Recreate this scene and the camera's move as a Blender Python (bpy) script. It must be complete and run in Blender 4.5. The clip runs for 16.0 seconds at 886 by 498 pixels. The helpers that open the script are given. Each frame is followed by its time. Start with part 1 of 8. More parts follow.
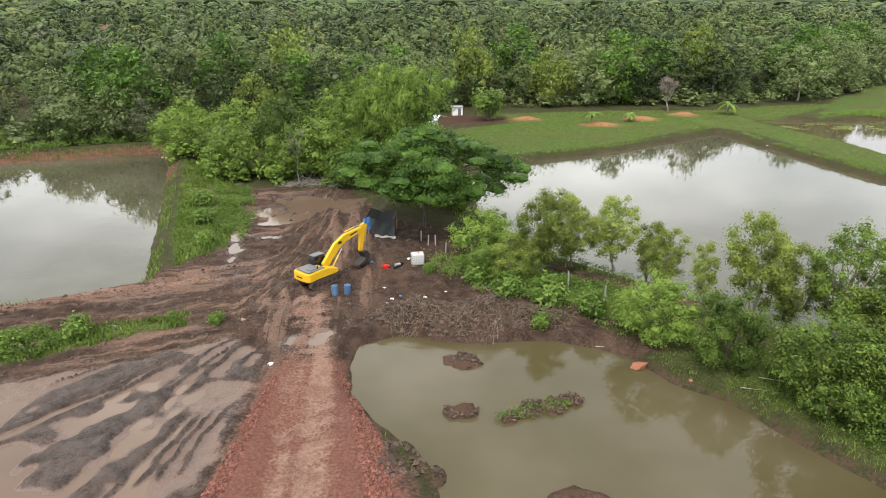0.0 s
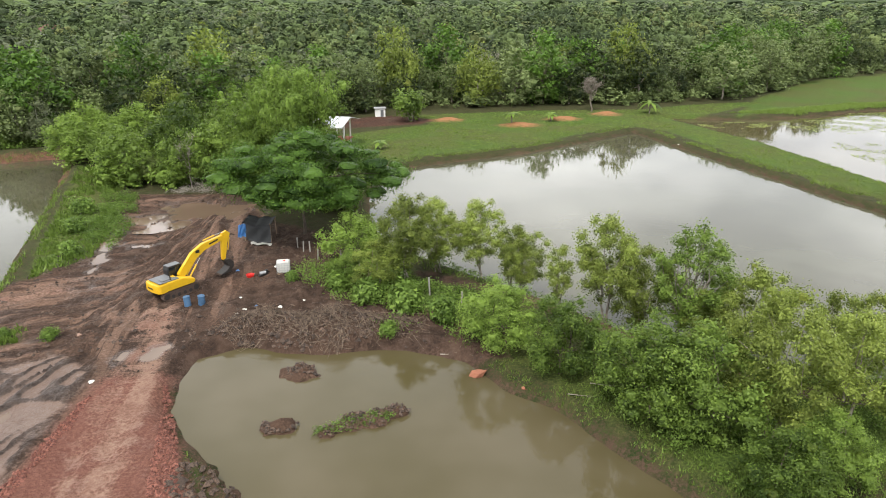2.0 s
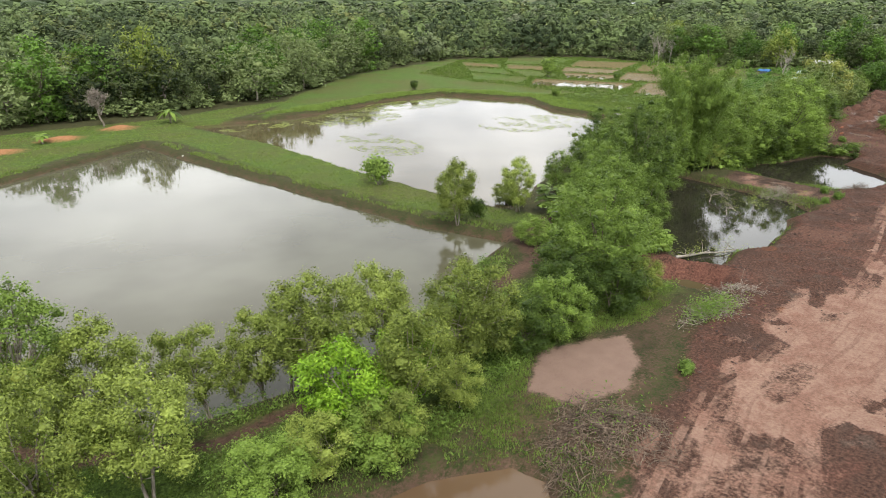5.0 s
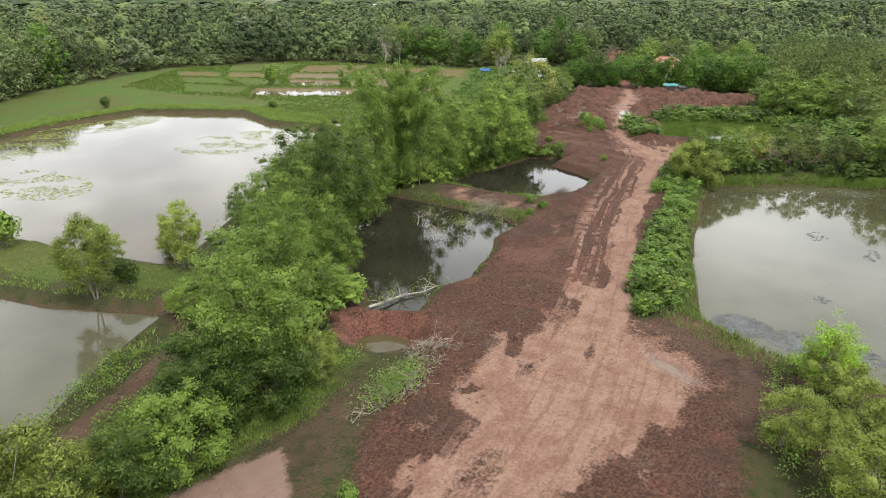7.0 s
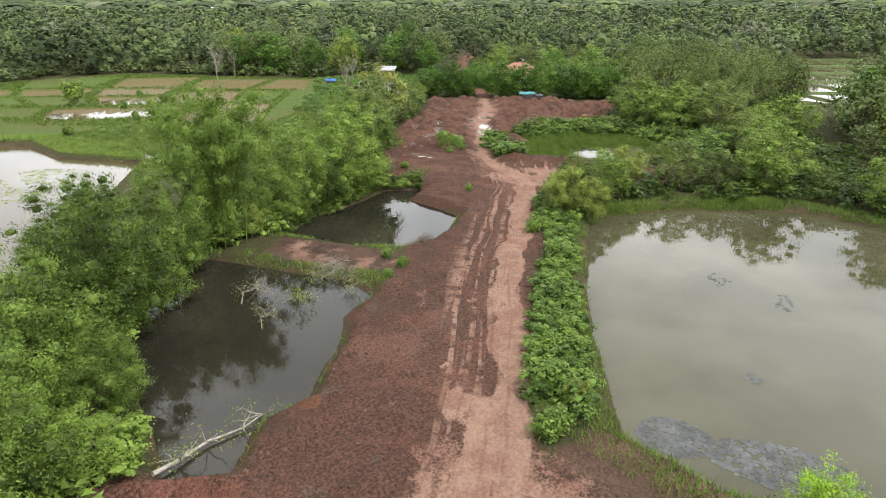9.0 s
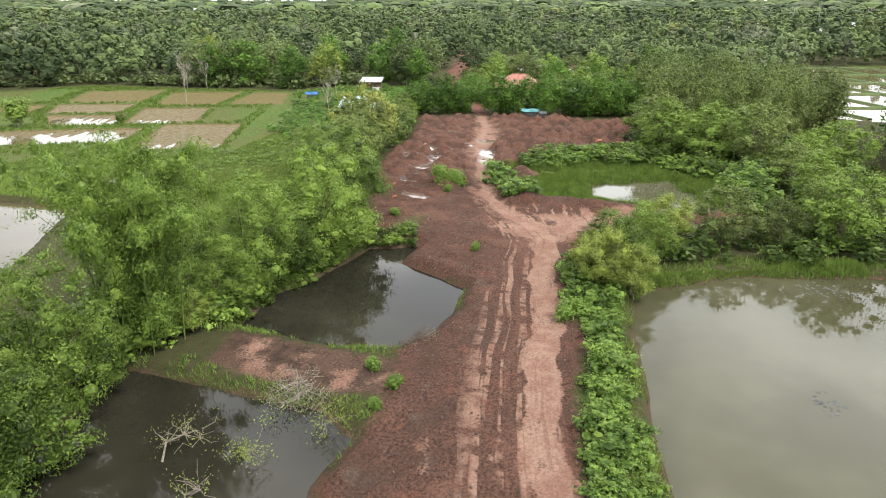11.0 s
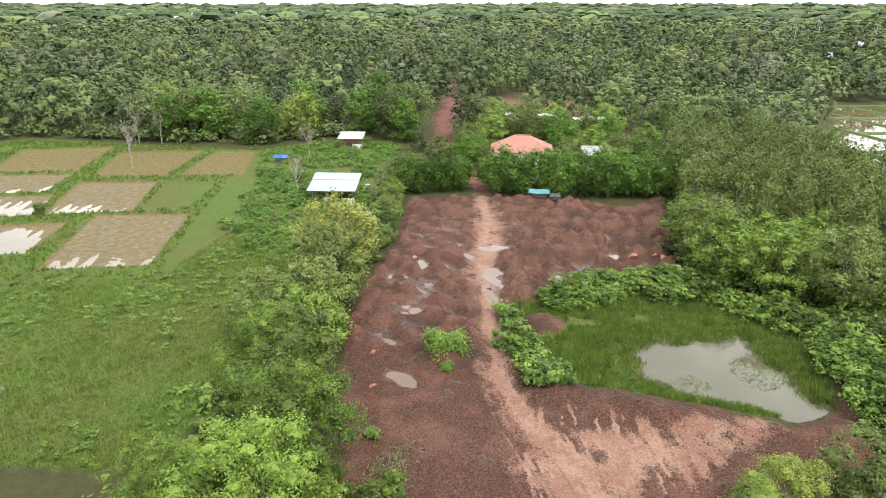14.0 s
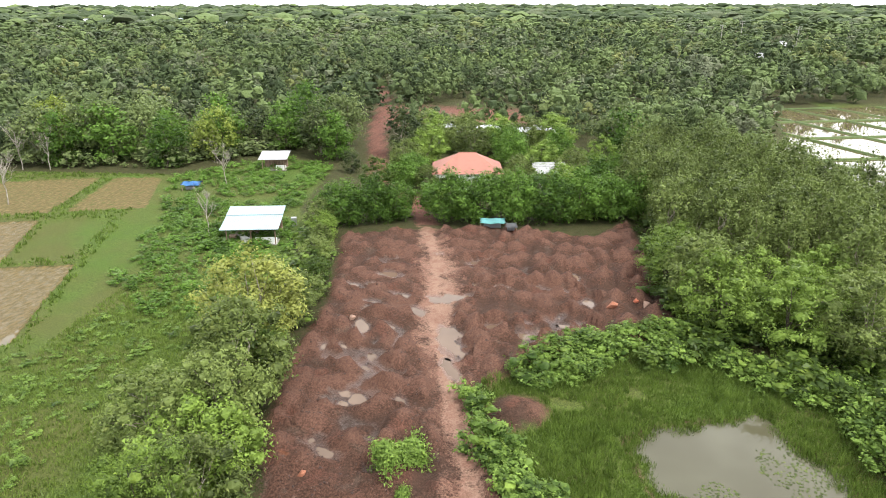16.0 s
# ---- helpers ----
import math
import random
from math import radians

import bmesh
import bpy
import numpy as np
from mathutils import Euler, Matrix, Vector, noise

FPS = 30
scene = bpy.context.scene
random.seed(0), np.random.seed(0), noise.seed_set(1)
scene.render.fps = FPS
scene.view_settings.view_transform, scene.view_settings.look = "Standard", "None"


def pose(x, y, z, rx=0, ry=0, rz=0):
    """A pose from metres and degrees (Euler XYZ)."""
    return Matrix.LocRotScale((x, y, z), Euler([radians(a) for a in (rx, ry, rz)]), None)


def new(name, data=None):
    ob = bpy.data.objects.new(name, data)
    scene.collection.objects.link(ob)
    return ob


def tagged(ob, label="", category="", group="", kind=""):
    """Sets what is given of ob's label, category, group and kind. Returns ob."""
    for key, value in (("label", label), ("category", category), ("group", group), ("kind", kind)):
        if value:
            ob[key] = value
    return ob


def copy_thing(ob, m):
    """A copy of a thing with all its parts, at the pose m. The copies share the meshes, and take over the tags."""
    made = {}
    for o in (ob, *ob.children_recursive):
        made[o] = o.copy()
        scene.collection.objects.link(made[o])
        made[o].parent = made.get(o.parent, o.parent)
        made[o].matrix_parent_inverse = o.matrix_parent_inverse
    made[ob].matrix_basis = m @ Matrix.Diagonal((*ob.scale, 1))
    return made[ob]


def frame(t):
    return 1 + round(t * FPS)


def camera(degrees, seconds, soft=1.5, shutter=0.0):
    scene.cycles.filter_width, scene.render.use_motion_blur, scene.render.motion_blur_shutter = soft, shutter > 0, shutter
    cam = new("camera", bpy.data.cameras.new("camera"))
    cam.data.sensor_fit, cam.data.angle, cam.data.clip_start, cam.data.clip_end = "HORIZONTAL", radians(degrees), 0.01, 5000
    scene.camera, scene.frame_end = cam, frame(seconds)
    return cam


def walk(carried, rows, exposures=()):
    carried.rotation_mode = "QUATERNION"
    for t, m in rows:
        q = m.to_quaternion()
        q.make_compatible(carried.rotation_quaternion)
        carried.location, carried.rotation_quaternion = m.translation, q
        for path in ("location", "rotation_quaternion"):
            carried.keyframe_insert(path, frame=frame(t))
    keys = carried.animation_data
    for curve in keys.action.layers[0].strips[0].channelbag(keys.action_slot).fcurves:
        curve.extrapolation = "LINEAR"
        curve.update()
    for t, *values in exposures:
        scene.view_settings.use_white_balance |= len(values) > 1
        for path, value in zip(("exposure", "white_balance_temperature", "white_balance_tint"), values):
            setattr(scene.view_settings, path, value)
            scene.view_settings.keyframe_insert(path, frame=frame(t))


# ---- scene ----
cam = camera(67.5, 16.0, soft=0.95, shutter=0.08)
PLAN = 1.3
METRES, EYE, TILT, LEAN, TURN = 140.4, 24.44, -20.8, 0.0, 0.0
ROWS = [
    (0.0, 0.0, 0.0, 0.0, -0.0, 0.0, -0.0),
    (0.5, 0.0127, 0.0013, 0.0008, -0.15, -0.01, 0.06),
    (1.0, 0.0287, 0.003, 0.0017, -0.48, -0.03, 0.18),
    (1.5, 0.048, 0.0047, 0.0027, -1.54, -0.05, 0.6),
    (2.0, 0.0696, 0.0066, 0.0037, -2.6, -0.07, 1.01),
    (2.5, 0.0936, 0.0085, 0.0046, -4.96, -0.14, 1.91),
    (3.0, 0.1192, 0.0104, 0.0053, -10.06, -0.4, 3.85),
    (3.5, 0.1463, 0.0116, 0.006, -15.62, -0.85, 5.93),
    (4.0, 0.174, 0.0125, 0.0063, -21.2, -1.5, 7.93),
    (4.5, 0.2024, 0.012, 0.006, -26.78, -2.36, 9.86),
    (5.0, 0.2318, 0.0124, 0.0061, -32.36, -3.42, 11.65),
    (7.5, 0.3804, 0.0468, 0.0199, -57.01, -9.63, 17.81),
    (8.0, 0.4095, 0.0598, 0.0254, -61.17, -10.87, 18.54),
    (8.5, 0.4388, 0.0736, 0.0314, -64.32, -11.84, 19.01),
    (11.0, 0.5944, 0.1447, 0.0686, -66.54, -12.46, 19.24),
    (11.5, 0.6289, 0.1544, 0.0866, -66.54, -12.44, 19.23),
    (12.0, 0.664, 0.1639, 0.1058, -66.55, -12.43, 19.21),
    (12.5, 0.6995, 0.1731, 0.125, -66.56, -12.42, 19.19),
    (13.0, 0.7347, 0.1824, 0.1439, -66.57, -12.4, 19.18),
    (13.5, 0.7691, 0.1925, 0.1604, -66.59, -12.36, 19.15),
    (14.0, 0.8022, 0.2034, 0.1706, -67.71, -12.67, 19.34),
    (14.5, 0.8334, 0.2163, 0.1762, -71.86, -14.01, 19.88),
    (15.0, 0.8636, 0.2291, 0.1815, -73.93, -14.7, 20.12),
    (15.5, 0.8944, 0.241, 0.1864, -73.95, -14.69, 20.13),
    (16.0, 0.9252, 0.2521, 0.1913, -73.96, -14.7, 20.14),
]
walk(cam, [(t, pose(0, 0, EYE, TILT, LEAN, TURN) @ pose(METRES * x, METRES * y, METRES * z, 90 + pitch, roll, yaw)) for t, x, y, z, yaw, pitch, roll in ROWS],
     exposures=[(0.0, 0.17), (5.0, 0.18), (8.5, 0.27), (12.5, 0.6), (16.0, 0.64)])


# ---- world and light ----
SUN_EL, SUN_ROT = 58.0, 205.0
world = bpy.data.worlds.new("overcast_sky")
scene.world = world
world.use_nodes = True


def overcast(nt):
    """Thin cloud over a pale sky: bright gaps and greyer bellies."""
    nodes, link = nt.nodes, nt.links.new
    nodes.clear()
    out = nodes.new("ShaderNodeOutputWorld")
    bg = nodes.new("ShaderNodeBackground")
    sky = nodes.new("ShaderNodeTexSky")
    sky.sky_type, sky.sun_disc = "NISHITA", False
    sky.sun_elevation, sky.sun_rotation = radians(SUN_EL), radians(SUN_ROT)
    co = nodes.new("ShaderNodeTexCoord")
    sep = nodes.new("ShaderNodeSeparateXYZ")
    link(co.outputs["Generated"], sep.inputs[0])
    lift = nodes.new("ShaderNodeMath")
    lift.operation = "ADD"
    lift.inputs[1].default_value = 0.22
    link(sep.outputs["Z"], lift.inputs[0])
    plane = nodes.new("ShaderNodeVectorMath")
    plane.operation = "DIVIDE"
    comb = nodes.new("ShaderNodeCombineXYZ")
    for k in range(3):
        link(lift.outputs[0], comb.inputs[k])
    link(co.outputs["Generated"], plane.inputs[0])
    link(comb.outputs[0], plane.inputs[1])
    noise_a = nodes.new("ShaderNodeTexNoise")
    noise_a.inputs["Scale"].default_value = 1.35
    noise_a.inputs["Detail"].default_value = 5.0
    noise_a.inputs["Roughness"].default_value = 0.5
    drift = nodes.new("ShaderNodeVectorMath")
    drift.operation = "ADD"
    drift.inputs[1].default_value = (1.7, 0.6, 3.1)
    link(plane.outputs[0], drift.inputs[0])
    link(drift.outputs[0], noise_a.inputs["Vector"])
    ramp = nodes.new("ShaderNodeValToRGB")
    ramp.color_ramp.elements[0].position, ramp.color_ramp.elements[1].position = 0.4, 0.64
    ramp.color_ramp.elements[0].color = (1.38, 1.42, 1.48, 1)
    ramp.color_ramp.elements[1].color = (2.55, 2.56, 2.55, 1)
    link(noise_a.outputs["Fac"], ramp.inputs[0])
    dim = nodes.new("ShaderNodeVectorMath")
    dim.operation = "SCALE"
    dim.inputs["Scale"].default_value = 0.1
    link(sky.outputs[0], dim.inputs[0])
    mix = nodes.new("ShaderNodeMix")
    mix.data_type = "RGBA"
    mix.inputs[0].default_value = 0.85
    link(dim.outputs[0], mix.inputs[6])
    link(ramp.outputs[0], mix.inputs[7])
    low = nodes.new("ShaderNodeMapRange")
    for k, v in enumerate((0.3, 0.9, 1.1, 0.64)):
        low.inputs[k + 1].default_value = v
    link(sep.outputs["Z"], low.inputs[0])
    bright = nodes.new("ShaderNodeVectorMath")
    bright.operation = "SCALE"
    link(mix.outputs[2], bright.inputs[0])
    link(low.outputs[0], bright.inputs["Scale"])
    link(bright.outputs[0], bg.inputs[0])
    bg.inputs[1].default_value = 1.1
    link(bg.outputs[0], out.inputs[0])


overcast(world.node_tree)
sun = new("sun", bpy.data.lights.new("sun", "SUN"))
sun.data.energy, sun.data.angle, sun.data.color = 3.4, radians(12), (1.0, 0.96, 0.9)
sun.matrix_world = pose(0, 0, 60, 90 - SUN_EL, 0, 180 - SUN_ROT)


# ---- materials ----
class Nodes:
    """Short hand for building a node material."""

    def __init__(self, name):
        self.mat = bpy.data.materials.new(name)
        self.mat.use_nodes = True
        self.nt = self.mat.node_tree
        self.nt.nodes.clear()
        self.out = self.nt.nodes.new("ShaderNodeOutputMaterial")

    def put(self, socket, value):
        if isinstance(value, bpy.types.NodeSocket):
            self.nt.links.new(value, socket)
        else:
            socket.default_value = value

    def node(self, kind, **values):
        n = self.nt.nodes.new("ShaderNode" + kind)
        for key, value in values.items():
            self.put(n.inputs[key.replace("_", " ")], value)
        return n

    def math(self, op, a, b=0.0, c=0.0, clamp=False):
        n = self.nt.nodes.new("ShaderNodeMath")
        n.operation, n.use_clamp = op, clamp
        for k, v in enumerate((a, b, c)):
            self.put(n.inputs[k], v)
        return n.outputs[0]

    def mix(self, fac, a, b, blend="MIX"):
        n = self.nt.nodes.new("ShaderNodeMix")
        n.data_type, n.blend_type = "RGBA", blend
        self.put(n.inputs[0], fac)
        for k, v in ((6, a), (7, b)):
            self.put(n.inputs[k], (*v, 1) if isinstance(v, tuple) and len(v) == 3 else v)
        return n.outputs[2]

    def place(self):
        return self.nt.nodes.new("ShaderNodeNewGeometry").outputs["Position"]

    def local(self):
        return self.nt.nodes.new("ShaderNodeTexCoord").outputs["Object"]

    def island(self):
        return self.nt.nodes.new("ShaderNodeNewGeometry").outputs["Random Per Island"]

    def chance(self):
        return self.nt.nodes.new("ShaderNodeObjectInfo").outputs["Random"]

    def attr(self, name):
        n = self.nt.nodes.new("ShaderNodeAttribute")
        n.attribute_name = name
        return n

    def noise(self, where, scale, detail=3.0, rough=0.55, stretch=None):
        if stretch:
            v = self.nt.nodes.new("ShaderNodeVectorMath")
            v.operation = "MULTIPLY"
            self.put(v.inputs[0], where)
            v.inputs[1].default_value = stretch
            where = v.outputs[0]
        return self.node("TexNoise", Vector=where, Scale=scale, Detail=detail, Roughness=rough).outputs["Fac"]

    def ramp(self, fac, lo, hi, a=0.0, b=1.0):
        n = self.nt.nodes.new("ShaderNodeMapRange")
        n.interpolation_type = "SMOOTHSTEP"
        for k, v in enumerate((fac, lo, hi, a, b)):
            self.put(n.inputs[k], v)
        return n.outputs[0]

    def bump(self, height, strength=0.5, distance=0.05):
        return self.node("Bump", Strength=strength, Distance=distance, Height=height).outputs[0]

    def surface(self, color, rough=0.8, normal=None, metal=0.0, **more):
        p = self.node("BsdfPrincipled", Roughness=rough, Metallic=metal, **more)
        self.put(p.inputs["Base Color"], (*color, 1) if isinstance(color, tuple) and len(color) == 3 else color)
        if normal is not None:
            self.put(p.inputs["Normal"], normal)
        self.nt.links.new(p.outputs[0], self.out.inputs[0])
        return self.mat


def plain(name, color, rough=0.6, metal=0.0, grime=0.25, scale=3.0, bump=0.0):
    """A painted, plastic or bare surface with two scales of wear."""
    m = Nodes(name)
    where = m.local()
    big, small = m.noise(where, scale, 4), m.noise(where, scale * 9, 3)
    dark = tuple(c * 0.45 for c in color)
    c = m.mix(m.math("MULTIPLY", m.ramp(big, 0.45, 0.75), grime), color, dark)
    c = m.mix(m.math("MULTIPLY", m.ramp(small, 0.5, 0.8), grime * 0.8), c, tuple(min(1, k * 0.6 + 0.06) for k in color))
    r = m.math("ADD", rough - 0.08, m.math("MULTIPLY", small, 0.16))
    return m.surface(c, r, m.bump(small, bump, 0.01) if bump else None, metal)


def leaves(name, dark, light, spread=0.5, gloss=0.45):
    """Foliage: varies by plant, by clump and by leaf; light comes through the blade."""
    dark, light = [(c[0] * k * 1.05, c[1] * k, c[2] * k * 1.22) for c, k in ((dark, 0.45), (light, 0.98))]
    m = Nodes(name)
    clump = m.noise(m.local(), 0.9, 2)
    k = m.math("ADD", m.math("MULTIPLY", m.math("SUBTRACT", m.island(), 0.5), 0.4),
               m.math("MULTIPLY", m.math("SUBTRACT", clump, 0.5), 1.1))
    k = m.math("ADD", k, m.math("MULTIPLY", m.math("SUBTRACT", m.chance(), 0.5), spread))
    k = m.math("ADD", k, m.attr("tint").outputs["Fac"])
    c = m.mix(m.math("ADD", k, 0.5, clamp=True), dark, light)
    yellow = m.ramp(m.island(), 0.93, 0.97)
    c = m.mix(m.math("MULTIPLY", yellow, 0.12), c, (light[0] * 1.7, light[1] * 1.25, light[2]))
    p = m.node("BsdfPrincipled", Base_Color=c, Roughness=gloss)
    p.inputs["Specular IOR Level"].default_value = 0.12
    tr = m.node("BsdfTranslucent", Color=m.mix(0.5, c, (light[0] * 1.3, light[1] * 1.4, light[2] * 0.8)))
    both = m.node("MixShader", Fac=0.2)
    m.nt.links.new(p.outputs[0], both.inputs[1])
    m.nt.links.new(tr.outputs[0], both.inputs[2])
    m.nt.links.new(both.outputs[0], m.out.inputs[0])
    return m.mat


def water(name, color, edge, rough=0.03, ripple=0.06):
    """Still, silty water: opaque with silt, mirrored by the sky."""
    m = Nodes(name)
    where = m.place()
    big = m.noise(where, 0.09, 3)
    c = m.mix(m.ramp(big, 0.35, 0.7), color, edge)
    wave = m.math("ADD", m.noise(where, 1.6, 3, 0.5), m.math("MULTIPLY", m.noise(where, 0.35, 2), 1.5))
    return m.surface(c, rough, m.bump(wave, ripple, 0.05), IOR=1.33)


def bark(name, a, b):
    m = Nodes(name)
    n = m.noise(m.local(), 6.0, 4, 0.6, (1, 1, 0.25))
    return m.surface(m.mix(m.ramp(n, 0.35, 0.65), a, b), 0.9, m.bump(n, 0.6, 0.03))


def ground_material():
    """One sheet of earth: forest floor, grass, laterite fill, wet mud, rolled track, sand and paddy, laid out by the zone masks."""
    m = Nodes("earth")
    where = m.place()
    n1, n2 = m.noise(where, 0.07, 4), m.noise(where, 0.9, 4)
    n3, n4 = m.noise(where, 5.0, 4, 0.65), m.noise(where, 22.0, 3, 0.6)
    za, zb, zc = m.attr("zone_a"), m.attr("zone_b"), m.attr("zone_c")
    sa, sb, sc = [m.node("SeparateColor", Color=z.outputs["Color"]) for z in (za, zb, zc)]
    rough_edge = m.math("ADD", m.math("MULTIPLY", m.math("SUBTRACT", n2, 0.5), 0.8), m.math("MULTIPLY", m.math("SUBTRACT", n3, 0.5), 0.7))

    def zone(mask, soft=0.28):
        return m.ramp(m.math("ADD", mask, rough_edge), 0.5 - soft, 0.5 + soft)

    fine = m.ramp(m.math("ADD", m.math("MULTIPLY", n3, 0.65), m.math("MULTIPLY", n4, 0.35)), 0.36, 0.66)
    c = m.mix(m.ramp(n2, 0.3, 0.7), (0.022, 0.04, 0.009), (0.055, 0.066, 0.02))
    c = m.mix(m.ramp(n3, 0.4, 0.62), c, m.mix(n4, (0.03, 0.022, 0.012), (0.1, 0.075, 0.042)))
    grass = m.mix(fine, (0.03, 0.056, 0.011), (0.112, 0.178, 0.03))
    grass = m.mix(m.ramp(n1, 0.35, 0.65), grass, m.mix(fine, (0.05, 0.06, 0.018), (0.12, 0.135, 0.034)))
    c = m.mix(zone(sa.outputs[0]), c, grass)
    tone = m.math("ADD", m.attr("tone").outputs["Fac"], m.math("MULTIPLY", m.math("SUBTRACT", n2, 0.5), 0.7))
    brown = m.mix(fine, (0.032, 0.02, 0.014), (0.14, 0.085, 0.06))
    brown = m.mix(m.ramp(tone, 0.55, 0.95), m.mix(m.ramp(tone, 0.0, 0.45), m.mix(0.7, brown, (0.024, 0.016, 0.012)), brown), m.mix(fine, (0.11, 0.064, 0.045), (0.27, 0.17, 0.125)))
    c = m.mix(zone(sa.outputs[1]), c, m.mix(m.ramp(n2, 0.35, 0.7), brown, (0.085, 0.052, 0.036)))
    flow = m.attr("flow").outputs["Vector"]
    churn = m.node("SeparateXYZ", Vector=flow).outputs[2]
    dark_rut = m.math("MULTIPLY", m.ramp(m.noise(flow, 1.0, 4, 0.6, (1.3, 0.2, 0.0)), 0.5, 0.57), churn)
    c = m.mix(m.math("MULTIPLY", dark_rut, 0.75), c, m.mix(fine, (0.022, 0.014, 0.01), (0.075, 0.045, 0.032)))
    dry_rut = m.math("MULTIPLY", m.ramp(m.noise(flow, 1.0, 4, 0.55, (0.8, 0.12, 0.5)), 0.53, 0.62), churn)
    c = m.mix(m.math("MULTIPLY", dry_rut, 0.7), c, m.mix(fine, (0.15, 0.09, 0.062), (0.29, 0.185, 0.135)))
    n5 = m.noise(where, 0.3, 4, 0.6)
    fill = m.mix(fine, (0.031, 0.0165, 0.012), (0.132, 0.069, 0.047))
    fill = m.mix(m.ramp(n5, 0.52, 0.66), fill, m.mix(fine, (0.055, 0.025, 0.0175), (0.158, 0.074, 0.051)))
    fill = m.mix(m.math("MULTIPLY", m.ramp(n5, 0.42, 0.3), 0.7), fill, m.mix(fine, (0.05, 0.036, 0.028), (0.15, 0.105, 0.08)))
    fill = m.mix(m.math("MULTIPLY", m.ramp(m.noise(where, 0.17, 3, 0.6, (1.0, 1.0, 0.3)), 0.66, 0.72), 0.6), fill, m.mix(fine, (0.14, 0.05, 0.022), (0.28, 0.11, 0.05)))
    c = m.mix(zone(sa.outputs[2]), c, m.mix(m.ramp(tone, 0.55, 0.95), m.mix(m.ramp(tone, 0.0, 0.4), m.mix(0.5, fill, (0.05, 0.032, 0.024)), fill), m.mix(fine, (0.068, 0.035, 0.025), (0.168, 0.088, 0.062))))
    red = m.mix(fine, (0.125, 0.054, 0.039), (0.215, 0.1, 0.073))
    c = m.mix(zone(sb.outputs[0]), c, red)
    sand = m.mix(fine, (0.26, 0.115, 0.05), (0.38, 0.2, 0.1))
    c = m.mix(zone(sb.outputs[1]), c, sand)
    paddy = m.mix(m.ramp(m.noise(where, 0.8, 3, 0.6, (1.0, 3.0, 1.0)), 0.35, 0.7), (0.1, 0.08, 0.032), (0.195, 0.145, 0.068))
    c = m.mix(zone(sb.outputs[2], 0.15), c, paddy)
    pale = m.mix(fine, (0.24, 0.145, 0.106), (0.34, 0.22, 0.165))
    pale = m.mix(m.math("MULTIPLY", m.ramp(n2, 0.45, 0.7), 0.5), pale, m.mix(fine, (0.14, 0.066, 0.045), (0.23, 0.115, 0.082)))
    pale = m.mix(m.math("MULTIPLY", m.ramp(n5, 0.44, 0.62), 0.65), pale, m.mix(fine, (0.15, 0.074, 0.052), (0.25, 0.135, 0.098)))
    c = m.mix(m.math("MULTIPLY", m.ramp(m.math("ADD", sc.outputs[0], m.math("ADD", m.math("MULTIPLY", rough_edge, 0.8), m.math("MULTIPLY", m.math("SUBTRACT", n5, 0.5), 0.9))), 0.3, 0.66), 0.92), c, pale)
    drift = m.node("TexNoise", Vector=where, Scale=0.1, Detail=2.0).outputs["Color"]
    lane = m.nt.nodes.new("ShaderNodeVectorMath")
    lane.operation = "MULTIPLY_ADD"
    m.put(lane.inputs[0], drift)
    lane.inputs[1].default_value = (0.9, 0.0, 0.0)
    m.put(lane.inputs[2], m.attr("lane").outputs["Vector"])
    lane = lane.outputs[0]
    split = m.node("SeparateXYZ", Vector=lane)
    keep = split.outputs[2]
    wheel = m.ramp(m.noise(lane, 1.0, 2, 0.4, (1.9, 0.045, 0.0)), 0.5, 0.56)
    lug = m.ramp(m.noise(lane, 1.0, 3, 0.6, (0.8, 0.9, 0.0)), 0.38, 0.58)
    mark = m.math("MULTIPLY", m.math("MULTIPLY", wheel, lug), m.ramp(split.outputs[0], -2.1, -1.1))
    c = m.mix(m.math("MULTIPLY", m.math("MULTIPLY", mark, keep), 0.8), c, pale)
    scrape = m.ramp(m.noise(lane, 1.0, 3, 0.55, (2.6, 0.07, 0.0)), 0.54, 0.62)
    c = m.mix(m.math("MULTIPLY", m.math("MULTIPLY", scrape, keep), 0.38), c, m.mix(fine, (0.09, 0.042, 0.03), (0.17, 0.085, 0.06)))
    silt = m.mix(n2, (0.185, 0.122, 0.094), (0.26, 0.178, 0.138))
    c = m.mix(m.ramp(m.math("ADD", sc.outputs[1], m.math("MULTIPLY", rough_edge, 0.45)), 0.38, 0.6), c, silt)
    wet = zone(sc.outputs[2], 0.3)
    c = m.mix(m.math("MULTIPLY", wet, 0.55), c, m.mix(0.5, c, (0.02, 0.012, 0.008)))
    rough = m.math("SUBTRACT", 0.95, m.math("MULTIPLY", wet, 0.55))
    high = m.math("ADD", m.math("MULTIPLY", n3, 1.0), m.math("MULTIPLY", n4, 0.4))
    return m.surface(m.mix(0.14, c, (0.0, 0.0, 0.0)), rough, m.bump(high, 1.0, 0.16), Specular_IOR_Level=m.math("ADD", 0.15, m.math("MULTIPLY", wet, 0.35)))


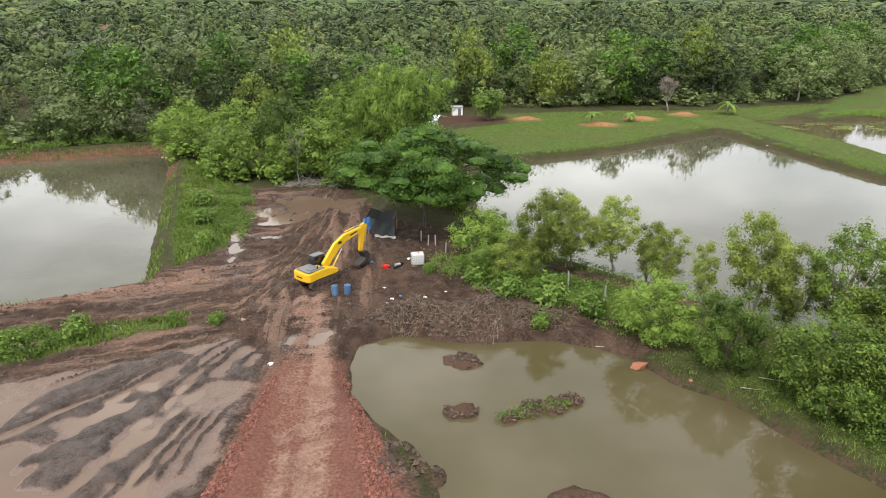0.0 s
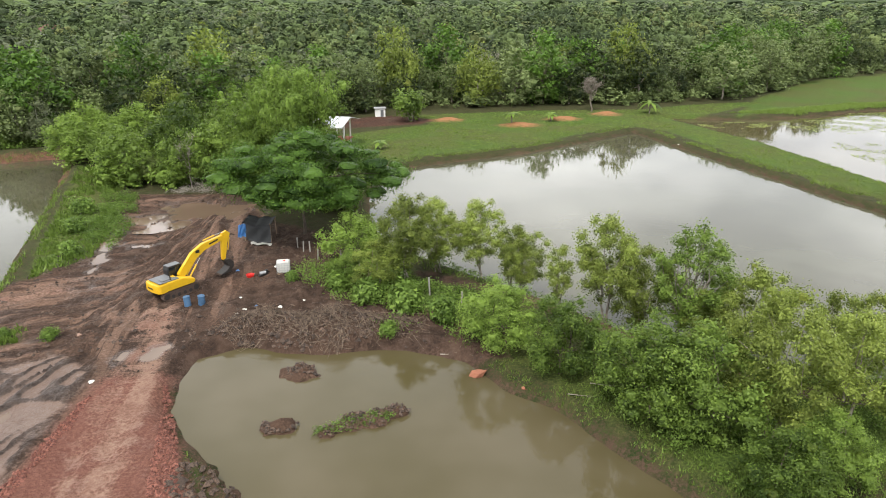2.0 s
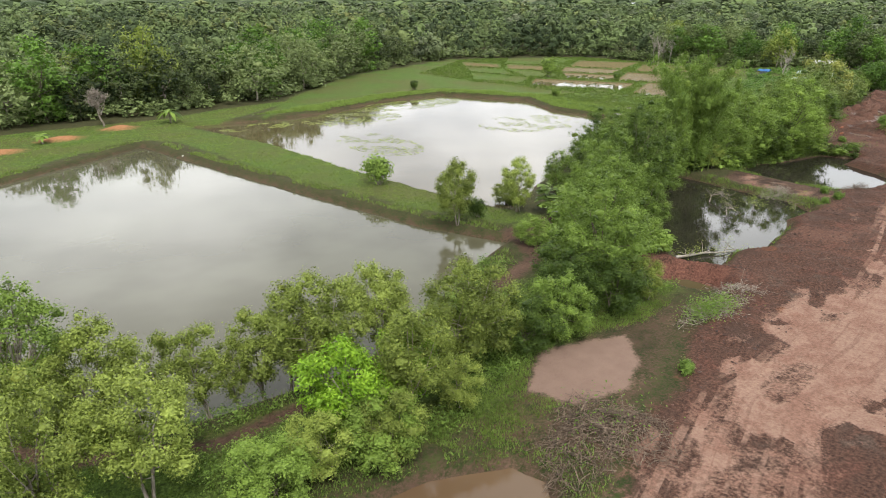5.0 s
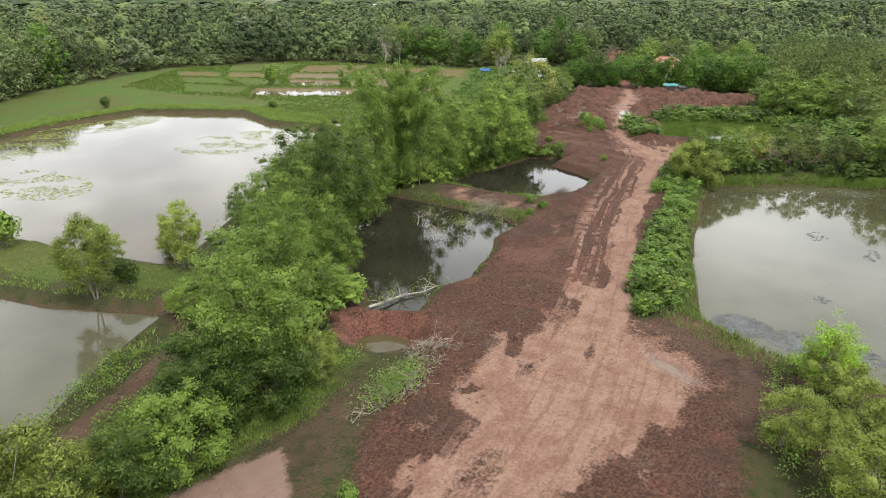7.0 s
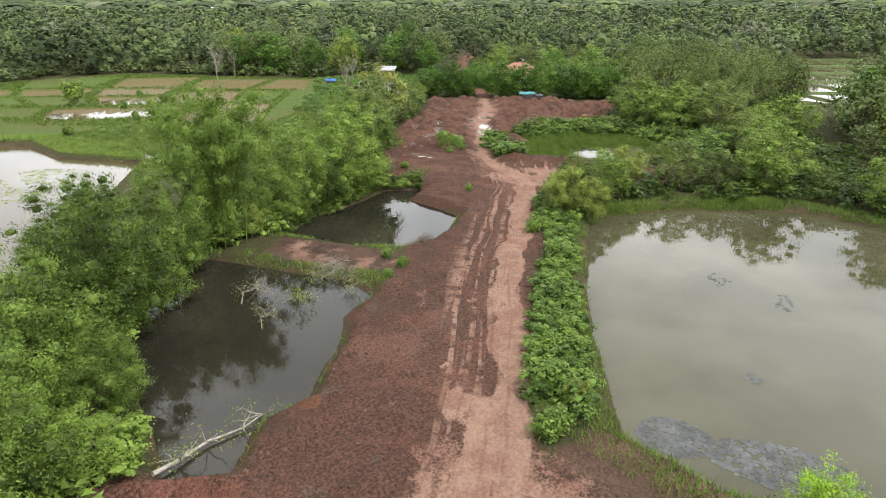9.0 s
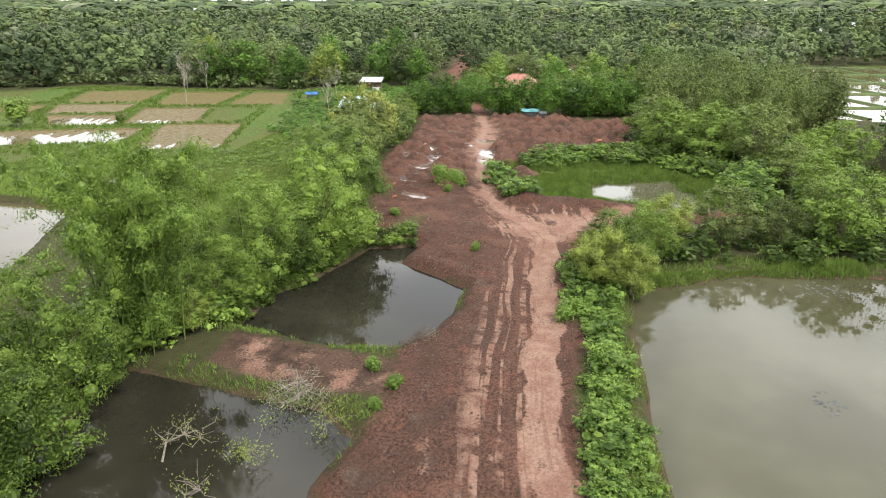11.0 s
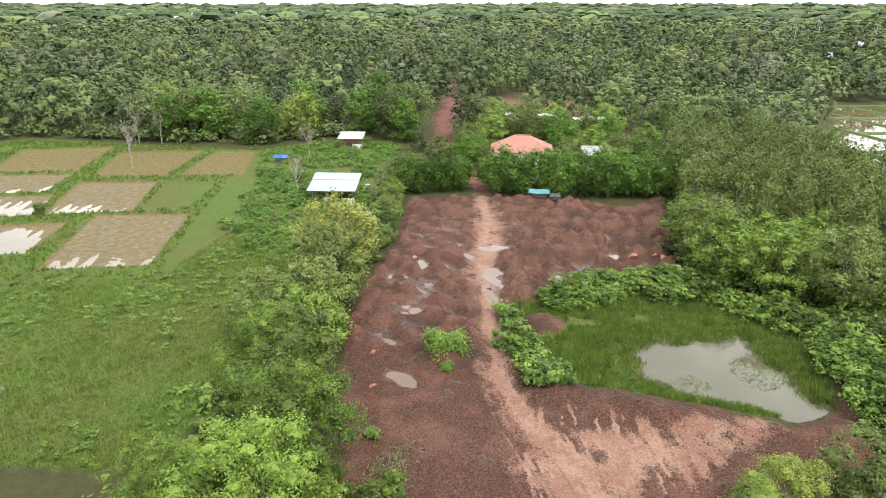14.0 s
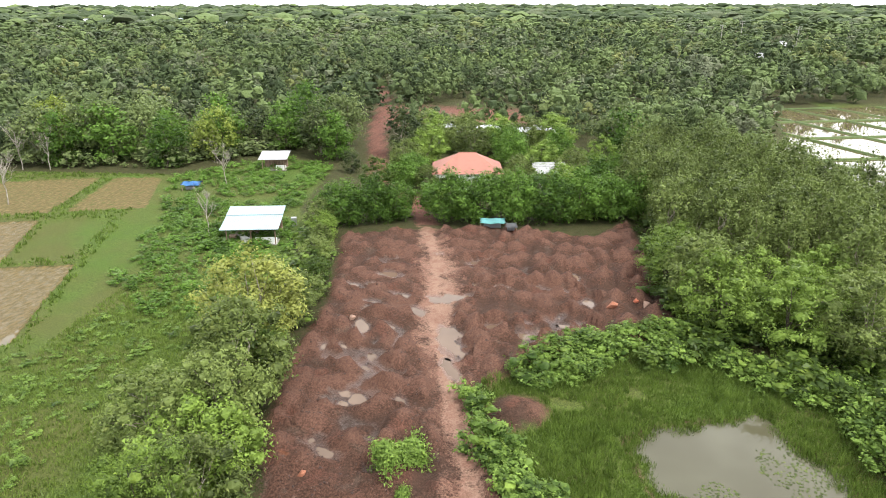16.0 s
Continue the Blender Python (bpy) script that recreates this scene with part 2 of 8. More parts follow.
def canopy_material(name, dark, light, gold, grey):
    """Far crowns: tone and hue by tree, tone by clump and by spray, with the fine relief of massed leaves."""
    m = Nodes(name)
    where = m.place()
    clump, grain = m.noise(where, 0.5, 3), m.noise(where, 1.5, 5, 0.8)
    k = m.math("ADD", m.math("MULTIPLY", m.math("SUBTRACT", clump, 0.5), 0.8), m.math("MULTIPLY", m.math("SUBTRACT", grain, 0.5), 0.9))
    k = m.math("ADD", k, m.math("MULTIPLY", m.math("SUBTRACT", m.island(), 0.5), 0.14))
    k = m.math("ADD", k, m.attr("tint").outputs["Fac"])
    warm = m.attr("warm").outputs["Fac"]
    top = m.mix(m.ramp(warm, 0.55, 0.95), light, gold)
    top = m.mix(m.ramp(warm, 0.1, -0.05), top, grey)
    c = m.mix(m.math("ADD", k, 0.5, clamp=True), dark, top)
    return m.surface(c, 0.75, m.bump(m.math("ADD", clump, grain), 0.6, 0.8), Specular_IOR_Level=0.1)


EARTH = ground_material()
CANOPY = canopy_material("leaf_canopy", (0.034, 0.05, 0.022), (0.112, 0.153, 0.056), (0.16, 0.176, 0.062), (0.13, 0.138, 0.095))
WATER_GREY = water("pond_water_grey", (0.06, 0.056, 0.034), (0.08, 0.077, 0.05))
WATER_BROWN = water("pond_water_brown", (0.064, 0.053, 0.024), (0.088, 0.073, 0.042))
WATER_DARK = water("pond_water_dark", (0.015, 0.014, 0.01), (0.025, 0.023, 0.016))
WATER_MUD = water("puddle_water", (0.11, 0.075, 0.053), (0.155, 0.108, 0.077), 0.05, 0.03)
WATER_ORANGE = water("silty_orange_water", (0.09, 0.057, 0.032), (0.13, 0.085, 0.05), 0.05, 0.03)
WATER_PADDY = water("paddy_water", (0.1, 0.08, 0.045), (0.13, 0.105, 0.06), 0.05, 0.03)
WATER_OLIVE = water("pond_water_olive", (0.045, 0.043, 0.023), (0.07, 0.067, 0.04))
WATER_CLEAR = water("pond_water_pale", (0.062, 0.048, 0.024), (0.085, 0.07, 0.04))
BARK_GREY = bark("bark_grey", (0.12, 0.095, 0.07), (0.28, 0.25, 0.21))
BARK_DARK = bark("bark_dark", (0.045, 0.035, 0.028), (0.11, 0.085, 0.065))
BARK_PALE = bark("bark_pale", (0.17, 0.15, 0.12), (0.33, 0.3, 0.26))
DEAD_WOOD = bark("dead_wood", (0.055, 0.038, 0.027), (0.17, 0.125, 0.088))
LEAF_PALE = leaves("leaf_pale", (0.1, 0.14, 0.022), (0.26, 0.34, 0.06), 0.5)
LEAF_DULL = leaves("leaf_dull_green", (0.068, 0.1, 0.022), (0.16, 0.218, 0.05), 0.6)
LEAF_LUSH = leaves("leaf_lush", (0.055, 0.1, 0.016), (0.17, 0.265, 0.04), 0.9)
LEAF_RAIN = leaves("leaf_dark", (0.03, 0.075, 0.01), (0.11, 0.21, 0.028))
LEAF_BAMBOO = leaves("leaf_bamboo", (0.08, 0.145, 0.018), (0.2, 0.315, 0.047))
LEAF_OLIVE = leaves("leaf_olive", (0.055, 0.085, 0.018), (0.15, 0.205, 0.048))
LEAF_LIME = leaves("leaf_lime", (0.11, 0.25, 0.012), (0.24, 0.42, 0.03))
LEAF_GOLD = leaves("leaf_yellow_green", (0.11, 0.14, 0.022), (0.25, 0.29, 0.06))
LEAF_SILVER = leaves("leaf_silver", (0.07, 0.095, 0.04), (0.19, 0.225, 0.1), 0.4)
LEAF_WOODS = leaves("leaf_woods", (0.02, 0.038, 0.012), (0.16, 0.215, 0.066), 0.9)
LEAF_WEED = leaves("leaf_weed", (0.065, 0.13, 0.02), (0.175, 0.28, 0.045), 0.3)
LEAF_GRASS = leaves("grass_blade", (0.06, 0.11, 0.015), (0.17, 0.26, 0.045), 0.3)
LEAF_REED = leaves("reed_blade", (0.085, 0.14, 0.022), (0.21, 0.31, 0.06), 0.3)
LEAF_MEADOW = leaves("meadow_blade", (0.06, 0.105, 0.018), (0.16, 0.235, 0.042), 0.3)


# ---- the lie of the land ----
WATER_Z = -0.6
POND_WEST = [(-21.7, 43.7), (-24.4, 52.5), (-28.9, 66), (-33.2, 78), (-37, 86.8), (-49, 82.5), (-57, 80), (-90, 68), (-96, 20), (-60, 26), (-40, 34.5), (-29.3, 39.6)]
POND_DIG = [(-5.3, 32.3), (-5, 34.9), (-2.6, 36), (1.5, 35.1), (4.5, 35.3), (7.4, 35.4), (10.6, 33.8), (12.4, 30.6), (14.2, 29), (16.5, 25.6), (18.6, 22.6), (20, 18), (16, 12), (2, 12), (0.5, 18), (-0.3, 22.5), (-1.6, 25), (-3.2, 27), (-4.8, 30)]
POND_SILT = [(26, 20), (28.6, 21.2), (32.3, 21.4), (37.5, 21), (41, 19.7), (41.7, 18), (40.4, 16.5), (36, 13.5), (28, 14)]
POND_BIG = [(3.6, 58), (3.2, 68), (3, 77), (9.6, 81), (23, 87), (41.5, 100.3), (47.5, 77), (55, 50), (59, 42), (53.6, 39.4), (47.4, 35.3), (39, 31), (31.8, 30.8), (26, 32), (21, 36.5), (16, 42), (11, 47), (6, 52.5)]
POND_NORTH = [(50.6, 112), (62, 111), (73, 112), (90, 118), (105, 119.5), (114, 103), (110, 92), (112, 79), (96, 68.5), (78, 57), (64.5, 48.9), (62, 57), (59.3, 72), (57, 90)]
POND_DARK = [(67.6, 31.2), (69, 28.3), (72.9, 29.8), (75.4, 28.6), (81.5, 30.5), (84.5, 32), (88.3, 31.8), (89.8, 34.7), (89.4, 41), (89.2, 47.5), (80, 46), (75, 41), (70.6, 35.1)]
POND_MID = [(96.3, 45), (96.2, 37.5), (97.4, 34), (100.5, 32.5), (104, 32.6), (107.9, 33.3), (109.5, 36.7), (111, 40), (115, 40.4), (113, 43.9), (107, 44.5), (101, 46)]
POND_EAST = [(76.6, 2), (76.5, 8.4), (78.5, 12.8), (87, 15.6), (91, 17), (98.2, 18.5), (104, 20), (112, 21), (118, 14), (122.3, 3.1), (117, -8), (105, -22), (84, -18), (77, -6)]
POND_MARSH = [(140.5, 30.6), (142.9, 28.5), (145.8, 21.2), (141, 17.5), (136, 15.6), (133.6, 17.5), (134.5, 24), (135.2, 29)]
POND_PIT = [(64.4, 27.4), (64.4, 29.2), (65.3, 29.9), (66.2, 29.3), (66.4, 27.6), (65.5, 26.8)]
PONDS = [POND_WEST, POND_DIG, POND_SILT, POND_BIG, POND_NORTH, POND_DARK, POND_MID, POND_EAST, POND_MARSH]

# worked earth
MUD_RUTS = [(-32, 8), (-31, 26), (-26.5, 29), (-22.4, 30.3), (-17, 32.5), (-12.6, 35), (-9.6, 33), (-9.4, 27), (-9.6, 20), (-10, 8)]
MUD_ALL = [(-34, 6), (-34, 28), (-48, 27), (-48, 33), (-30, 38.6), (-22, 42.8), (-20, 47), (-20.5, 56), (-22.5, 67.5), (-10, 67), (-5, 58), (0, 55), (3, 48), (2, 43), (8, 40), (11, 36.5), (13, 33), (10.6, 33), (0, 34.5), (-5.5, 31), (-3, 26), (0, 20), (1, 6)]
LATERITE = [(-9.8, 6), (-9.4, 22), (-9.4, 29.5), (-9.0, 32), (-5.6, 32.5), (-4.6, 29), (-2.6, 25), (-1.2, 21), (-0.5, 6)]
ROLLED = [(-7.4, 6), (-7.6, 22), (-8.1, 27.5), (-8.7, 32), (-9.6, 36), (-10.2, 41), (-8, 41.5), (-6.6, 36), (-5.8, 32), (-5.0, 27.5), (-4.3, 22.4), (-3.6, 6)]
WEST_TRACK = [(-48, 28.5), (-29, 37.5), (-21, 41.5), (-12, 43.5), (-12, 45), (-22, 43.2), (-30, 39.2), (-48, 30.5)]
FILL = [(40, 8), (43, 15), (47, 18.2), (51.7, 19), (56.5, 22.3), (60, 23), (64, 24), (63.5, 31), (64.6, 33), (67.4, 31.6), (69, 28), (72.9, 29.3), (75.4, 28.2), (81.5, 30), (84.5, 31.6), (90, 31.4), (96.5, 33.4), (104, 32), (108, 33), (111, 40), (115.5, 41), (114, 45), (119, 47), (128, 52), (137, 56), (146, 58.5), (156, 60), (175, 66.5), (179.5, 60), (183, 48), (182.5, 35), (191, 31), (175, 28), (157, 26), (151, 34), (147, 39.5), (143, 42), (136, 40), (131.2, 36.5), (132.4, 32), (132.6, 24), (132, 18.5), (136, 14.6), (147, 13.5), (148, 10.5), (134, 11), (122, 19), (116, 25.5), (107, 25.6), (102.4, 22.8), (96, 22.4), (90, 20.8), (78, 17.6), (74.4, 15.5), (72, 10), (67, 8), (60, 6)]
TRACK = [(38, 9), (42.2, 15.2), (45.8, 16.4), (51, 18.2), (55.6, 18.6), (60.2, 18.8), (66, 19.4), (71.5, 20.8), (80.7, 22.6), (92, 26.2), (100.5, 27.6), (110, 30.4), (119.1, 33.2), (123.4, 36), (131.6, 41), (142.2, 45), (152, 49.5), (164.2, 52.4), (182, 58.4), (183, 56), (165.1, 48.2), (152, 46), (141.7, 42), (132, 38.6), (126.5, 34.2), (128, 27), (126, 23.8), (119.5, 27.6), (112.7, 27.6), (104.8, 25.2), (95.4, 22.9), (85, 20), (78.5, 17.8), (74.4, 15.5), (72.3, 10.9), (70, 9.8), (66, 10.8), (59.6, 12.6), (54.1, 11.6), (50, 10), (46, 6)]
FAR_TRACK = [(182, 58.6), (196, 66), (206, 75), (250, 92), (287, 103), (340, 122), (340, 118), (288, 99.5), (252, 88), (208, 71.5), (197, 63), (183, 55.6)]
FAR_FIELD = [(255, 90), (287, 101), (297, 57), (266, 52)]
SILT_PATCH = [(45, 23.2), (48.4, 26), (53.7, 24.5), (52, 22), (49.3, 20.4), (46, 21)]
HEAP = [(139.2, 38.2), (140, 40.2), (142, 40.8), (143.8, 39.6), (144, 37.4), (142.4, 36), (140.4, 36.4)]
BUND = [(91, 43.5), (94.8, 44.2), (95.2, 36.5), (95.4, 33), (92, 30.8), (90.8, 34.2), (90.6, 38.6)]
PATH = [(7.5, 45.2), (14.2, 40.6), (18.3, 36.8), (21.4, 32.6), (25, 29.6), (30.4, 27.4), (36, 28), (45, 31), (52, 33.8), (58.5, 36.4), (60.5, 40), (66.5, 43), (65.5, 44.4), (59.5, 43.5), (57.5, 37.6), (51.5, 34.9), (44.5, 32), (36, 29), (30.6, 28.4), (25.6, 30.6), (22.3, 33.6), (19, 37.8), (14.8, 41.8), (8, 46.2)]
GARDEN = [(-14, 97), (-3, 103), (9, 106), (12, 110), (4, 114), (-4, 111), (-14, 104)]
SAND_HEAPS = [(24.6, 104.6, 3.0), (32.5, 109.6, 2.8), (41.0, 114.0, 2.4), (13.5, 109.5, 2.4)]
GRASS_NORTH = [(2, 79), (9, 83.5), (23, 90), (41, 103.5), (46, 98), (49.5, 80), (56.5, 54), (60.5, 45), (67, 42), (62.5, 50), (60.5, 60), (58.5, 73), (56, 91), (50, 108), (60, 114), (76, 127), (60, 124), (49, 119), (32, 119), (5, 114), (11, 106), (2, 101), (-8, 94)]
GRASS_EAST = [(63, 112), (73, 114), (90, 120), (106, 122), (116, 104), (112, 92), (114, 79), (108, 72), (112, 58), (124, 57), (137, 60), (150, 66), (172, 72), (176, 90), (198, 108), (190, 165), (150, 182), (102, 158), (76, 131)]
GRASS_DAM = [(-20, 46), (-22.5, 52), (-27, 66), (-31, 79), (-24, 72), (-19, 60), (-17.5, 50)]
GRASS_PATCH = [(-29, 31), (-27.5, 34), (-22, 36.6), (-16.5, 38.3), (-15.8, 36.6), (-20, 34.2), (-24, 31.6)]
GRASS_SHORE = [(9.5, 35.5), (13.2, 32), (15.2, 29.8), (18, 25.5), (20.5, 21.5), (24, 22), (28, 23), (36, 23.5), (44, 21), (44, 24.5), (56, 26), (62, 27), (60, 35), (50, 33), (38, 29.6), (30, 29), (20, 34), (10, 44), (3, 50), (-1, 47), (3, 42), (8, 38.5)]
GRASS_MARSH = [(144, 42), (136.5, 40), (131.6, 36.6), (132.8, 31), (132.8, 20), (137, 15), (150, 15), (156, 26), (153, 33), (147.3, 39.5)]
GRASS_VERGE = [(78.7, 17.4), (88, 20), (95.6, 21.9), (102.4, 22.2), (107, 25.2), (114, 27), (118, 22), (112, 22.6), (104, 21.4), (96, 19.2), (88, 16.8), (79, 14.4)]
PADDY = [(138, 80.5), (158, 91.5), (198, 110), (188, 162), (152, 178), (120, 152), (121, 128), (127, 103)]
PADDY_SOUTH = [(205, 2), (225, 12), (262, -4), (310, -8), (330, -60), (250, -70), (200, -30)]
YARD = [(162, 76), (176, 72), (186, 78), (212, 84), (216, 98), (196, 108), (176, 94)]


def smooth(lo, hi, v):
    k = np.clip((v - lo) / (hi - lo), 0, 1)
    return k * k * (3 - 2 * k)


def lattice(ix, iy, seed):
    h = (ix.astype(np.int64) * 374761393 + iy.astype(np.int64) * 668265263 + seed * 974711) & 0x7FFFFFFF
    h = ((h ^ (h >> 13)) * 1274126177) & 0x7FFFFFFF
    return ((h ^ (h >> 16)) & 0xFFFF) / 65535.0


def value_noise(x, y, seed=0):
    ix, iy = np.floor(x), np.floor(y)
    fx, fy = x - ix, y - iy
    fx, fy = fx * fx * (3 - 2 * fx), fy * fy * (3 - 2 * fy)
    a, b = lattice(ix, iy, seed), lattice(ix + 1, iy, seed)
    c, d = lattice(ix, iy + 1, seed), lattice(ix + 1, iy + 1, seed)
    return (a + (b - a) * fx) * (1 - fy) + (c + (d - c) * fx) * fy


def fbm(x, y, size, octaves=3, seed=0):
    """Rolling noise about zero, -1 to 1, with forms of that size in metres."""
    total, amp, s = 0.0, 1.0, 1.0 / size
    for k in range(octaves):
        total = total + amp * (value_noise(x * s + 17 * k, y * s - 9 * k, seed + k) * 2 - 1)
        amp, s = amp * 0.5, s * 2.03
    return total / 1.6


def heaps(x, y, size, seed=0):
    """Tipped heaps: 1 on a heap's top, 0 in the hollows between."""
    u, v = x / size, y / size
    best = np.full(np.shape(x), 9.0)
    for dx in (-1, 0, 1):
        for dy in (-1, 0, 1):
            cx, cy = np.floor(u) + dx, np.floor(v) + dy
            px, py = cx + 0.15 + 0.7 * lattice(cx, cy, seed), cy + 0.15 + 0.7 * lattice(cx, cy, seed + 5)
            best = np.minimum(best, np.hypot(u - px, v - py))
    return np.clip(1 - best * 1.25, 0, 1)


def tipped(x, y):
    """Truckloads tipped side by side in bent rows, some run together."""
    u, v = x + 1.5 * fbm(x, y, 6.0, 2, 84), y + 1.5 * fbm(x, y, 6.0, 2, 85)
    return np.maximum(heaps(u * 0.8, v, 2.5, 8), 0.8 * heaps(u, v, 1.5, 12) * smooth(-0.1, 0.4, fbm(x, y, 5.0, 2, 86)))


def reach(x, y, poly):
    """Distance in metres to the outline of a plot: negative inside."""
    x, y = np.asarray(x, float), np.asarray(y, float)
    d = np.full(x.shape, 1e9)
    inside = np.zeros(x.shape, bool)
    for (ax, ay), (bx, by) in zip(poly, poly[1:] + poly[:1]):
        ex, ey = bx - ax, by - ay
        k = np.clip(((x - ax) * ex + (y - ay) * ey) / (ex * ex + ey * ey), 0, 1)
        d = np.minimum(d, np.hypot(x - ax - k * ex, y - ay - k * ey))
        if ay != by:
            inside ^= ((ay > y) != (by > y)) & (x < ex * (y - ay) / ey + ax)
    return np.where(inside, -d, d)


# rice plots: what stands in them, then the corners from the front edge on
PLOTS = [
    ("brown", [(134.8, 94.4), (140.4, 83.8), (157.7, 92.6), (152.7, 104.8)]), ("water", [(128, 118), (138.1, 100.5), (148.8, 105.8), (137, 126)]),
    ("brown", [(150.4, 112.2), (156, 101.6), (170.3, 110.2), (165.3, 122.0)]), ("green", [(157, 100.6), (160.1, 94.9), (174.1, 100.9), (170.8, 108.6)]),
    ("water", [(144.4, 122.7), (149.1, 113.4), (158.3, 119.2), (151.8, 132.4)]), ("brown", [(152.8, 134.2), (159.2, 122.4), (169.0, 127.9), (162.5, 142.0)]),
    ("dry", [(168.9, 123.0), (173.8, 112.0), (193.7, 119.6), (185.9, 134.6)]), ("dry", [(174.8, 110.0), (179.7, 99.9), (196.3, 109.4), (194.2, 117.4)]),
    ("dry", [(164.7, 143), (170.7, 129.0), (189.7, 139.8), (180.5, 154.9)]), ("green", [(155, 160), (163.4, 147.4), (181.6, 158.6), (172, 178)]),
    ("green", [(138.4, 131.6), (143, 125), (150.2, 134.5), (145, 145.6)]), ("dry", [(146, 148), (151.6, 137.4), (161, 143.5), (154, 158)]),
    ("green", [(124, 134), (128.6, 122), (136, 128), (131.6, 144)]), ("green", [(133, 146.4), (137.5, 135.4), (144.0, 147.6), (139, 158)]), ("dry", [(141, 162), (146, 151), (152.6, 160), (148, 172)]),
]


def plot_fall(x, y, quad):
    """Metres into a rice plot from its front edge."""
    (ax, ay), (bx, by) = quad[:2]
    ln = math.hypot(bx - ax, by - ay)
    return ((x - ax) * (ay - by) + (y - ay) * (bx - ax)) / ln


PUDDLES = [  # x, y, half length, half width, turn, level
    (-8.9, 34.2, 0.9, 0.45, 80, -0.03), (-7.3, 34.7, 1.0, 0.5, 75, -0.03),
    (-17.3, 52.6, 5.8, 1.0, 102, -0.05), (-14.4, 58.0, 3.4, 2.0, 20, -0.06), (-12.2, 61.6, 5.0, 3.0, 10, -0.07), (-17.7, 58.3, 2.6, 1.3, 40, -0.08),
    (-14.0, 52.5, 1.1, 0.5, 20, -0.03),
    (164.8, 56.4, 1.9, 0.8, 100, -0.1), (151.7, 54.6, 1.6, 0.6, 30, -0.1), (152.5, 51.6, 1.5, 0.5, 60, -0.1), (156.5, 50.6, 1.5, 0.6, 40, -0.1),
    (147.0, 53.3, 2.0, 0.8, 110, -0.1), (144.7, 49.4, 1.8, 0.7, 120, -0.1), (140.2, 51.4, 2.6, 0.9, 110, -0.1), (133.8, 50.3, 1.3, 0.6, 80, -0.1),
    (151.0, 45.9, 2.9, 1.15, 20, -0.08), (160.3, 48.6, 2.0, 1.0, 110, -0.08), (146.6, 44.8, 1.6, 0.5, 30, -0.08), (162.6, 34.5, 1.7, 0.9, 20, -0.1), (169.2, 36.5, 1.0, 0.4, 30, -0.1),
    (165.0, 37.3, 0.9, 0.4, 60, -0.1), (154.5, 39.6, 1.3, 0.6, 110, -0.1), (128.5, 46.4, 1.5, 0.7, 70, -0.1),
    
    (125.5, 90.3, 1.8, 0.8, 60, -0.03), (120.7, 82.8, 1.9, 0.9, 40, -0.03), (115.9, 74.9, 1.6, 0.7, 120, -0.03), (114.0, 80.8, 2.2, 0.9, 80, -0.03),
    (70.5, 12.0, 1.6, 0.5, 60, -0.05),
]


pool_rng = random.Random(12)
while len(PUDDLES) < 62:  # rain standing between the tipped loads
    px, py = pool_rng.uniform(132, 172), pool_rng.uniform(33, 60)
    if reach(px, py, FILL) < -2 and reach(px, py, TRACK) > 1.5 and reach(px, py, GRASS_MARSH) > 2:
        PUDDLES.append((px, py, pool_rng.uniform(0.4, 1.3), pool_rng.uniform(0.2, 0.55), pool_rng.uniform(0, 180), -0.12))


def puddle_reach(x, y, p):
    px, py, a, b, turn, _ = p
    c, s = math.cos(radians(turn)), math.sin(radians(turn))
    u, v = (x - px) * c + (y - py) * s, (y - py) * c - (x - px) * s
    bend = 0.9 * fbm(x, y, 1.5, 2, 31) * b + 0.5 * fbm(x, y, 0.6, 2, 35) * b + 0.15 * b
    return (np.hypot(u / a, v / b) - 1) * b + bend


def flow_streak(x, y):
    """Wheel and crawler marks that follow the two tracks through the mud."""
    west = smooth(-9, -14, x)
    u = ((y - 43) * 0.95 - (x + 12) * 0.31) * west + (x + 0.12 * y) * (1 - west)
    v = ((x + 12) * 0.95 + (y - 43) * 0.31) * west + y * (1 - west)
    u = u + 0.5 * fbm(x, y, 5, 2, 17)
    return fbm(u / 0.75, v / 6, 1.0, 2, 18)


def rut_crest(x, y):
    """Ridges pushed up between the wheel ruts, fanning out from the digger."""
    ang, rad = np.arctan2(y - 41, x + 8.5), np.hypot(x + 8.5, y - 41)
    line = np.abs(fbm(ang * 25 + 1.1 * fbm(x, y, 5, 2, 14), rad / 8, 1.0, 1, 11) + 0.3 * fbm(x, y, 1.1, 2, 19))
    return smooth(0.4, 0.0, line) * smooth(-0.35, 0.0, fbm(x, y, 2.4, 2, 16))


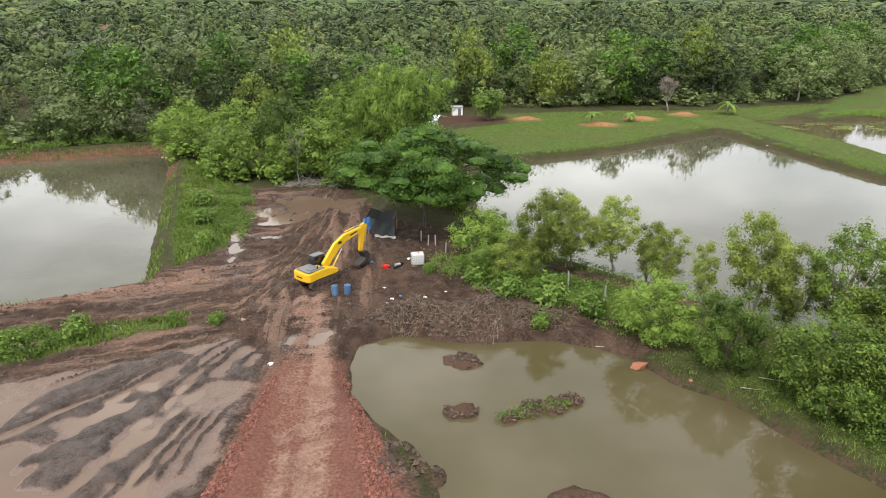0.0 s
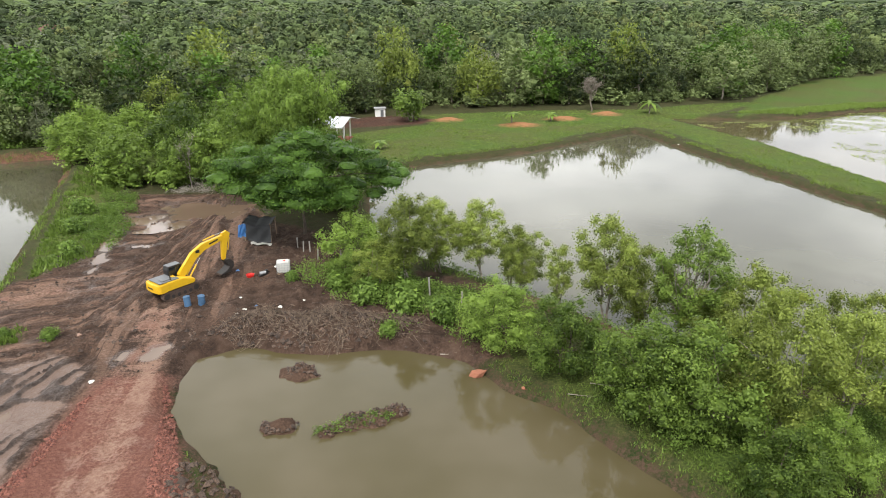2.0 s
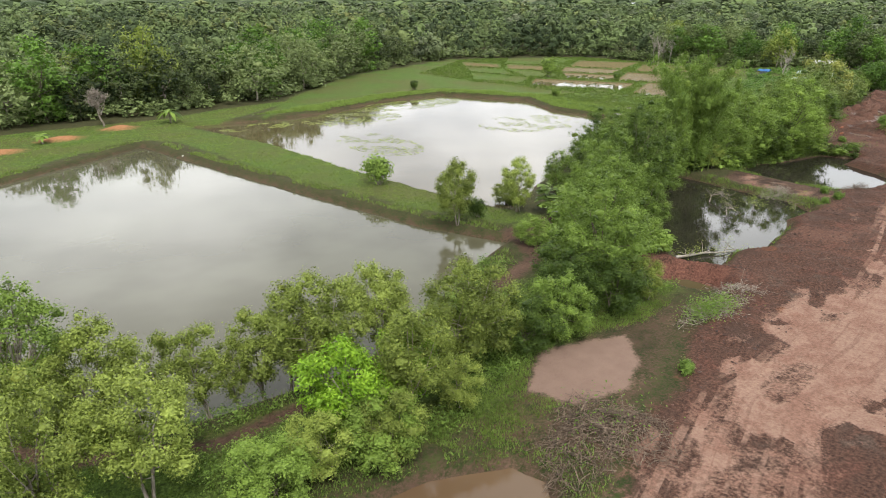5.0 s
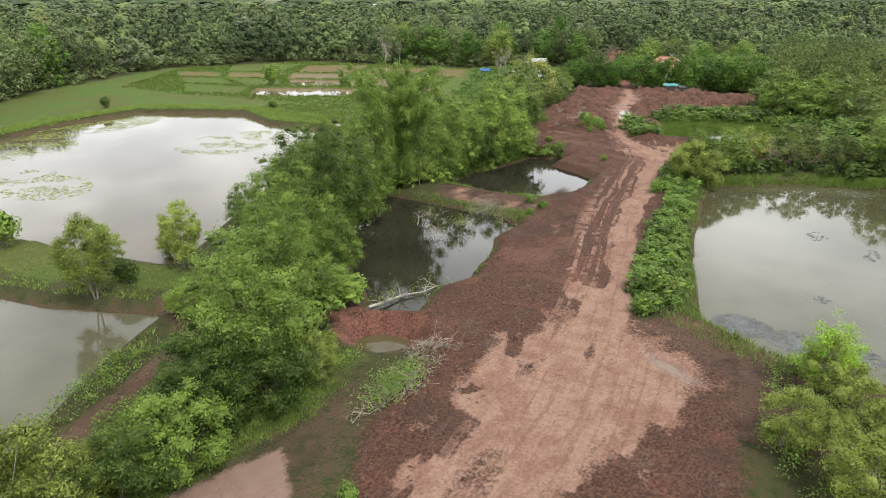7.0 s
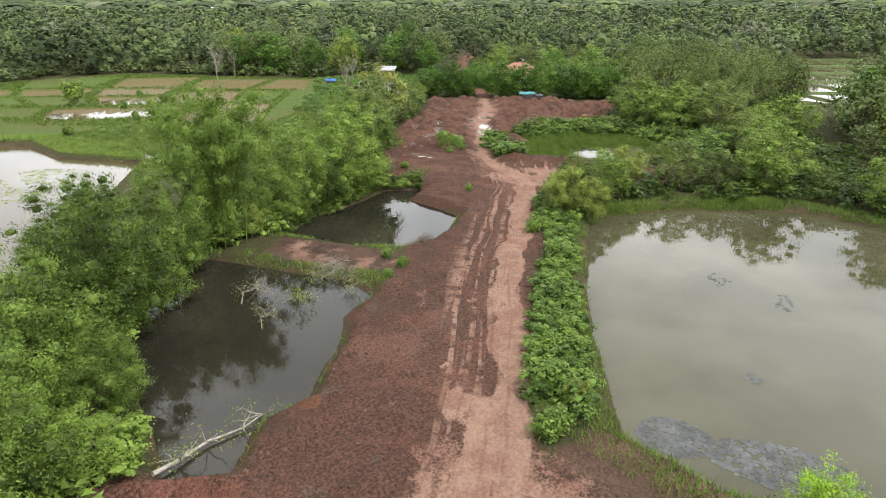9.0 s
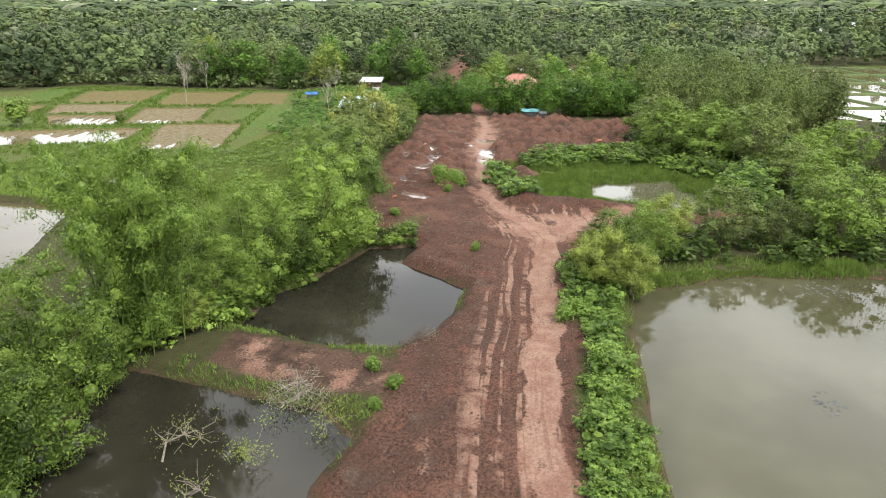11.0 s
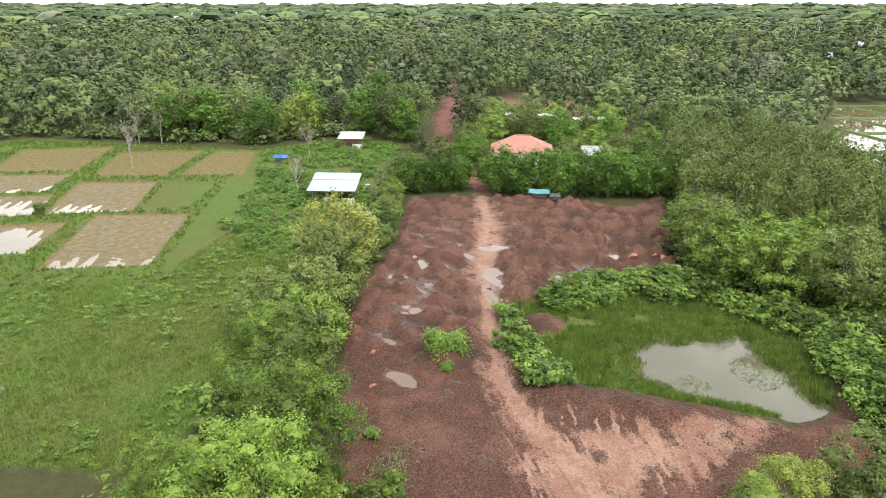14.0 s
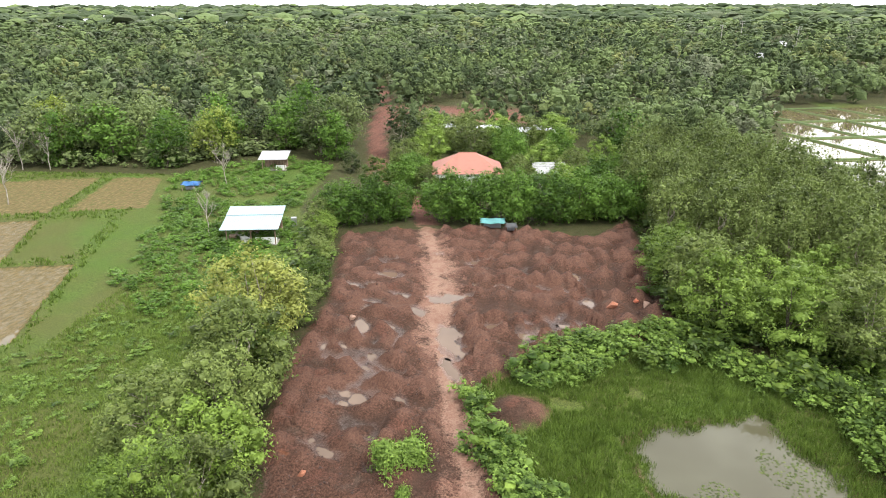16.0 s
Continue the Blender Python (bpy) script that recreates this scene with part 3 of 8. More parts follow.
def height(x, y):
    """Height of the ground in metres."""
    x, y = np.asarray(x, float), np.asarray(y, float)
    z = 0.12 * fbm(x, y, 14, 3, 2) + 0.05 * fbm(x, y, 2.5, 2, 7)
    far = smooth(250, 1200, np.hypot(x - 60, y - 60))
    z = z + far * 6 * fbm(x, y, 700, 2, 4)
    ruts = reach(x, y, MUD_RUTS)
    k = smooth(0.8, -1.2, ruts)
    crest = rut_crest(x, y)
    furrow = 0.25 * crest + 0.1 * fbm(x, y, 6.5, 2, 15) + 0.05 * fbm(x, y, 0.7, 2, 13) * (0.3 + crest) - 0.13
    furrow = furrow + 0.14 * smooth(-3.5, -0.5, ruts)
    z = z * (1 - k) + k * furrow
    mud = smooth(0.5, -1.5, reach(x, y, MUD_ALL)) * (1 - k)
    road = smooth(1.5, -0.5, reach(x, y, LATERITE))
    z = z + mud * 0.14 * flow_streak(x, y) * smooth(-2.0, -6.0, x) + mud * smooth(-7, -3, x) * (0.22 * fbm(x, y, 1.3, 3, 25) + 0.1 * fbm(x, y, 0.45, 2, 27))
    z = z + mud * (0.2 * fbm(x, y, 2.2, 3, 21) + 0.16 * fbm(x * 1.0 + y * 0.2, y * 0.22, 0.8, 2, 22) + 0.08 * fbm(x, y, 0.6, 2, 23)) * (1 - road)
    z = z + road * (0.12 + 0.05 * fbm(x, y * 0.2, 0.7, 2, 24))
    fill = smooth(0.6, -0.8, reach(x, y, FILL))
    track = smooth(0.8, -0.6, reach(x, y, TRACK))
    tip = smooth(128, 134, x) * fill
    z = z + fill * (1 - track) * (0.2 * fbm(x, y, 1.3, 3, 26) + 0.12) + tip * (1 - track) * ((1.45 + 0.9 * fbm(x, y, 9.0, 2, 78)) * tipped(x, y) - 0.3 + 0.16 * fbm(x, y, 0.9, 3, 77))
    z = z + track * (0.05 * fbm(x + y * 0.3, (y - x * 0.3) * 3, 2.6, 2, 28) + 0.03)
    spoil = smooth(1.5, -1.0, reach(x, y, [(129.6, 35.4), (129.8, 23), (133, 15), (147, 10.5), (148, 13), (136, 16.4), (132.4, 23), (132, 34)]))
    z = z + spoil * (0.6 + 0.3 * fbm(x, y, 2.0, 2, 29))
    for cx, cy, r in SAND_HEAPS:
        z = z + 0.5 * smooth(1.25, 0.1, np.hypot(x - cx, (y - cy) * 1.6) / r) * (1 + 0.25 * fbm(x, y, 1.5, 2, 55))
    z = z + 1.1 * smooth(2.6, 0.2, np.hypot(x - 141.5, (y - 38.4) * 1.0)) * (1 + 0.2 * fbm(x, y, 1, 2, 3))
    for cx, cy, rx, ry, h in ((-1.6, 37.5, 3.4, 1.7, 0.75), (3.0, 37.2, 3.2, 1.6, 0.6), (-5.2, 44.6, 1.6, 1.0, 0.3), (45.0, 18.4, 3.0, 2.2, 0.6)):
        z = z + h * smooth(1.1, 0.2, np.hypot((x - cx) / rx, (y - cy) / ry)) * (0.9 + 0.5 * fbm(x, y, 0.9, 3, 57))
    z = z + smooth(6, 1, reach(x, y, POND_WEST)) * smooth(60, 78, y) * 0.9
    raised = smooth(1.0, -1.0, reach(x, y, PADDY))
    z = z + raised * (0.16 + 0.1 * fbm(x, y, 1.2, 2, 47))
    rows = 0.085 * fbm((y * 0.89 - x * 0.45) / 0.55, (x * 0.89 + y * 0.45) / 7, 1.0, 2, 46)
    for what, quad in PLOTS:
        near = (np.abs(x - quad[0][0]) < 32) & (np.abs(y - quad[0][1]) < 32)
        if near.any():
            px, py = x[near], y[near]
            k = smooth(0.35, -0.35, reach(px, py, quad) + 0.25 * fbm(px, py, 1.5, 2, 48))
            fall = plot_fall(px, py, quad) + 2.0 * fbm(px, py, 4.0, 2, 45)
            bed = {"water": -0.19 + 0.08 * smooth(3.0, 11.0, fall), "brown": -0.145 + 0.1 * smooth(0.0, 9.0, fall), "green": -0.05 + 0 * fall, "dry": -0.05 + 0 * fall}[what]
            z[near] = z[near] * (1 - k) + k * (bed + rows[near])
    south = smooth(0.3, -0.3, reach(x, y, PADDY_SOUTH))
    z = z * (1 - south) - 0.5 * south
    for pond in PONDS:
        box = [f(c) for c in zip(*pond) for f in (min, max)]
        near = (x > box[0] - 12) & (x < box[1] + 12) & (y > box[2] - 12) & (y < box[3] + 12)
        if not near.any():
            continue
        px, py = x[near], y[near]
        wob = (1.3 if pond is POND_MARSH else 0.35) * fbm(px, py, 2.6, 3, 41) if pond is not POND_BIG else 0.2 * fbm(px, py, 3.0, 3, 42)
        d = reach(px, py, pond) + wob
        steep = 0.28 if pond is POND_MARSH else 0.75
        level = WATER_Z if pond is not POND_MARSH else -0.3
        z[near] = np.minimum(z[near], level + np.clip(d * steep, -1.6, 50))
    pit = reach(x, y, POND_PIT) + 0.3 * fbm(x, y, 1.0, 2, 51)
    z = np.minimum(z, -1.7 + np.clip(pit * 1.0, -0.5, 50))
    for cx, cy, r, h in ((1.4, 33.0, 1.0, 0.4), (0.9, 28.1, 0.75, 0.4), (4.6, 28.3, 0.7, 0.34), (5.6, 28.7, 0.75, 0.34), (6.5, 29.1, 0.6, 0.3), (3.4, 27.7, 0.6, 0.26), (-1.7, 24.0, 1.1, 0.75), (4.9, 22.0, 0.7, 0.35), (6.2, 21.9, 0.7, 0.3), (-0.9, 23.3, 0.8, 0.5)):
        d = np.hypot((x - cx) * 0.7, y - cy) + 0.55 * r * fbm(x, y, 0.8, 3, 53)
        z = np.maximum(z, WATER_Z + h * smooth(r, r * 0.25, d) * (1 + 0.5 * fbm(x, y, 0.5, 2, 54)) - 0.9 * smooth(r * 0.75, r * 1.3, d))
    for p in PUDDLES:
        near = (np.abs(x - p[0]) < p[2] + 2) & (np.abs(y - p[1]) < p[2] + 2)
        if near.any():
            px, py = x[near], y[near]
            d = puddle_reach(px, py, p)
            zz = np.where((d > 0) & (d < 0.9), np.maximum(z[near], p[5] + 0.02 + 0.02 * d), z[near])
            z[near] = np.where(d < 0.6, np.minimum(zz, p[5] + np.clip(d * 0.5, -0.12, 9) + 0.01), zz)
    return z


CENTRE = [(42, 9.5), (54, 14.6), (63, 15.8), (75, 18.5), (86, 22), (93, 24.5), (103, 26.8), (111, 29), (119, 30.8), (125, 35), (132, 40), (142, 43.4), (153, 47.8), (165, 50.4), (182, 57)]


def along(x, y, line):
    """Metres along a line, and metres to its left."""
    best, s_at, off, run = np.full(x.shape, 1e9), np.zeros(x.shape), np.zeros(x.shape), 0.0
    for (ax, ay), (bx, by) in zip(line, line[1:]):
        ex, ey = bx - ax, by - ay
        ln = math.hypot(ex, ey)
        k = np.clip(((x - ax) * ex + (y - ay) * ey) / ln ** 2, 0, 1)
        d = np.hypot(x - ax - k * ex, y - ay - k * ey)
        near = d < best
        best = np.where(near, d, best)
        s_at = np.where(near, run + k * ln, s_at)
        off = np.where(near, ((y - ay) * ex - (x - ax) * ey) / ln, off)
        run += ln
    return s_at, off


def plot(x, y, *polys, soft=0.9):
    """1 inside any of the plots, 0 outside, with a soft edge."""
    return np.max([np.clip(0.5 - reach(x, y, p) / (2 * soft), 0, 1) for p in polys], axis=0)


def spaced(lo, hi, step, grow=1.16, limit=4500.0, span=()):
    """Even steps from lo to hi (span: finer ones), then growing steps to the limit on both sides."""
    inner, at = [], lo
    for a, b, s in span:
        inner += list(np.arange(at, a, step)) + list(np.arange(a, b, s))
        at = b
    inner += list(np.arange(at, hi, step))
    left, right, g = [], [], step
    while inner[0] - sum(left) > -limit:
        g *= grow
        left.append(g)
    g = step
    while inner[-1] + sum(right) < limit:
        g *= grow
        right.append(g)
    return np.array(list((inner[0] - np.cumsum(left))[::-1]) + inner + list(inner[-1] + np.cumsum(right)))


def quick_mesh(name, verts, faces, mats=(), smooth_shade=False, tint=None):
    """A mesh from arrays: verts (n, 3), faces (m, 3 or 4)."""
    verts, faces = np.asarray(verts, np.float32), np.asarray(faces, np.int32)
    me = bpy.data.meshes.new(name)
    m, k = faces.shape
    me.vertices.add(len(verts))
    me.vertices.foreach_set("co", verts.ravel())
    me.loops.add(m * k)
    me.loops.foreach_set("vertex_index", faces.ravel())
    me.polygons.add(m)
    me.polygons.foreach_set("loop_start", np.arange(0, m * k, k, dtype=np.int32))
    me.polygons.foreach_set("use_smooth", np.full(m, smooth_shade))
    if tint is not None:
        at = me.attributes.new("tint", "FLOAT", "POINT")
        at.data.foreach_set("value", np.asarray(tint, np.float32))
    for mt in mats:
        me.materials.append(mt)
    me.update(calc_edges=True)
    return me


def build_ground():
    xs = spaced(-56, 192, 0.5, span=((-34, 1, 0.17), (62, 70, 0.25), (84, 132, 0.36)))
    ys = spaced(10, 146, 0.6, span=((16, 47, 0.2),))
    gx, gy = np.meshgrid(xs, ys)
    x, y = gx.ravel(), gy.ravel()
    z = height(x, y)
    nx, ny = len(xs), len(ys)
    i = np.arange(nx * ny).reshape(ny, nx)
    faces = np.stack([i[:-1, :-1], i[:-1, 1:], i[1:, 1:], i[1:, :-1]], -1).reshape(-1, 4)
    me = quick_mesh("ground", np.stack([x, y, z], 1), faces, [EARTH], True)
    grass = plot(x, y, GRASS_NORTH, GRASS_EAST, GRASS_DAM, GRASS_PATCH, GRASS_SHORE, GRASS_MARSH, GRASS_VERGE, YARD, PADDY_SOUTH, soft=1.2)
    grass = grass * (1 - 0.45 * smooth(0.1, 0.5, fbm(x, y, 9, 3, 61)) * plot(x, y, GRASS_SHORE, [(108, 72), (109, 58), (125, 57), (130, 66), (118, 73)]))
    mud = plot(x, y, MUD_ALL, MUD_RUTS, PATH, BUND, [(74.4, 16), (78, 14), (77, 9), (76.5, 1), (68, 2), (66, 8)], soft=0.7)
    mud = np.maximum(mud, 0.52 * plot(x, y, [(38, 22.5), (43, 24), (47, 27), (53, 26.5), (59, 27), (63, 25), (57, 22), (50, 19), (43, 15), (41, 20)], soft=1.5))
    steep = np.zeros_like(x)
    for pond in PONDS:
        steep = np.maximum(steep, smooth(0.7, 0.1, np.abs(reach(x, y, pond) - 0.05)))
    mud = np.maximum(mud * (1 - plot(x, y, GRASS_PATCH, GRASS_DAM)), 0.58 * steep)
    mud = np.maximum(mud, 0.8 * plot(x, y, POND_DIG))
    fill = plot(x, y, FILL, GARDEN, FAR_FIELD, FAR_TRACK, HEAP)
    red = np.maximum(plot(x, y, LATERITE) * 0.9, 0.6 * smooth(2.2, 0.2, np.abs(reach(x, y, POND_PIT) - 0.8)))
    red = np.maximum(red, 0.62 * plot(x, y, FAR_TRACK, FAR_FIELD) + 0.0)
    sand = np.max([np.clip(1.1 - np.hypot(x - a, (y - b) * 1.6) / c / 1.6, 0, 1) for a, b, c in SAND_HEAPS], axis=0)
    red = np.maximum(red, 0.56 * smooth(1.5, 0.4, np.abs(reach(x, y, POND_WEST) - 0.5)) * smooth(60, 78, y))
    paddy = np.zeros_like(x)
    for what, quad in PLOTS:
        k = smooth(0.5, -0.3, reach(x, y, quad))
        paddy = np.maximum(paddy, k * {"water": 0.95, "brown": 0.95, "dry": 0.62, "green": 0.3}[what])
        grass = grass * (1 - k * (what in ("water", "brown")))
    pale = np.maximum(plot(x, y, TRACK, soft=1.6) * (0.86 + 0.3 * fbm(x, y, 3.0, 3, 71)), 0.74 * plot(x, y, ROLLED, soft=0.8) * (0.85 + 0.5 * fbm(x * 1.0 + y * 0.1, y * 0.12, 0.7, 2, 72)))
    pale = np.maximum(pale, plot(x, y, WEST_TRACK, soft=0.8) * (0.5 + 0.45 * flow_streak(x, y)))
    run, off = along(x, y, CENTRE)
    streak = fbm(off / 0.55, run / 7.0, 1.0, 2, 75)
    pale = pale * (0.86 + 0.4 * streak) * (0.62 + 0.38 * smooth(52, 66, x) + 0.38 * smooth(10, 0, x))
    way = smooth(70, 80, x) * smooth(127, 121, x) * (plot(x, y, FILL, TRACK, soft=0.4) > 0.3)
    core = smooth(1.35, 0.75, np.abs(off + 1.0 + 0.55 * fbm(run, off * 0.2, 4.0, 2, 74) + 0.4 * fbm(x, y, 1.3, 2, 70)))
    pale = pale * (1 - way) + way * core * (0.85 + 0.4 * fbm(x, y, 2.2, 3, 71))
    pale = pale + 0.7 * smooth(0.1, 0.32, fbm(run * 0.55, off, 1.7, 3, 79)) * plot(x, y, FILL) * smooth(6.5, 4.0, np.abs(off)) * smooth(96, 84, x)
    pale = np.maximum(pale, plot(x, y, BUND) * (0.3 + 0.55 * fbm(x, y, 1.6, 3, 83)))
    fan = plot(x, y, [(119, 33), (120, 40), (124, 41), (129, 38), (129, 24), (126.5, 22.5), (122, 26)], soft=1.6)
    worn = plot(x, y, [(119, 32), (121, 36), (124, 34.5), (126.6, 30), (129.6, 25), (133, 20.5), (131.4, 18.4), (127.4, 22), (123.4, 26.5), (119.6, 28.4)], soft=1.8)
    stripes = fbm((y * 0.93 - x * 0.37) / 0.4 + 0.5 * fbm(x, y, 3.0, 2, 73), (x * 0.93 + y * 0.37) / 5, 1.0, 2, 73)
    pale = np.maximum(pale, worn * (0.72 + 0.35 * fbm(x, y, 2.0, 3, 76)))
    pale = np.maximum(pale, fan * (0.1 + 0.95 * smooth(0.1, 0.3, stripes)) * 0.9 * smooth(37, 34, y))
    silt = np.maximum(plot(x, y, SILT_PATCH), plot(x, y, MUD_RUTS) * (0.95 - 1.1 * rut_crest(x, y)) * (0.8 + 0.35 * fbm(x, y, 4, 2, 82)))
    wet = np.maximum(0.65 * plot(x, y, MUD_RUTS), 0.5 * plot(x, y, MUD_ALL) * (0.6 + 0.5 * fbm(x, y, 5, 2, 81)))
    wet = np.maximum(wet, 0.45 * (paddy > 0.8))
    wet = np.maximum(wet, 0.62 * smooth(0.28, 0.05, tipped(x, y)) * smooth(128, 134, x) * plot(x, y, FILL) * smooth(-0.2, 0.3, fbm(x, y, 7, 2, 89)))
    for p in PUDDLES:
        near = (np.abs(x - p[0]) < p[2] + 3) & (np.abs(y - p[1]) < p[2] + 3)
        wet[near] = np.maximum(wet[near], 0.8 * smooth(0.5, 0.0, puddle_reach(x[near], y[near], p)))
    lane = me.attributes.new("lane", "FLOAT_VECTOR", "POINT")
    lane.data.foreach_set("vector", np.stack([off, run, np.maximum(way * smooth(3.6, 2.4, np.abs(off - 0.2)), 0.8 * plot(x, y, TRACK) * (x < 82))], 1).astype(np.float32).ravel())
    west = smooth(-9, -14, x)
    flow = np.stack([((y - 43) * 0.95 - (x + 12) * 0.31) * west + (x + 0.12 * y) * (1 - west) + 0.5 * fbm(x, y, 5, 2, 17), ((x + 12) * 0.95 + (y - 43) * 0.31) * west + y * (1 - west), plot(x, y, MUD_ALL, soft=0.6) * (1 - plot(x, y, GRASS_PATCH, GRASS_DAM, LATERITE, MUD_RUTS)) * (0.15 + 0.85 * smooth(-3.0, -7.0, x))], 1)
    me.attributes.new("flow", "FLOAT_VECTOR", "POINT").data.foreach_set("vector", flow.astype(np.float32).ravel())
    # last tone term paints relief shading on tipped heaps: hollows darker, tops paler
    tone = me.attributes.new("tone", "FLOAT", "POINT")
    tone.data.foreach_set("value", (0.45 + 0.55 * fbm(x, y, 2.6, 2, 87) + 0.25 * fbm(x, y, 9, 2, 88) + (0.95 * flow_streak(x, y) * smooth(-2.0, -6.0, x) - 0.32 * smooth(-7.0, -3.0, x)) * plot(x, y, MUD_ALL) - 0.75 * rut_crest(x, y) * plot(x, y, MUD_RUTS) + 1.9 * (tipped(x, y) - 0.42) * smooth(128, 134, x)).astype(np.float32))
    one = np.ones_like(x)
    for name, chans in (("zone_a", (grass, mud, fill, one)), ("zone_b", (red, sand, paddy, one)), ("zone_c", (pale, silt, wet, one))):
        at = me.attributes.new(name, "FLOAT_COLOR", "POINT")
        at.data.foreach_set("color", np.stack(chans, 1).astype(np.float32).ravel())
    return tagged(new("ground", me), "red-brown laterite earth, wet mud, grass and forest floor", "ground", kind="structure")


def sheet(name, poly, z, mat_, label, grow=2.0):
    """A level sheet of water over a plot, reaching under the banks."""
    cx, cy = np.mean([p[0] for p in poly]), np.mean([p[1] for p in poly])
    bm = bmesh.new()
    vs = []
    n = len(poly)
    for k, (px, py) in enumerate(poly):
        (ax, ay), (bx, by) = poly[k - 1], poly[(k + 1) % n]
        tx, ty = bx - ax, by - ay
        ln = math.hypot(tx, ty)
        area = sum(poly[q][0] * poly[(q + 1) % n][1] - poly[(q + 1) % n][0] * poly[q][1] for q in range(n))
        s = 1 if area > 0 else -1
        vs.append(bm.verts.new((px + s * grow * ty / ln, py - s * grow * tx / ln, z)))
    face = bm.faces.new(vs)
    if face.normal.z < 0:
        face.normal_flip()
    bmesh.ops.triangulate(bm, faces=bm.faces)
    bmesh.ops.recalc_face_normals(bm, faces=bm.faces)
    me = bpy.data.meshes.new(name)
    bm.to_mesh(me)
    bm.free()
    if me.polygons[0].normal.z < 0:
        me.flip_normals()
    me.materials.append(mat_)
    return tagged(new(name, me), label, "water", kind="structure")


ground = build_ground()
sheet("water_west", POND_WEST, WATER_Z, WATER_GREY, "still grey pond water mirroring the cloudy sky")
sheet("water_dig", POND_DIG, WATER_Z, WATER_BROWN, "muddy olive-brown pond water beside the track", 1.4)
sheet("water_silt", POND_SILT, WATER_Z, WATER_ORANGE, "shallow pinkish brown silty water", 1.0)
sheet("water_big", POND_BIG, WATER_Z, WATER_GREY, "wide grey fish pond mirroring white clouds", 1.2)
sheet("water_north", POND_NORTH, WATER_Z, WATER_CLEAR, "pale pond with floating green weed patches", 1.5)
sheet("water_dark", POND_DARK, WATER_Z, WATER_DARK, "dark still pond water below the trees", 0.25)
sheet("water_mid", POND_MID, WATER_Z, WATER_DARK, "dark still pond water beside the red fill", 0.8)
sheet("water_east", POND_EAST, WATER_Z, WATER_OLIVE, "grey-green pond water with lily pads", 1.5)
sheet("water_marsh", POND_MARSH, -0.3, WATER_GREY, "shallow marsh water among reeds", 0.8)
sheet("water_pit", POND_PIT, -1.32, WATER_BROWN, "brown water at the bottom of a dug pit", 0.8)
sheet("water_paddy", PADDY, -0.14, WATER_PADDY, "thin muddy water standing in rice paddies", -0.3)
sheet("water_paddy_south", PADDY_SOUTH, -0.2, WATER_PADDY, "thin silvery water standing in rice paddies", 0.6)
sheet("water_ruts", MUD_RUTS, -0.1, WATER_MUD, "pinkish muddy water standing in wheel ruts", -0.6)


def puddle(p):
    k = np.arange(28) * 2 * np.pi / 28
    c, s = math.cos(radians(p[4])), math.sin(radians(p[4]))
    u, v = (p[2] + 0.35) * np.cos(k), (p[3] + 0.35) * np.sin(k)
    bm = bmesh.new()
    bm.faces.new([bm.verts.new((p[0] + a * c - b * s, p[1] + a * s + b * c, p[5])) for a, b in zip(u, v)])
    me = bpy.data.meshes.new("puddle")
    bm.to_mesh(me)
    bm.free()
    me.materials.append(WATER_MUD)
    return tagged(new("puddle", me), "shallow puddle of muddy rain water on bare earth", "puddle", "puddles", "structure")


for p in PUDDLES:
    puddle(p)


# ---- plants ----
def part(name, me, parent, label=""):
    ob = new(name, me)
    ob.parent = parent
    return tagged(ob, label)


def blades(centers, normals, length, width, rng, droop=0.0):
    """Pointed leaves or leaf sprays, one face each. Returns verts (n, 3, 3)."""
    n = len(centers)
    nor = normals / (np.linalg.norm(normals, axis=1, keepdims=True) + 1e-9)
    t = rng.normal(size=(n, 3))
    t[:, 2] -= droop
    t -= nor * (t * nor).sum(1, keepdims=True)
    t /= np.linalg.norm(t, axis=1, keepdims=True) + 1e-9
    s = np.cross(nor, t)
    ln = (length * rng.uniform(0.55, 1.3, n))[:, None]
    wd = (width * rng.uniform(0.6, 1.3, n))[:, None]
    return np.stack([centers - t * ln * 0.45 + s * wd * 0.5, centers - t * ln * rng.uniform(0.2, 0.5, (n, 1)) - s * wd * 0.5, centers + t * ln * 0.55], 1)


def tube(points, radii, sides=6):
    """A tapered limb along points. Returns verts and quads."""
    pts = [Vector(p) for p in points]
    verts, faces = [], []
    for k, p in enumerate(pts):
        d = (pts[min(k + 1, len(pts) - 1)] - pts[max(k - 1, 0)]).normalized()
        a = d.orthogonal().normalized()
        b = d.cross(a)
        for j in range(sides):
            w = 2 * math.pi * j / sides
            verts.append(tuple(p + (a * math.cos(w) + b * math.sin(w)) * radii[k]))
    for k in range(len(pts) - 1):
        for j in range(sides):
            q = (j + 1) % sides
            faces.append((k * sides + j, k * sides + q, (k + 1) * sides + q, (k + 1) * sides + j))
    return verts, faces


def join(pieces):
    """Joins (verts, faces) pieces into one pair of arrays."""
    vs, fs, at = [], [], 0
    for v, f in pieces:
        vs.append(np.asarray(v, float).reshape(-1, 3))
        fs.append(np.asarray(f, int) + at)
        at += len(vs[-1])
    return np.concatenate(vs), np.concatenate(fs)


def limb(rng, a, b, ra, rb, bend=0.12, n=4, sides=6):
    a, b = np.array(a, float), np.array(b, float)
    ln = np.linalg.norm(b - a)
    pts = [a + (b - a) * k / n + (rng.normal(size=3) * bend * ln / n if 0 < k < n else 0) for k in range(n + 1)]
    return tube(pts, [ra + (rb - ra) * k / n for k in range(n + 1)], sides)


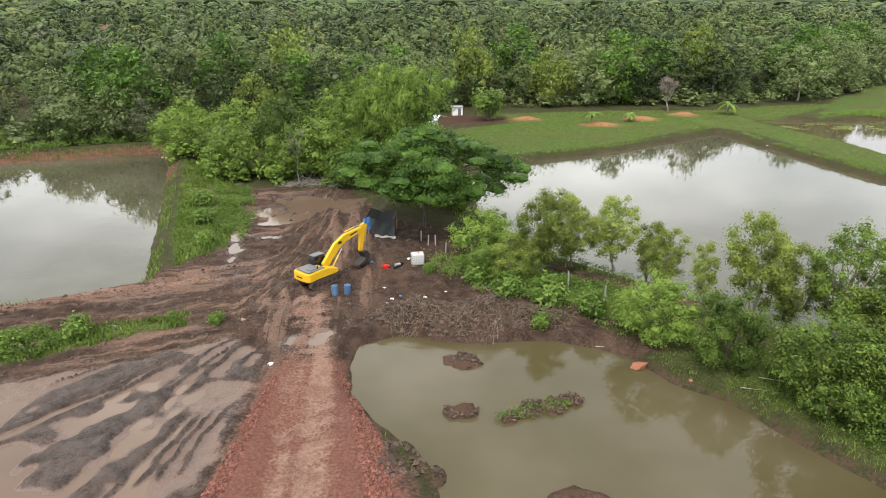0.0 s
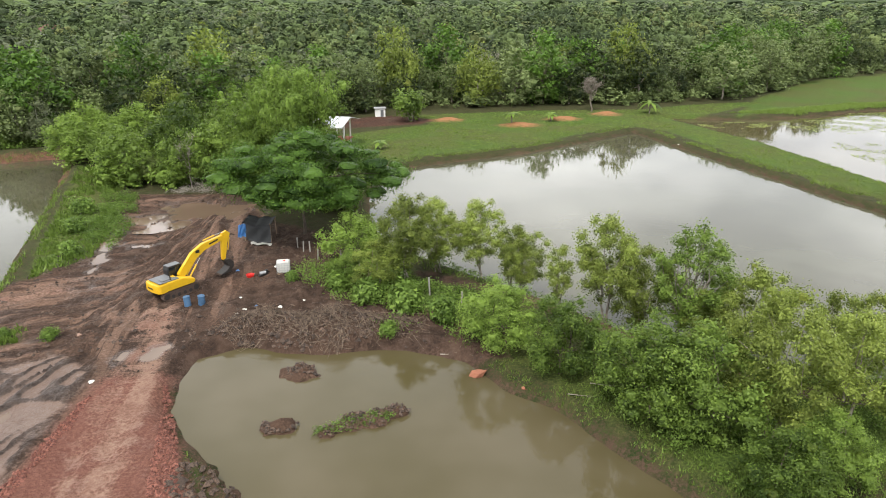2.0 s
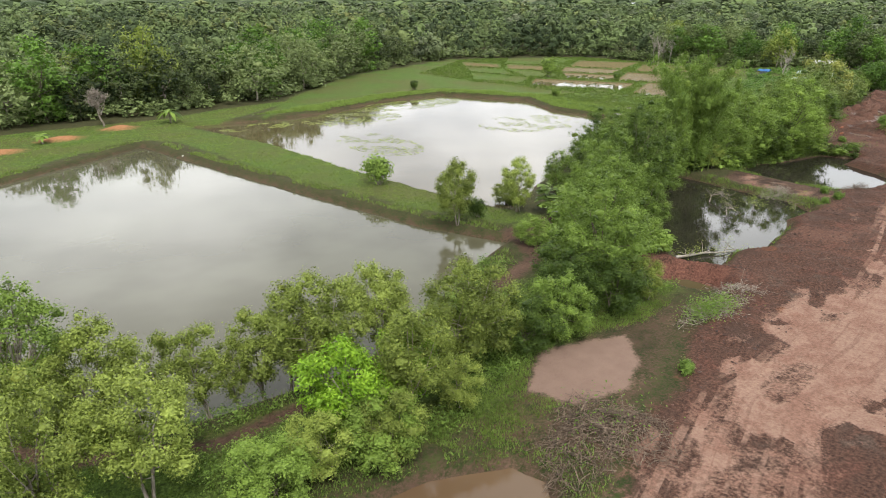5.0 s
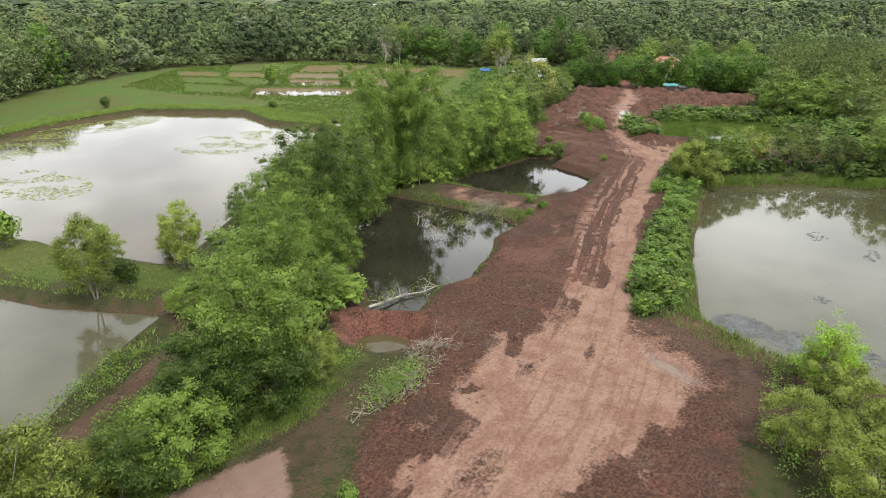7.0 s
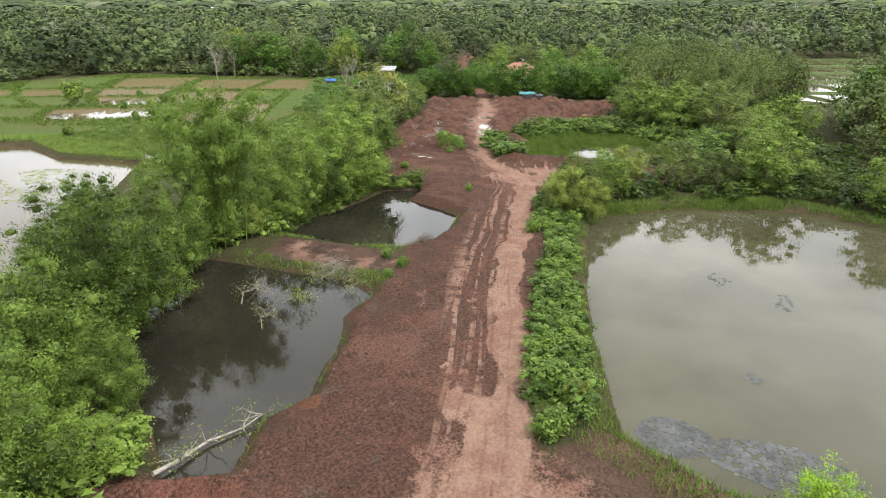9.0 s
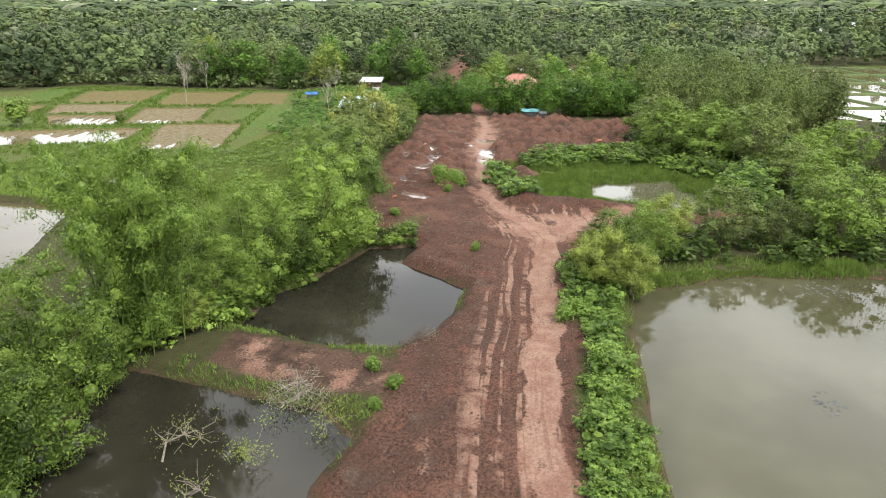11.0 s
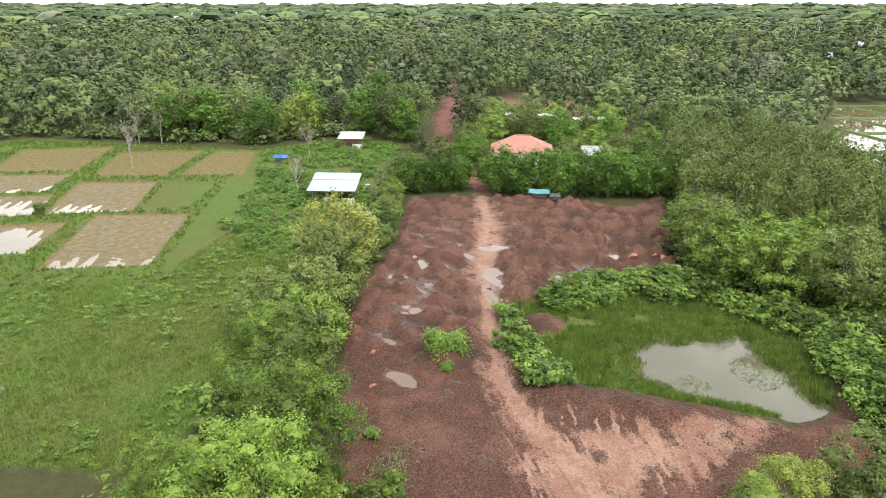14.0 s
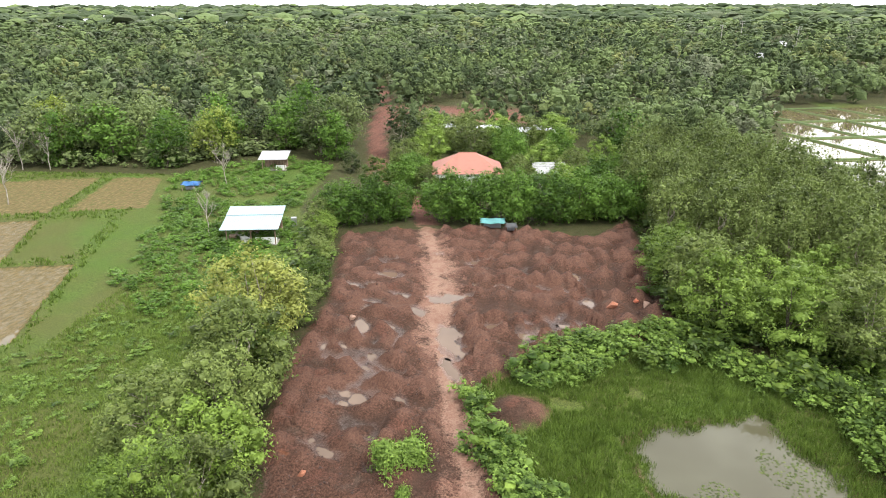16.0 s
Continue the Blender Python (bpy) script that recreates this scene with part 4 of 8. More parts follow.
def crown_points(rng, lobes, n, top_heavy=0.25, fill=0.12, tuft=0.0, per=7, which=False):
    """Leaf places and outward ways over a set of lobes (x, y, z, rx, rz); with tuft, the leaves stand in sprays of that size."""
    w = np.array([l[3] * (l[3] + l[4]) for l in lobes])
    m = n if not tuft else n // per + 1
    pick = rng.choice(len(lobes), m, p=w / w.sum())
    L = np.array(lobes)[pick]
    d = rng.normal(size=(m, 3))
    d[:, 2] = d[:, 2] + top_heavy * 1.6
    d /= np.linalg.norm(d, axis=1, keepdims=True)
    r = np.where(rng.random(m) < fill, rng.uniform(0.3, 0.8, m), rng.uniform(0.78, 1.16, m))
    at = L[:, :3] + np.stack([d[:, 0] * L[:, 3], d[:, 1] * L[:, 3], d[:, 2] * L[:, 4]], 1) * r[:, None]
    if tuft:
        at, d, pick = np.repeat(at, per, 0)[:n], np.repeat(d, per, 0)[:n], np.repeat(pick, per)[:n]
        off = rng.normal(size=at.shape) * tuft
        at, d = at + off, d + off / tuft * 0.18
    return (at, d, pick) if which else (at, d)


def unit_lobe(level, keep=-0.3):
    """A rounded leaf mass of radius 1 without its underside."""
    bm = bmesh.new()
    bmesh.ops.create_icosphere(bm, subdivisions=level, radius=1)
    v = np.array([q.co[:] for q in bm.verts])
    f = np.array([[q.index for q in face.verts] for face in bm.faces])
    bm.free()
    return v, f[v[f].mean(1)[:, 2] > keep]


LOBE_COARSE, LOBE_FINE = unit_lobe(1, -0.5), unit_lobe(2, -0.45)


def crown_lobes(rng, h, spread, foot, count, lobe, flat, wide=0.92):
    """Leaf masses (x, y, z, rx, rz) set over an uneven egg: most near its skin, smaller towards the top."""
    mid, half = (h + foot) / 2, (h - foot) / 2
    wave = [(rng.uniform(0, 6.28), rng.uniform(0, 6.28), rng.uniform(-0.16, 0.16)) for _ in range(3)]
    lobes = []
    for k in range(count):
        z = 1 - 2 * (k + 0.5) / count + rng.normal() * 0.12
        z = min(0.98, max(-0.98, z))
        a = k * 2.39996 + rng.normal() * 0.35
        ring = math.sqrt(1 - z * z)
        d = (math.cos(a) * ring, math.sin(a) * ring, z)
        q = (rng.uniform(0.78, 1.0) if rng.random() < 0.78 else rng.uniform(0.3, 0.75)) * wide
        q *= 1 + sum(amp * math.sin((j + 1) * a + p + 2.0 * z * math.cos(r)) for j, (p, r, amp) in enumerate(wave))
        r = spread * lobe * rng.uniform(0.65, 1.3) * (1.0 - 0.2 * max(0.0, z))
        bulge = 1.0 - 0.3 * max(0.0, z) ** 2
        lobes.append((d[0] * q * spread * bulge, d[1] * q * spread * bulge, max(mid + z * min(q, 1.0) * half, foot + r * flat * 0.5), r, r * flat))
    return lobes


def crown_mesh(rng, lobes, n, leaf, slim, droop, jag, leaf_mat, core=0.58, fine=False, name="crown", top_heavy=0.3, mess=0.5):
    """A crown: inner leaf masses, tinted darker for crown shade, and over them loose sprays of single leaves."""
    ball, ball_f = LOBE_FINE if fine else LOBE_COARSE
    tone = rng.normal(size=len(lobes)) * 0.09
    vs, fs, ts, at = [], [], [], 0
    for k, l in enumerate(lobes):
        vs.append(np.array(l[:3]) + ball * np.array([l[3], l[3], l[4]]) * core * (1 + rng.normal(size=(len(ball), 1)) * 0.14))
        fs.append(ball_f + at)
        # shade inside the crown put into the tint: inner masses darker than the sprays
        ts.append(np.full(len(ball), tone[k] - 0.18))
        at += len(ball)
    c, d, pick = crown_points(rng, lobes, n, top_heavy, tuft=leaf * jag, which=True)
    q = blades(c, d + np.array([0, 0, 0.3]) + rng.normal(size=d.shape) * mess, leaf, leaf * slim, rng, droop)
    vs.append(q.reshape(-1, 3))
    fs.append(np.arange(n * 3).reshape(n, 3) + at)
    ts.append(np.repeat(tone[pick], 3))
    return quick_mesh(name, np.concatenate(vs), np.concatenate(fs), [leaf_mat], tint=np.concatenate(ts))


def tree(name, seed, h, spread, foot, lobes_n, n, leaf, leaf_mat, bark_mat, label, lobe=0.25, flat=0.75, stems=1, droop=0.2, slim=0.62, splay=0.35, jag=1.0, thin=1, wide=0.92, core=0.58, fine=False):
    """A tree: a tapered trunk with limbs, and a crown of many leaves on uneven lobes. h: height, spread: crown radius, foot: where the crown begins."""
    rng = np.random.default_rng(seed)
    half = (h - foot) / 2
    lobes = crown_lobes(rng, h, spread, foot, int(lobes_n * 1.8), lobe * 0.74, flat, wide)
    root = new(name)
    wood = []
    base = [(rng.normal() * 0.12 * stems, rng.normal() * 0.12 * stems, -0.15) for _ in range(stems)]
    r0 = 0.016 * h + 0.03
    tops = []
    for b in base:
        top = (b[0] + rng.normal() * splay * stems * 0.6, b[1] + rng.normal() * splay * stems * 0.6, foot + half * 0.7)
        wood.append(limb(rng, b, top, r0 / math.sqrt(stems), r0 * 0.45 / math.sqrt(stems), 0.1, 5))
        tops.append((b, top))
    for k, l in enumerate(lobes[::thin * 2]):
        b, top = tops[k % stems]
        s = rng.uniform(0.45, 0.95)
        start = [b[j] + (top[j] - b[j]) * s for j in range(3)]
        wood.append(limb(rng, start, l[:3], r0 * 0.38 / math.sqrt(stems), 0.012, 0.16, 2, 4))
    v, f = join(wood)
    part("trunk", quick_mesh("trunk", v, f, [bark_mat], True), root)
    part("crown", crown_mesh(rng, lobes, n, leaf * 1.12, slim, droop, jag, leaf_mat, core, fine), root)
    return tagged(root, label, "tree")


def bamboo(seed, h, label, culms=80, n=100000, leaf=0.2):
    """A clump of arching bamboo culms with feathery drooping leaves."""
    rng = np.random.default_rng(seed)
    root = new("bamboo_clump")
    cs, ns, hearts = [], [], []
    for k in range(culms):
        a = rng.uniform(0, 2 * np.pi)
        lean = rng.uniform(0.03, 0.32) * h
        hh = h * rng.uniform(0.62, 1.0)
        b = np.array([math.cos(a), math.sin(a), 0]) * rng.uniform(0.1, 2.4)
        out = np.array([math.cos(a), math.sin(a), 0])
        pts = [b + out * lean * s ** 2.2 + np.array([0, 0, hh * (s - 0.16 * s ** 4)]) for s in np.linspace(0, 1, 7)]
        v, f = tube(pts[::2], list(np.linspace(0.05, 0.012, 4)), 4)
        part("culm", quick_mesh("culm", v, f, [LEAF_OLIVE], True), root)
        m = n // culms
        knots = rng.uniform(0.1, 1.0, 9) ** 0.8
        shift = rng.normal(size=(9, 3)) * np.array([0.55, 0.55, 0.3]) * (1.2 - 0.8 * knots)[:, None]
        pick = rng.integers(9, size=m)
        s = knots[pick]
        at = b + out * (lean * s ** 2.2)[:, None] + np.stack([0 * s, 0 * s, hh * (s - 0.16 * s ** 4)], 1) + shift[pick]
        hearts += list((b + out * (lean * knots ** 2.2)[:, None] + np.stack([0 * knots, 0 * knots, hh * (knots - 0.16 * knots ** 4)], 1) + shift * 0.8)[1:5])
        puff = rng.normal(size=(m, 3)) * np.array([0.36, 0.36, 0.3])
        cs.append(at + puff)
        ns.append(puff * 1.5 + out * 0.3 + np.array([0, 0, 0.4]))
    c, d = np.concatenate(cs), np.concatenate(ns)
    c[:, 2] = np.maximum(c[:, 2], 0.3)
    q = blades(c, d + rng.normal(size=d.shape) * 0.3, leaf, leaf * 0.38, rng, 1.0).reshape(-1, 3)
    ball, ball_f = LOBE_COARSE
    mid = np.array(hearts)
    inner = mid[:, None, :] + ball[None] * np.array([0.27, 0.27, 0.42]) * rng.uniform(0.8, 1.25, (len(mid), len(ball), 1))
    faces = np.concatenate([np.arange(len(q)).reshape(-1, 3), (ball_f[None] + len(ball) * np.arange(len(mid))[:, None, None]).reshape(-1, 3) + len(q)])
    tone = np.concatenate([np.zeros(len(q)), np.repeat(rng.normal(size=len(mid)) * 0.15, len(ball))])
    part("foliage", quick_mesh("foliage", np.concatenate([q, inner.reshape(-1, 3)]), faces, [LEAF_BAMBOO], tint=tone), root)
    return tagged(root, label, "bamboo")


def bare_tree(seed, h, label, mat_=BARK_PALE, twigs=46, name="bare_tree"):
    rng = np.random.default_rng(seed)
    root = new(name)
    wood = [limb(rng, (0, 0, -0.1), (rng.normal() * 0.3, rng.normal() * 0.3, h * 0.6), 0.11, 0.06, 0.1, 5)]
    ends = []
    for k in range(9):
        a, z = rng.uniform(0, 6.28), h * rng.uniform(0.3, 0.6)
        e = (math.cos(a) * h * 0.2, math.sin(a) * h * 0.2, z + h * rng.uniform(0.2, 0.36))
        wood.append(limb(rng, (0, 0, z), e, 0.06, 0.025, 0.15, 4, 5))
        ends.append(e)
    for k in range(twigs):
        e = ends[k % 9]
        s = rng.uniform(0.5, 1)
        b = (e[0] * s, e[1] * s, e[2] * (0.8 + 0.2 * s))
        wood.append(limb(rng, b, (b[0] + rng.normal() * h * 0.08, b[1] + rng.normal() * h * 0.08, b[2] + h * rng.uniform(0.03, 0.16)), 0.022, 0.006, 0.2, 3, 4))
    v, f = join(wood)
    part("trunk", quick_mesh("trunk", v, f, [mat_], True), root)
    return tagged(root, label, "tree")


def shrub(seed, r, h, n, leaf, leaf_mat, label, name="shrub"):
    rng = np.random.default_rng(seed)
    root = new(name)
    lobes = []
    for k in range(9):
        a, q = rng.uniform(0, 6.28), rng.uniform(0, 0.75) * r
        rr = r * rng.uniform(0.3, 0.5)
        lobes.append((math.cos(a) * q, math.sin(a) * q, h * rng.uniform(0.3, 0.72), rr, rr * 0.75 * h / r))
    wood = [limb(rng, (l[0] * 0.2, l[1] * 0.2, -0.1), l[:3], 0.03, 0.008, 0.15, 3, 4) for l in lobes]
    v, f = join(wood)
    part("stems", quick_mesh("stems", v, f, [BARK_GREY], True), root)
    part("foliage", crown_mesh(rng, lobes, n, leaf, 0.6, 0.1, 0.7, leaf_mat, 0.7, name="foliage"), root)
    return tagged(root, label, "shrub")


def stand(kinds, places, group="", spread=0.12, seed=1, labels=None):
    """Sets out copies of prototype trees at (x, y, height factor)."""
    rng = np.random.default_rng(seed)
    made = []
    for k, (px, py, hf) in enumerate(places):
        proto = kinds[k % len(kinds)]
        z = float(height(np.array([px]), np.array([py]))[0]) - 0.05
        w = hf * rng.uniform(1 - spread, 1 + spread)
        m = pose(px, py, z, rng.normal() * 2, rng.normal() * 2, rng.uniform(0, 360)) @ Matrix.Diagonal((w, w, hf, 1))
        if proto.get("placed"):
            ob = copy_thing(proto, m)
        else:
            ob = proto
            ob.matrix_basis = m
            ob["placed"] = 1
        if group:
            tagged(ob, group=group)
        made.append(ob)
    return made


def thicket(name, polys, n, tall, leaf, leaf_mat, label, seed, patch=3.0, cover=0.0, slim=0.6, avoid=(), category="weeds", up=0.8, clumps=6, keep_dry=True, keep_z=-0.58):
    """Low leafy growth over plots, in uneven clumps: one mesh."""
    rng = np.random.default_rng(seed)
    areas = [abs(sum(a[0] * b[1] - b[0] * a[1] for a, b in zip(p, p[1:] + p[:1]))) for p in polys]
    xs, ys = [], []
    for p, a in zip(polys, areas):
        m = int(n * a / sum(areas) / clumps * 2.6) + 4
        px, py = np.array(p).T
        x, y = rng.uniform(px.min(), px.max(), m * 3), rng.uniform(py.min(), py.max(), m * 3)
        ok = (reach(x, y, p) < 0) & (fbm(x, y, patch, 2, seed) > cover)
        x, y = x[ok][:m], y[ok][:m]
        xs.append(x)
        ys.append(y)
    x, y = np.concatenate(xs), np.concatenate(ys)
    for q in avoid:
        ok = reach(x, y, q) > 0.2
        x, y = x[ok], y[ok]
    z = height(x, y)
    ok = z > keep_z
    x, y, z = x[ok], y[ok], z[ok]
    keep = rng.permutation(len(x))[: n // clumps]
    x, y, z = x[keep], y[keep], z[keep]
    hh = tall * (0.45 + 0.75 * np.clip(fbm(x, y, patch * 0.8, 2, seed + 3) + 0.45, 0, 1.2))
    x, y, z, hh = [np.repeat(v, clumps) for v in (x, y, z, hh)]
    m = len(x)
    c = np.stack([x + rng.normal(size=m) * leaf * 1.1, y + rng.normal(size=m) * leaf * 1.1, z + hh * rng.uniform(0.15, 1.0, m)], 1)
    d = rng.normal(size=(m, 3)) * 0.7 + np.array([0, 0, up])
    q = blades(c, d, leaf, leaf * slim, rng)
    me = quick_mesh(name, q.reshape(-1, 3), np.arange(m * 3).reshape(m, 3), [leaf_mat])
    return tagged(new(name, me), label, category, kind="stuff")


def turf(name, polys, n, tall, leaf_mat, label, seed, patch=4.0, cover=-0.4, avoid=(), width=0.07, per=5, keep_z=-0.55):
    """Standing grass: tufts of single blades over plots, in one mesh."""
    rng = np.random.default_rng(seed)
    areas = [abs(sum(a[0] * b[1] - b[0] * a[1] for a, b in zip(p, p[1:] + p[:1]))) for p in polys]
    xs, ys = [], []
    for p, a in zip(polys, areas):
        m = int(n * a / sum(areas) / per * 2.2) + 4
        px, py = np.array(p).T
        x, y = rng.uniform(px.min(), px.max(), m * 3), rng.uniform(py.min(), py.max(), m * 3)
        ok = (reach(x, y, p) < 0) & (fbm(x, y, patch, 2, seed) > cover)
        xs.append(x[ok][:m])
        ys.append(y[ok][:m])
    x, y = np.concatenate(xs), np.concatenate(ys)
    for q in avoid:
        ok = reach(x, y, q) > 0.2
        x, y = x[ok], y[ok]
    z = height(x, y)
    ok = z > keep_z
    x, y, z = x[ok], y[ok], z[ok]
    keep = rng.permutation(len(x))[: n // per]
    x, y, z = [np.repeat(v[keep], per) for v in (x, y, z)]
    m = len(x)
    hh = tall * rng.uniform(0.5, 1.2, m) * (0.7 + 0.5 * (fbm(x, y, patch, 2, seed + 1) + 0.3))
    a = rng.uniform(0, 6.28, m)
    bx, by = x + rng.normal(size=m) * 0.12, y + rng.normal(size=m) * 0.12
    lean = rng.normal(size=(m, 2)) * (0.32 * hh)[:, None]
    w = width * rng.uniform(0.6, 1.4, m)
    base = np.stack([bx, by, z - 0.03], 1)
    side = np.stack([np.cos(a) * w, np.sin(a) * w, 0 * a], 1)
    tip = base + np.stack([lean[:, 0], lean[:, 1], hh], 1)
    v = np.stack([base - side, base + side, tip], 1).reshape(-1, 3)
    me = quick_mesh(name, v, np.arange(m * 3).reshape(m, 3), [leaf_mat])
    return tagged(new(name, me), label, "grass", kind="stuff")


# ---- single trees, from the west to the east ----
pale_a = tree("pond_tree", 11, 7.0, 2.6, 0.9, 44, 17000, 0.125, LEAF_PALE, BARK_GREY, "young pond-side tree with pale yellow-green open crown", stems=3, lobe=0.27, thin=3, slim=0.6, fine=True, core=0.5)
pale_b = tree("pond_tree", 12, 6.5, 2.1, 1.1, 38, 14000, 0.125, LEAF_PALE, BARK_GREY, "slim pond-side tree with pale green airy crown", stems=2, lobe=0.29, thin=3, slim=0.6, fine=True, core=0.5)
pale_c = tree("pond_tree", 13, 5.0, 2.1, 0.3, 32, 12000, 0.12, LEAF_PALE, BARK_GREY, "low bushy pond-side tree with pale green leaves", stems=3, lobe=0.3, thin=3, slim=0.6, fine=True, core=0.5)
pale_slim = tree("pond_tree", 14, 5.6, 1.35, 0.9, 26, 7000, 0.12, LEAF_PALE, BARK_GREY, "slender young tree with pale green leaves at the water", stems=2, lobe=0.36, thin=3, slim=0.6, fine=True, core=0.46)
lush_a = tree("broadleaf_tree", 21, 8.0, 3.7, 0.1, 46, 18000, 0.138, LEAF_LUSH, BARK_DARK, "dense mid-green broadleaf tree rounded to the ground", lobe=0.27, thin=3, slim=0.58, fine=True, core=0.44)
lush_b = tree("broadleaf_tree", 22, 6.0, 3.1, 0.0, 38, 13500, 0.138, LEAF_LUSH, BARK_DARK, "bushy mid-green broadleaf tree on the pond bank", stems=2, lobe=0.28, thin=3, slim=0.58, fine=True, core=0.44)
lush_c = tree("broadleaf_tree", 23, 4.5, 2.3, 0.0, 32, 12000, 0.125, LEAF_LUSH, BARK_DARK, "low fresh-green bushy tree on the bank", stems=2, lobe=0.3, thin=3, slim=0.58, fine=True, core=0.52)
tall_dark = tree("broadleaf_tree", 24, 8.6, 2.3, 1.2, 44, 15000, 0.14, LEAF_LUSH, BARK_GREY, "tall fresh-green tree standing at the pond edge", lobe=0.25, slim=0.58, fine=True, core=0.5)
lime = tree("lime_green_tree", 25, 5.4, 1.9, 0.6, 30, 9000, 0.15, LEAF_LIME, BARK_GREY, "bright lime-green young tree on the pond bank", lobe=0.28, core=0.5)
pale_far = tree("broadleaf_tree", 15, 7.0, 3.1, 0.3, 40, 6000, 0.2, LEAF_DULL, BARK_GREY, "rounded broadleaf tree with pale yellow-green crown", stems=2, lobe=0.26, thin=4, slim=0.58)
pale_low = tree("broadleaf_tree", 16, 5.0, 2.5, 0.1, 28, 4400, 0.19, LEAF_DULL, BARK_GREY, "low bushy tree with pale green leaves", stems=2, lobe=0.3, thin=4, slim=0.58)
lush_far = tree("broadleaf_tree", 27, 8.0, 3.8, 0.1, 42, 6600, 0.22, LEAF_LUSH, BARK_DARK, "dense mid-green broadleaf tree with rounded crown", lobe=0.27, thin=4, slim=0.58)
lush_low = tree("broadleaf_tree", 28, 5.6, 3.0, 0.0, 32, 5000, 0.21, LEAF_LUSH, BARK_DARK, "bushy mid-green broadleaf tree", stems=2, lobe=0.28, thin=4, slim=0.58)
gold = tree("round_tree", 26, 8.6, 3.6, 0.5, 60, 8000, 0.25, LEAF_GOLD, BARK_GREY, "dense rounded yellow-green tree beside the red field", lobe=0.2, thin=3)
rain = tree("rain_tree", 27, 8.2, 8.0, 3.0, 96, 36000, 0.19, LEAF_RAIN, BARK_DARK, "broad dark-green rain tree with flat spreading crown", lobe=0.21, flat=0.42, slim=0.6, thin=3, wide=0.95, jag=0.9, core=0.7, fine=True)
clump = bamboo(31, 13.6, "tall feathery light-green bamboo clump on the bank")
clump_far = bamboo(32, 13.6, "tall feathery light-green bamboo clump above the mud", n=40000, leaf=0.27)

stand([pale_b, pale_a], [(7.0, 43.6, 1.05), (9.4, 45.8, 0.85), (12.3, 44.4, 0.86), (15.2, 42.2, 0.82), (19.4, 37.6, 1.05), (21.3, 37.2, 1.08), (26.6, 33.6, 1.0), (23.6, 25.0, 1.3), (27.2, 25.6, 0.92), (36.6, 29.3, 1.12), (38.6, 24.2, 0.9), (43.2, 26.4, 1.15), (57.4, 46.9, 0.9), (64.0, 46.6, 0.92), (40.4, 30.4, 0.85), (24.6, 34.6, 0.8)], "trees on the pond bank", seed=3)
stand([pale_c], [(5.0, 42.6, 0.7), (46.6, 27.6, 0.95), (33.6, 23.4, 0.85), (61.0, 52.5, 0.9), (66.4, 51.0, 0.9), (72.6, 5.0, 0.95)], "trees on the pond bank", seed=4)
stand([lush_c], [(12.5, 34.4, 0.95), (15.4, 31.6, 1.05), (18.4, 27.4, 1.25), (20.6, 26.4, 1.25), (50.6, 26.6, 0.95), (52.4, 28.2, 0.95), (47.8, 26.6, 0.8), (54.0, 29.8, 1.0), (60.5, 34.0, 1.0), (36.0, 23.2, 0.8), (3.0, 43.6, 0.6), (59.6, 39.4, 0.6), (24.4, 22.4, 0.8)], "bushy trees on the bank", seed=5)
stand([lush_c, pale_c], [(31.0, 22.4, 0.8), (36.6, 22.6, 0.95), (22.2, 21.4, 0.8), (41.2, 24.0, 0.8), (44.6, 28.6, 0.8), (93.8, 46.8, 0.8), (55.6, 27.4, 0.9), (59.0, 27.4, 0.8)], "bushy trees on the bank", seed=19)
stand([pale_c, lush_b], [(110.6, 21.2, 1.1), (114.4, 23.2, 0.9), (121.6, 19.6, 1.3), (118.4, 21.2, 0.95)], "trees round the east pond", seed=31)
stand([pale_slim], [(29.4, 30.7, 0.95), (30.8, 30.1, 1.0), (32.2, 30.4, 0.8), (33.9, 30.8, 1.05), (35.4, 30.6, 1.2), (42.3, 32.4, 0.9), (14.0, 42.6, 0.9), (16.8, 39.2, 0.85)], "trees on the pond bank", seed=29)
stand([tall_dark], [(23.4, 35.6, 1.0)], seed=6)
stand([lime], [(35.6, 25.0, 1.0), (39.6, 26.0, 0.8)], seed=7)
stand([lush_a, lush_b], [(57.2, 30.2, 1.02), (63.8, 37.6, 1.0), (62.4, 34.4, 0.95), (66.6, 38.6, 0.9), (69.4, 40.6, 1.0), (72.4, 43.2, 1.15), (76.2, 43.4, 1.2), (79.6, 45.4, 1.25), (83.6, 47.0, 1.1), (87.6, 48.0, 0.8), (80.0, 50.0, 1.0), (73.0, 50.2, 0.8), (69.8, 36.6, 0.6), (80.6, 54.2, 0.9), (86.0, 57.0, 0.8),
       (97.4, 47.2, 0.9), (101.2, 47.9, 1.05), (104.8, 46.4, 1.0), (108.4, 46.3, 1.15), (112.0, 46.2, 0.95), (115.2, 48.4, 1.2), (118.6, 51.4, 1.1), (121.8, 54.4, 1.05), (102.6, 53.0, 0.8), (109, 52.4, 0.8), (66.0, 33.6, 0.62)], "trees in the bank hedge", seed=8)
stand([pale_far, lush_low, pale_far], [(124.2, 53.6, 1.1), (128.2, 55.4, 1.2), (132.4, 56.8, 1.1), (137.4, 58.6, 1.3), (141.0, 59.8, 0.95), (150.4, 61.2, 0.7), (155.0, 62.0, 0.5), (159.6, 63.2, 0.5), (164.6, 65.2, 0.55), (169.6, 67.0, 0.5), (174.4, 68.8, 0.55), (177.6, 70.6, 0.6), (131, 61, 0.9), (145.6, 65.6, 0.4)], "trees beside the red field", seed=9)
stand([gold], [(145.6, 61.4, 1.14)], seed=10)
stand([rain], [(-1.6, 54.6, 1.0)], seed=11)
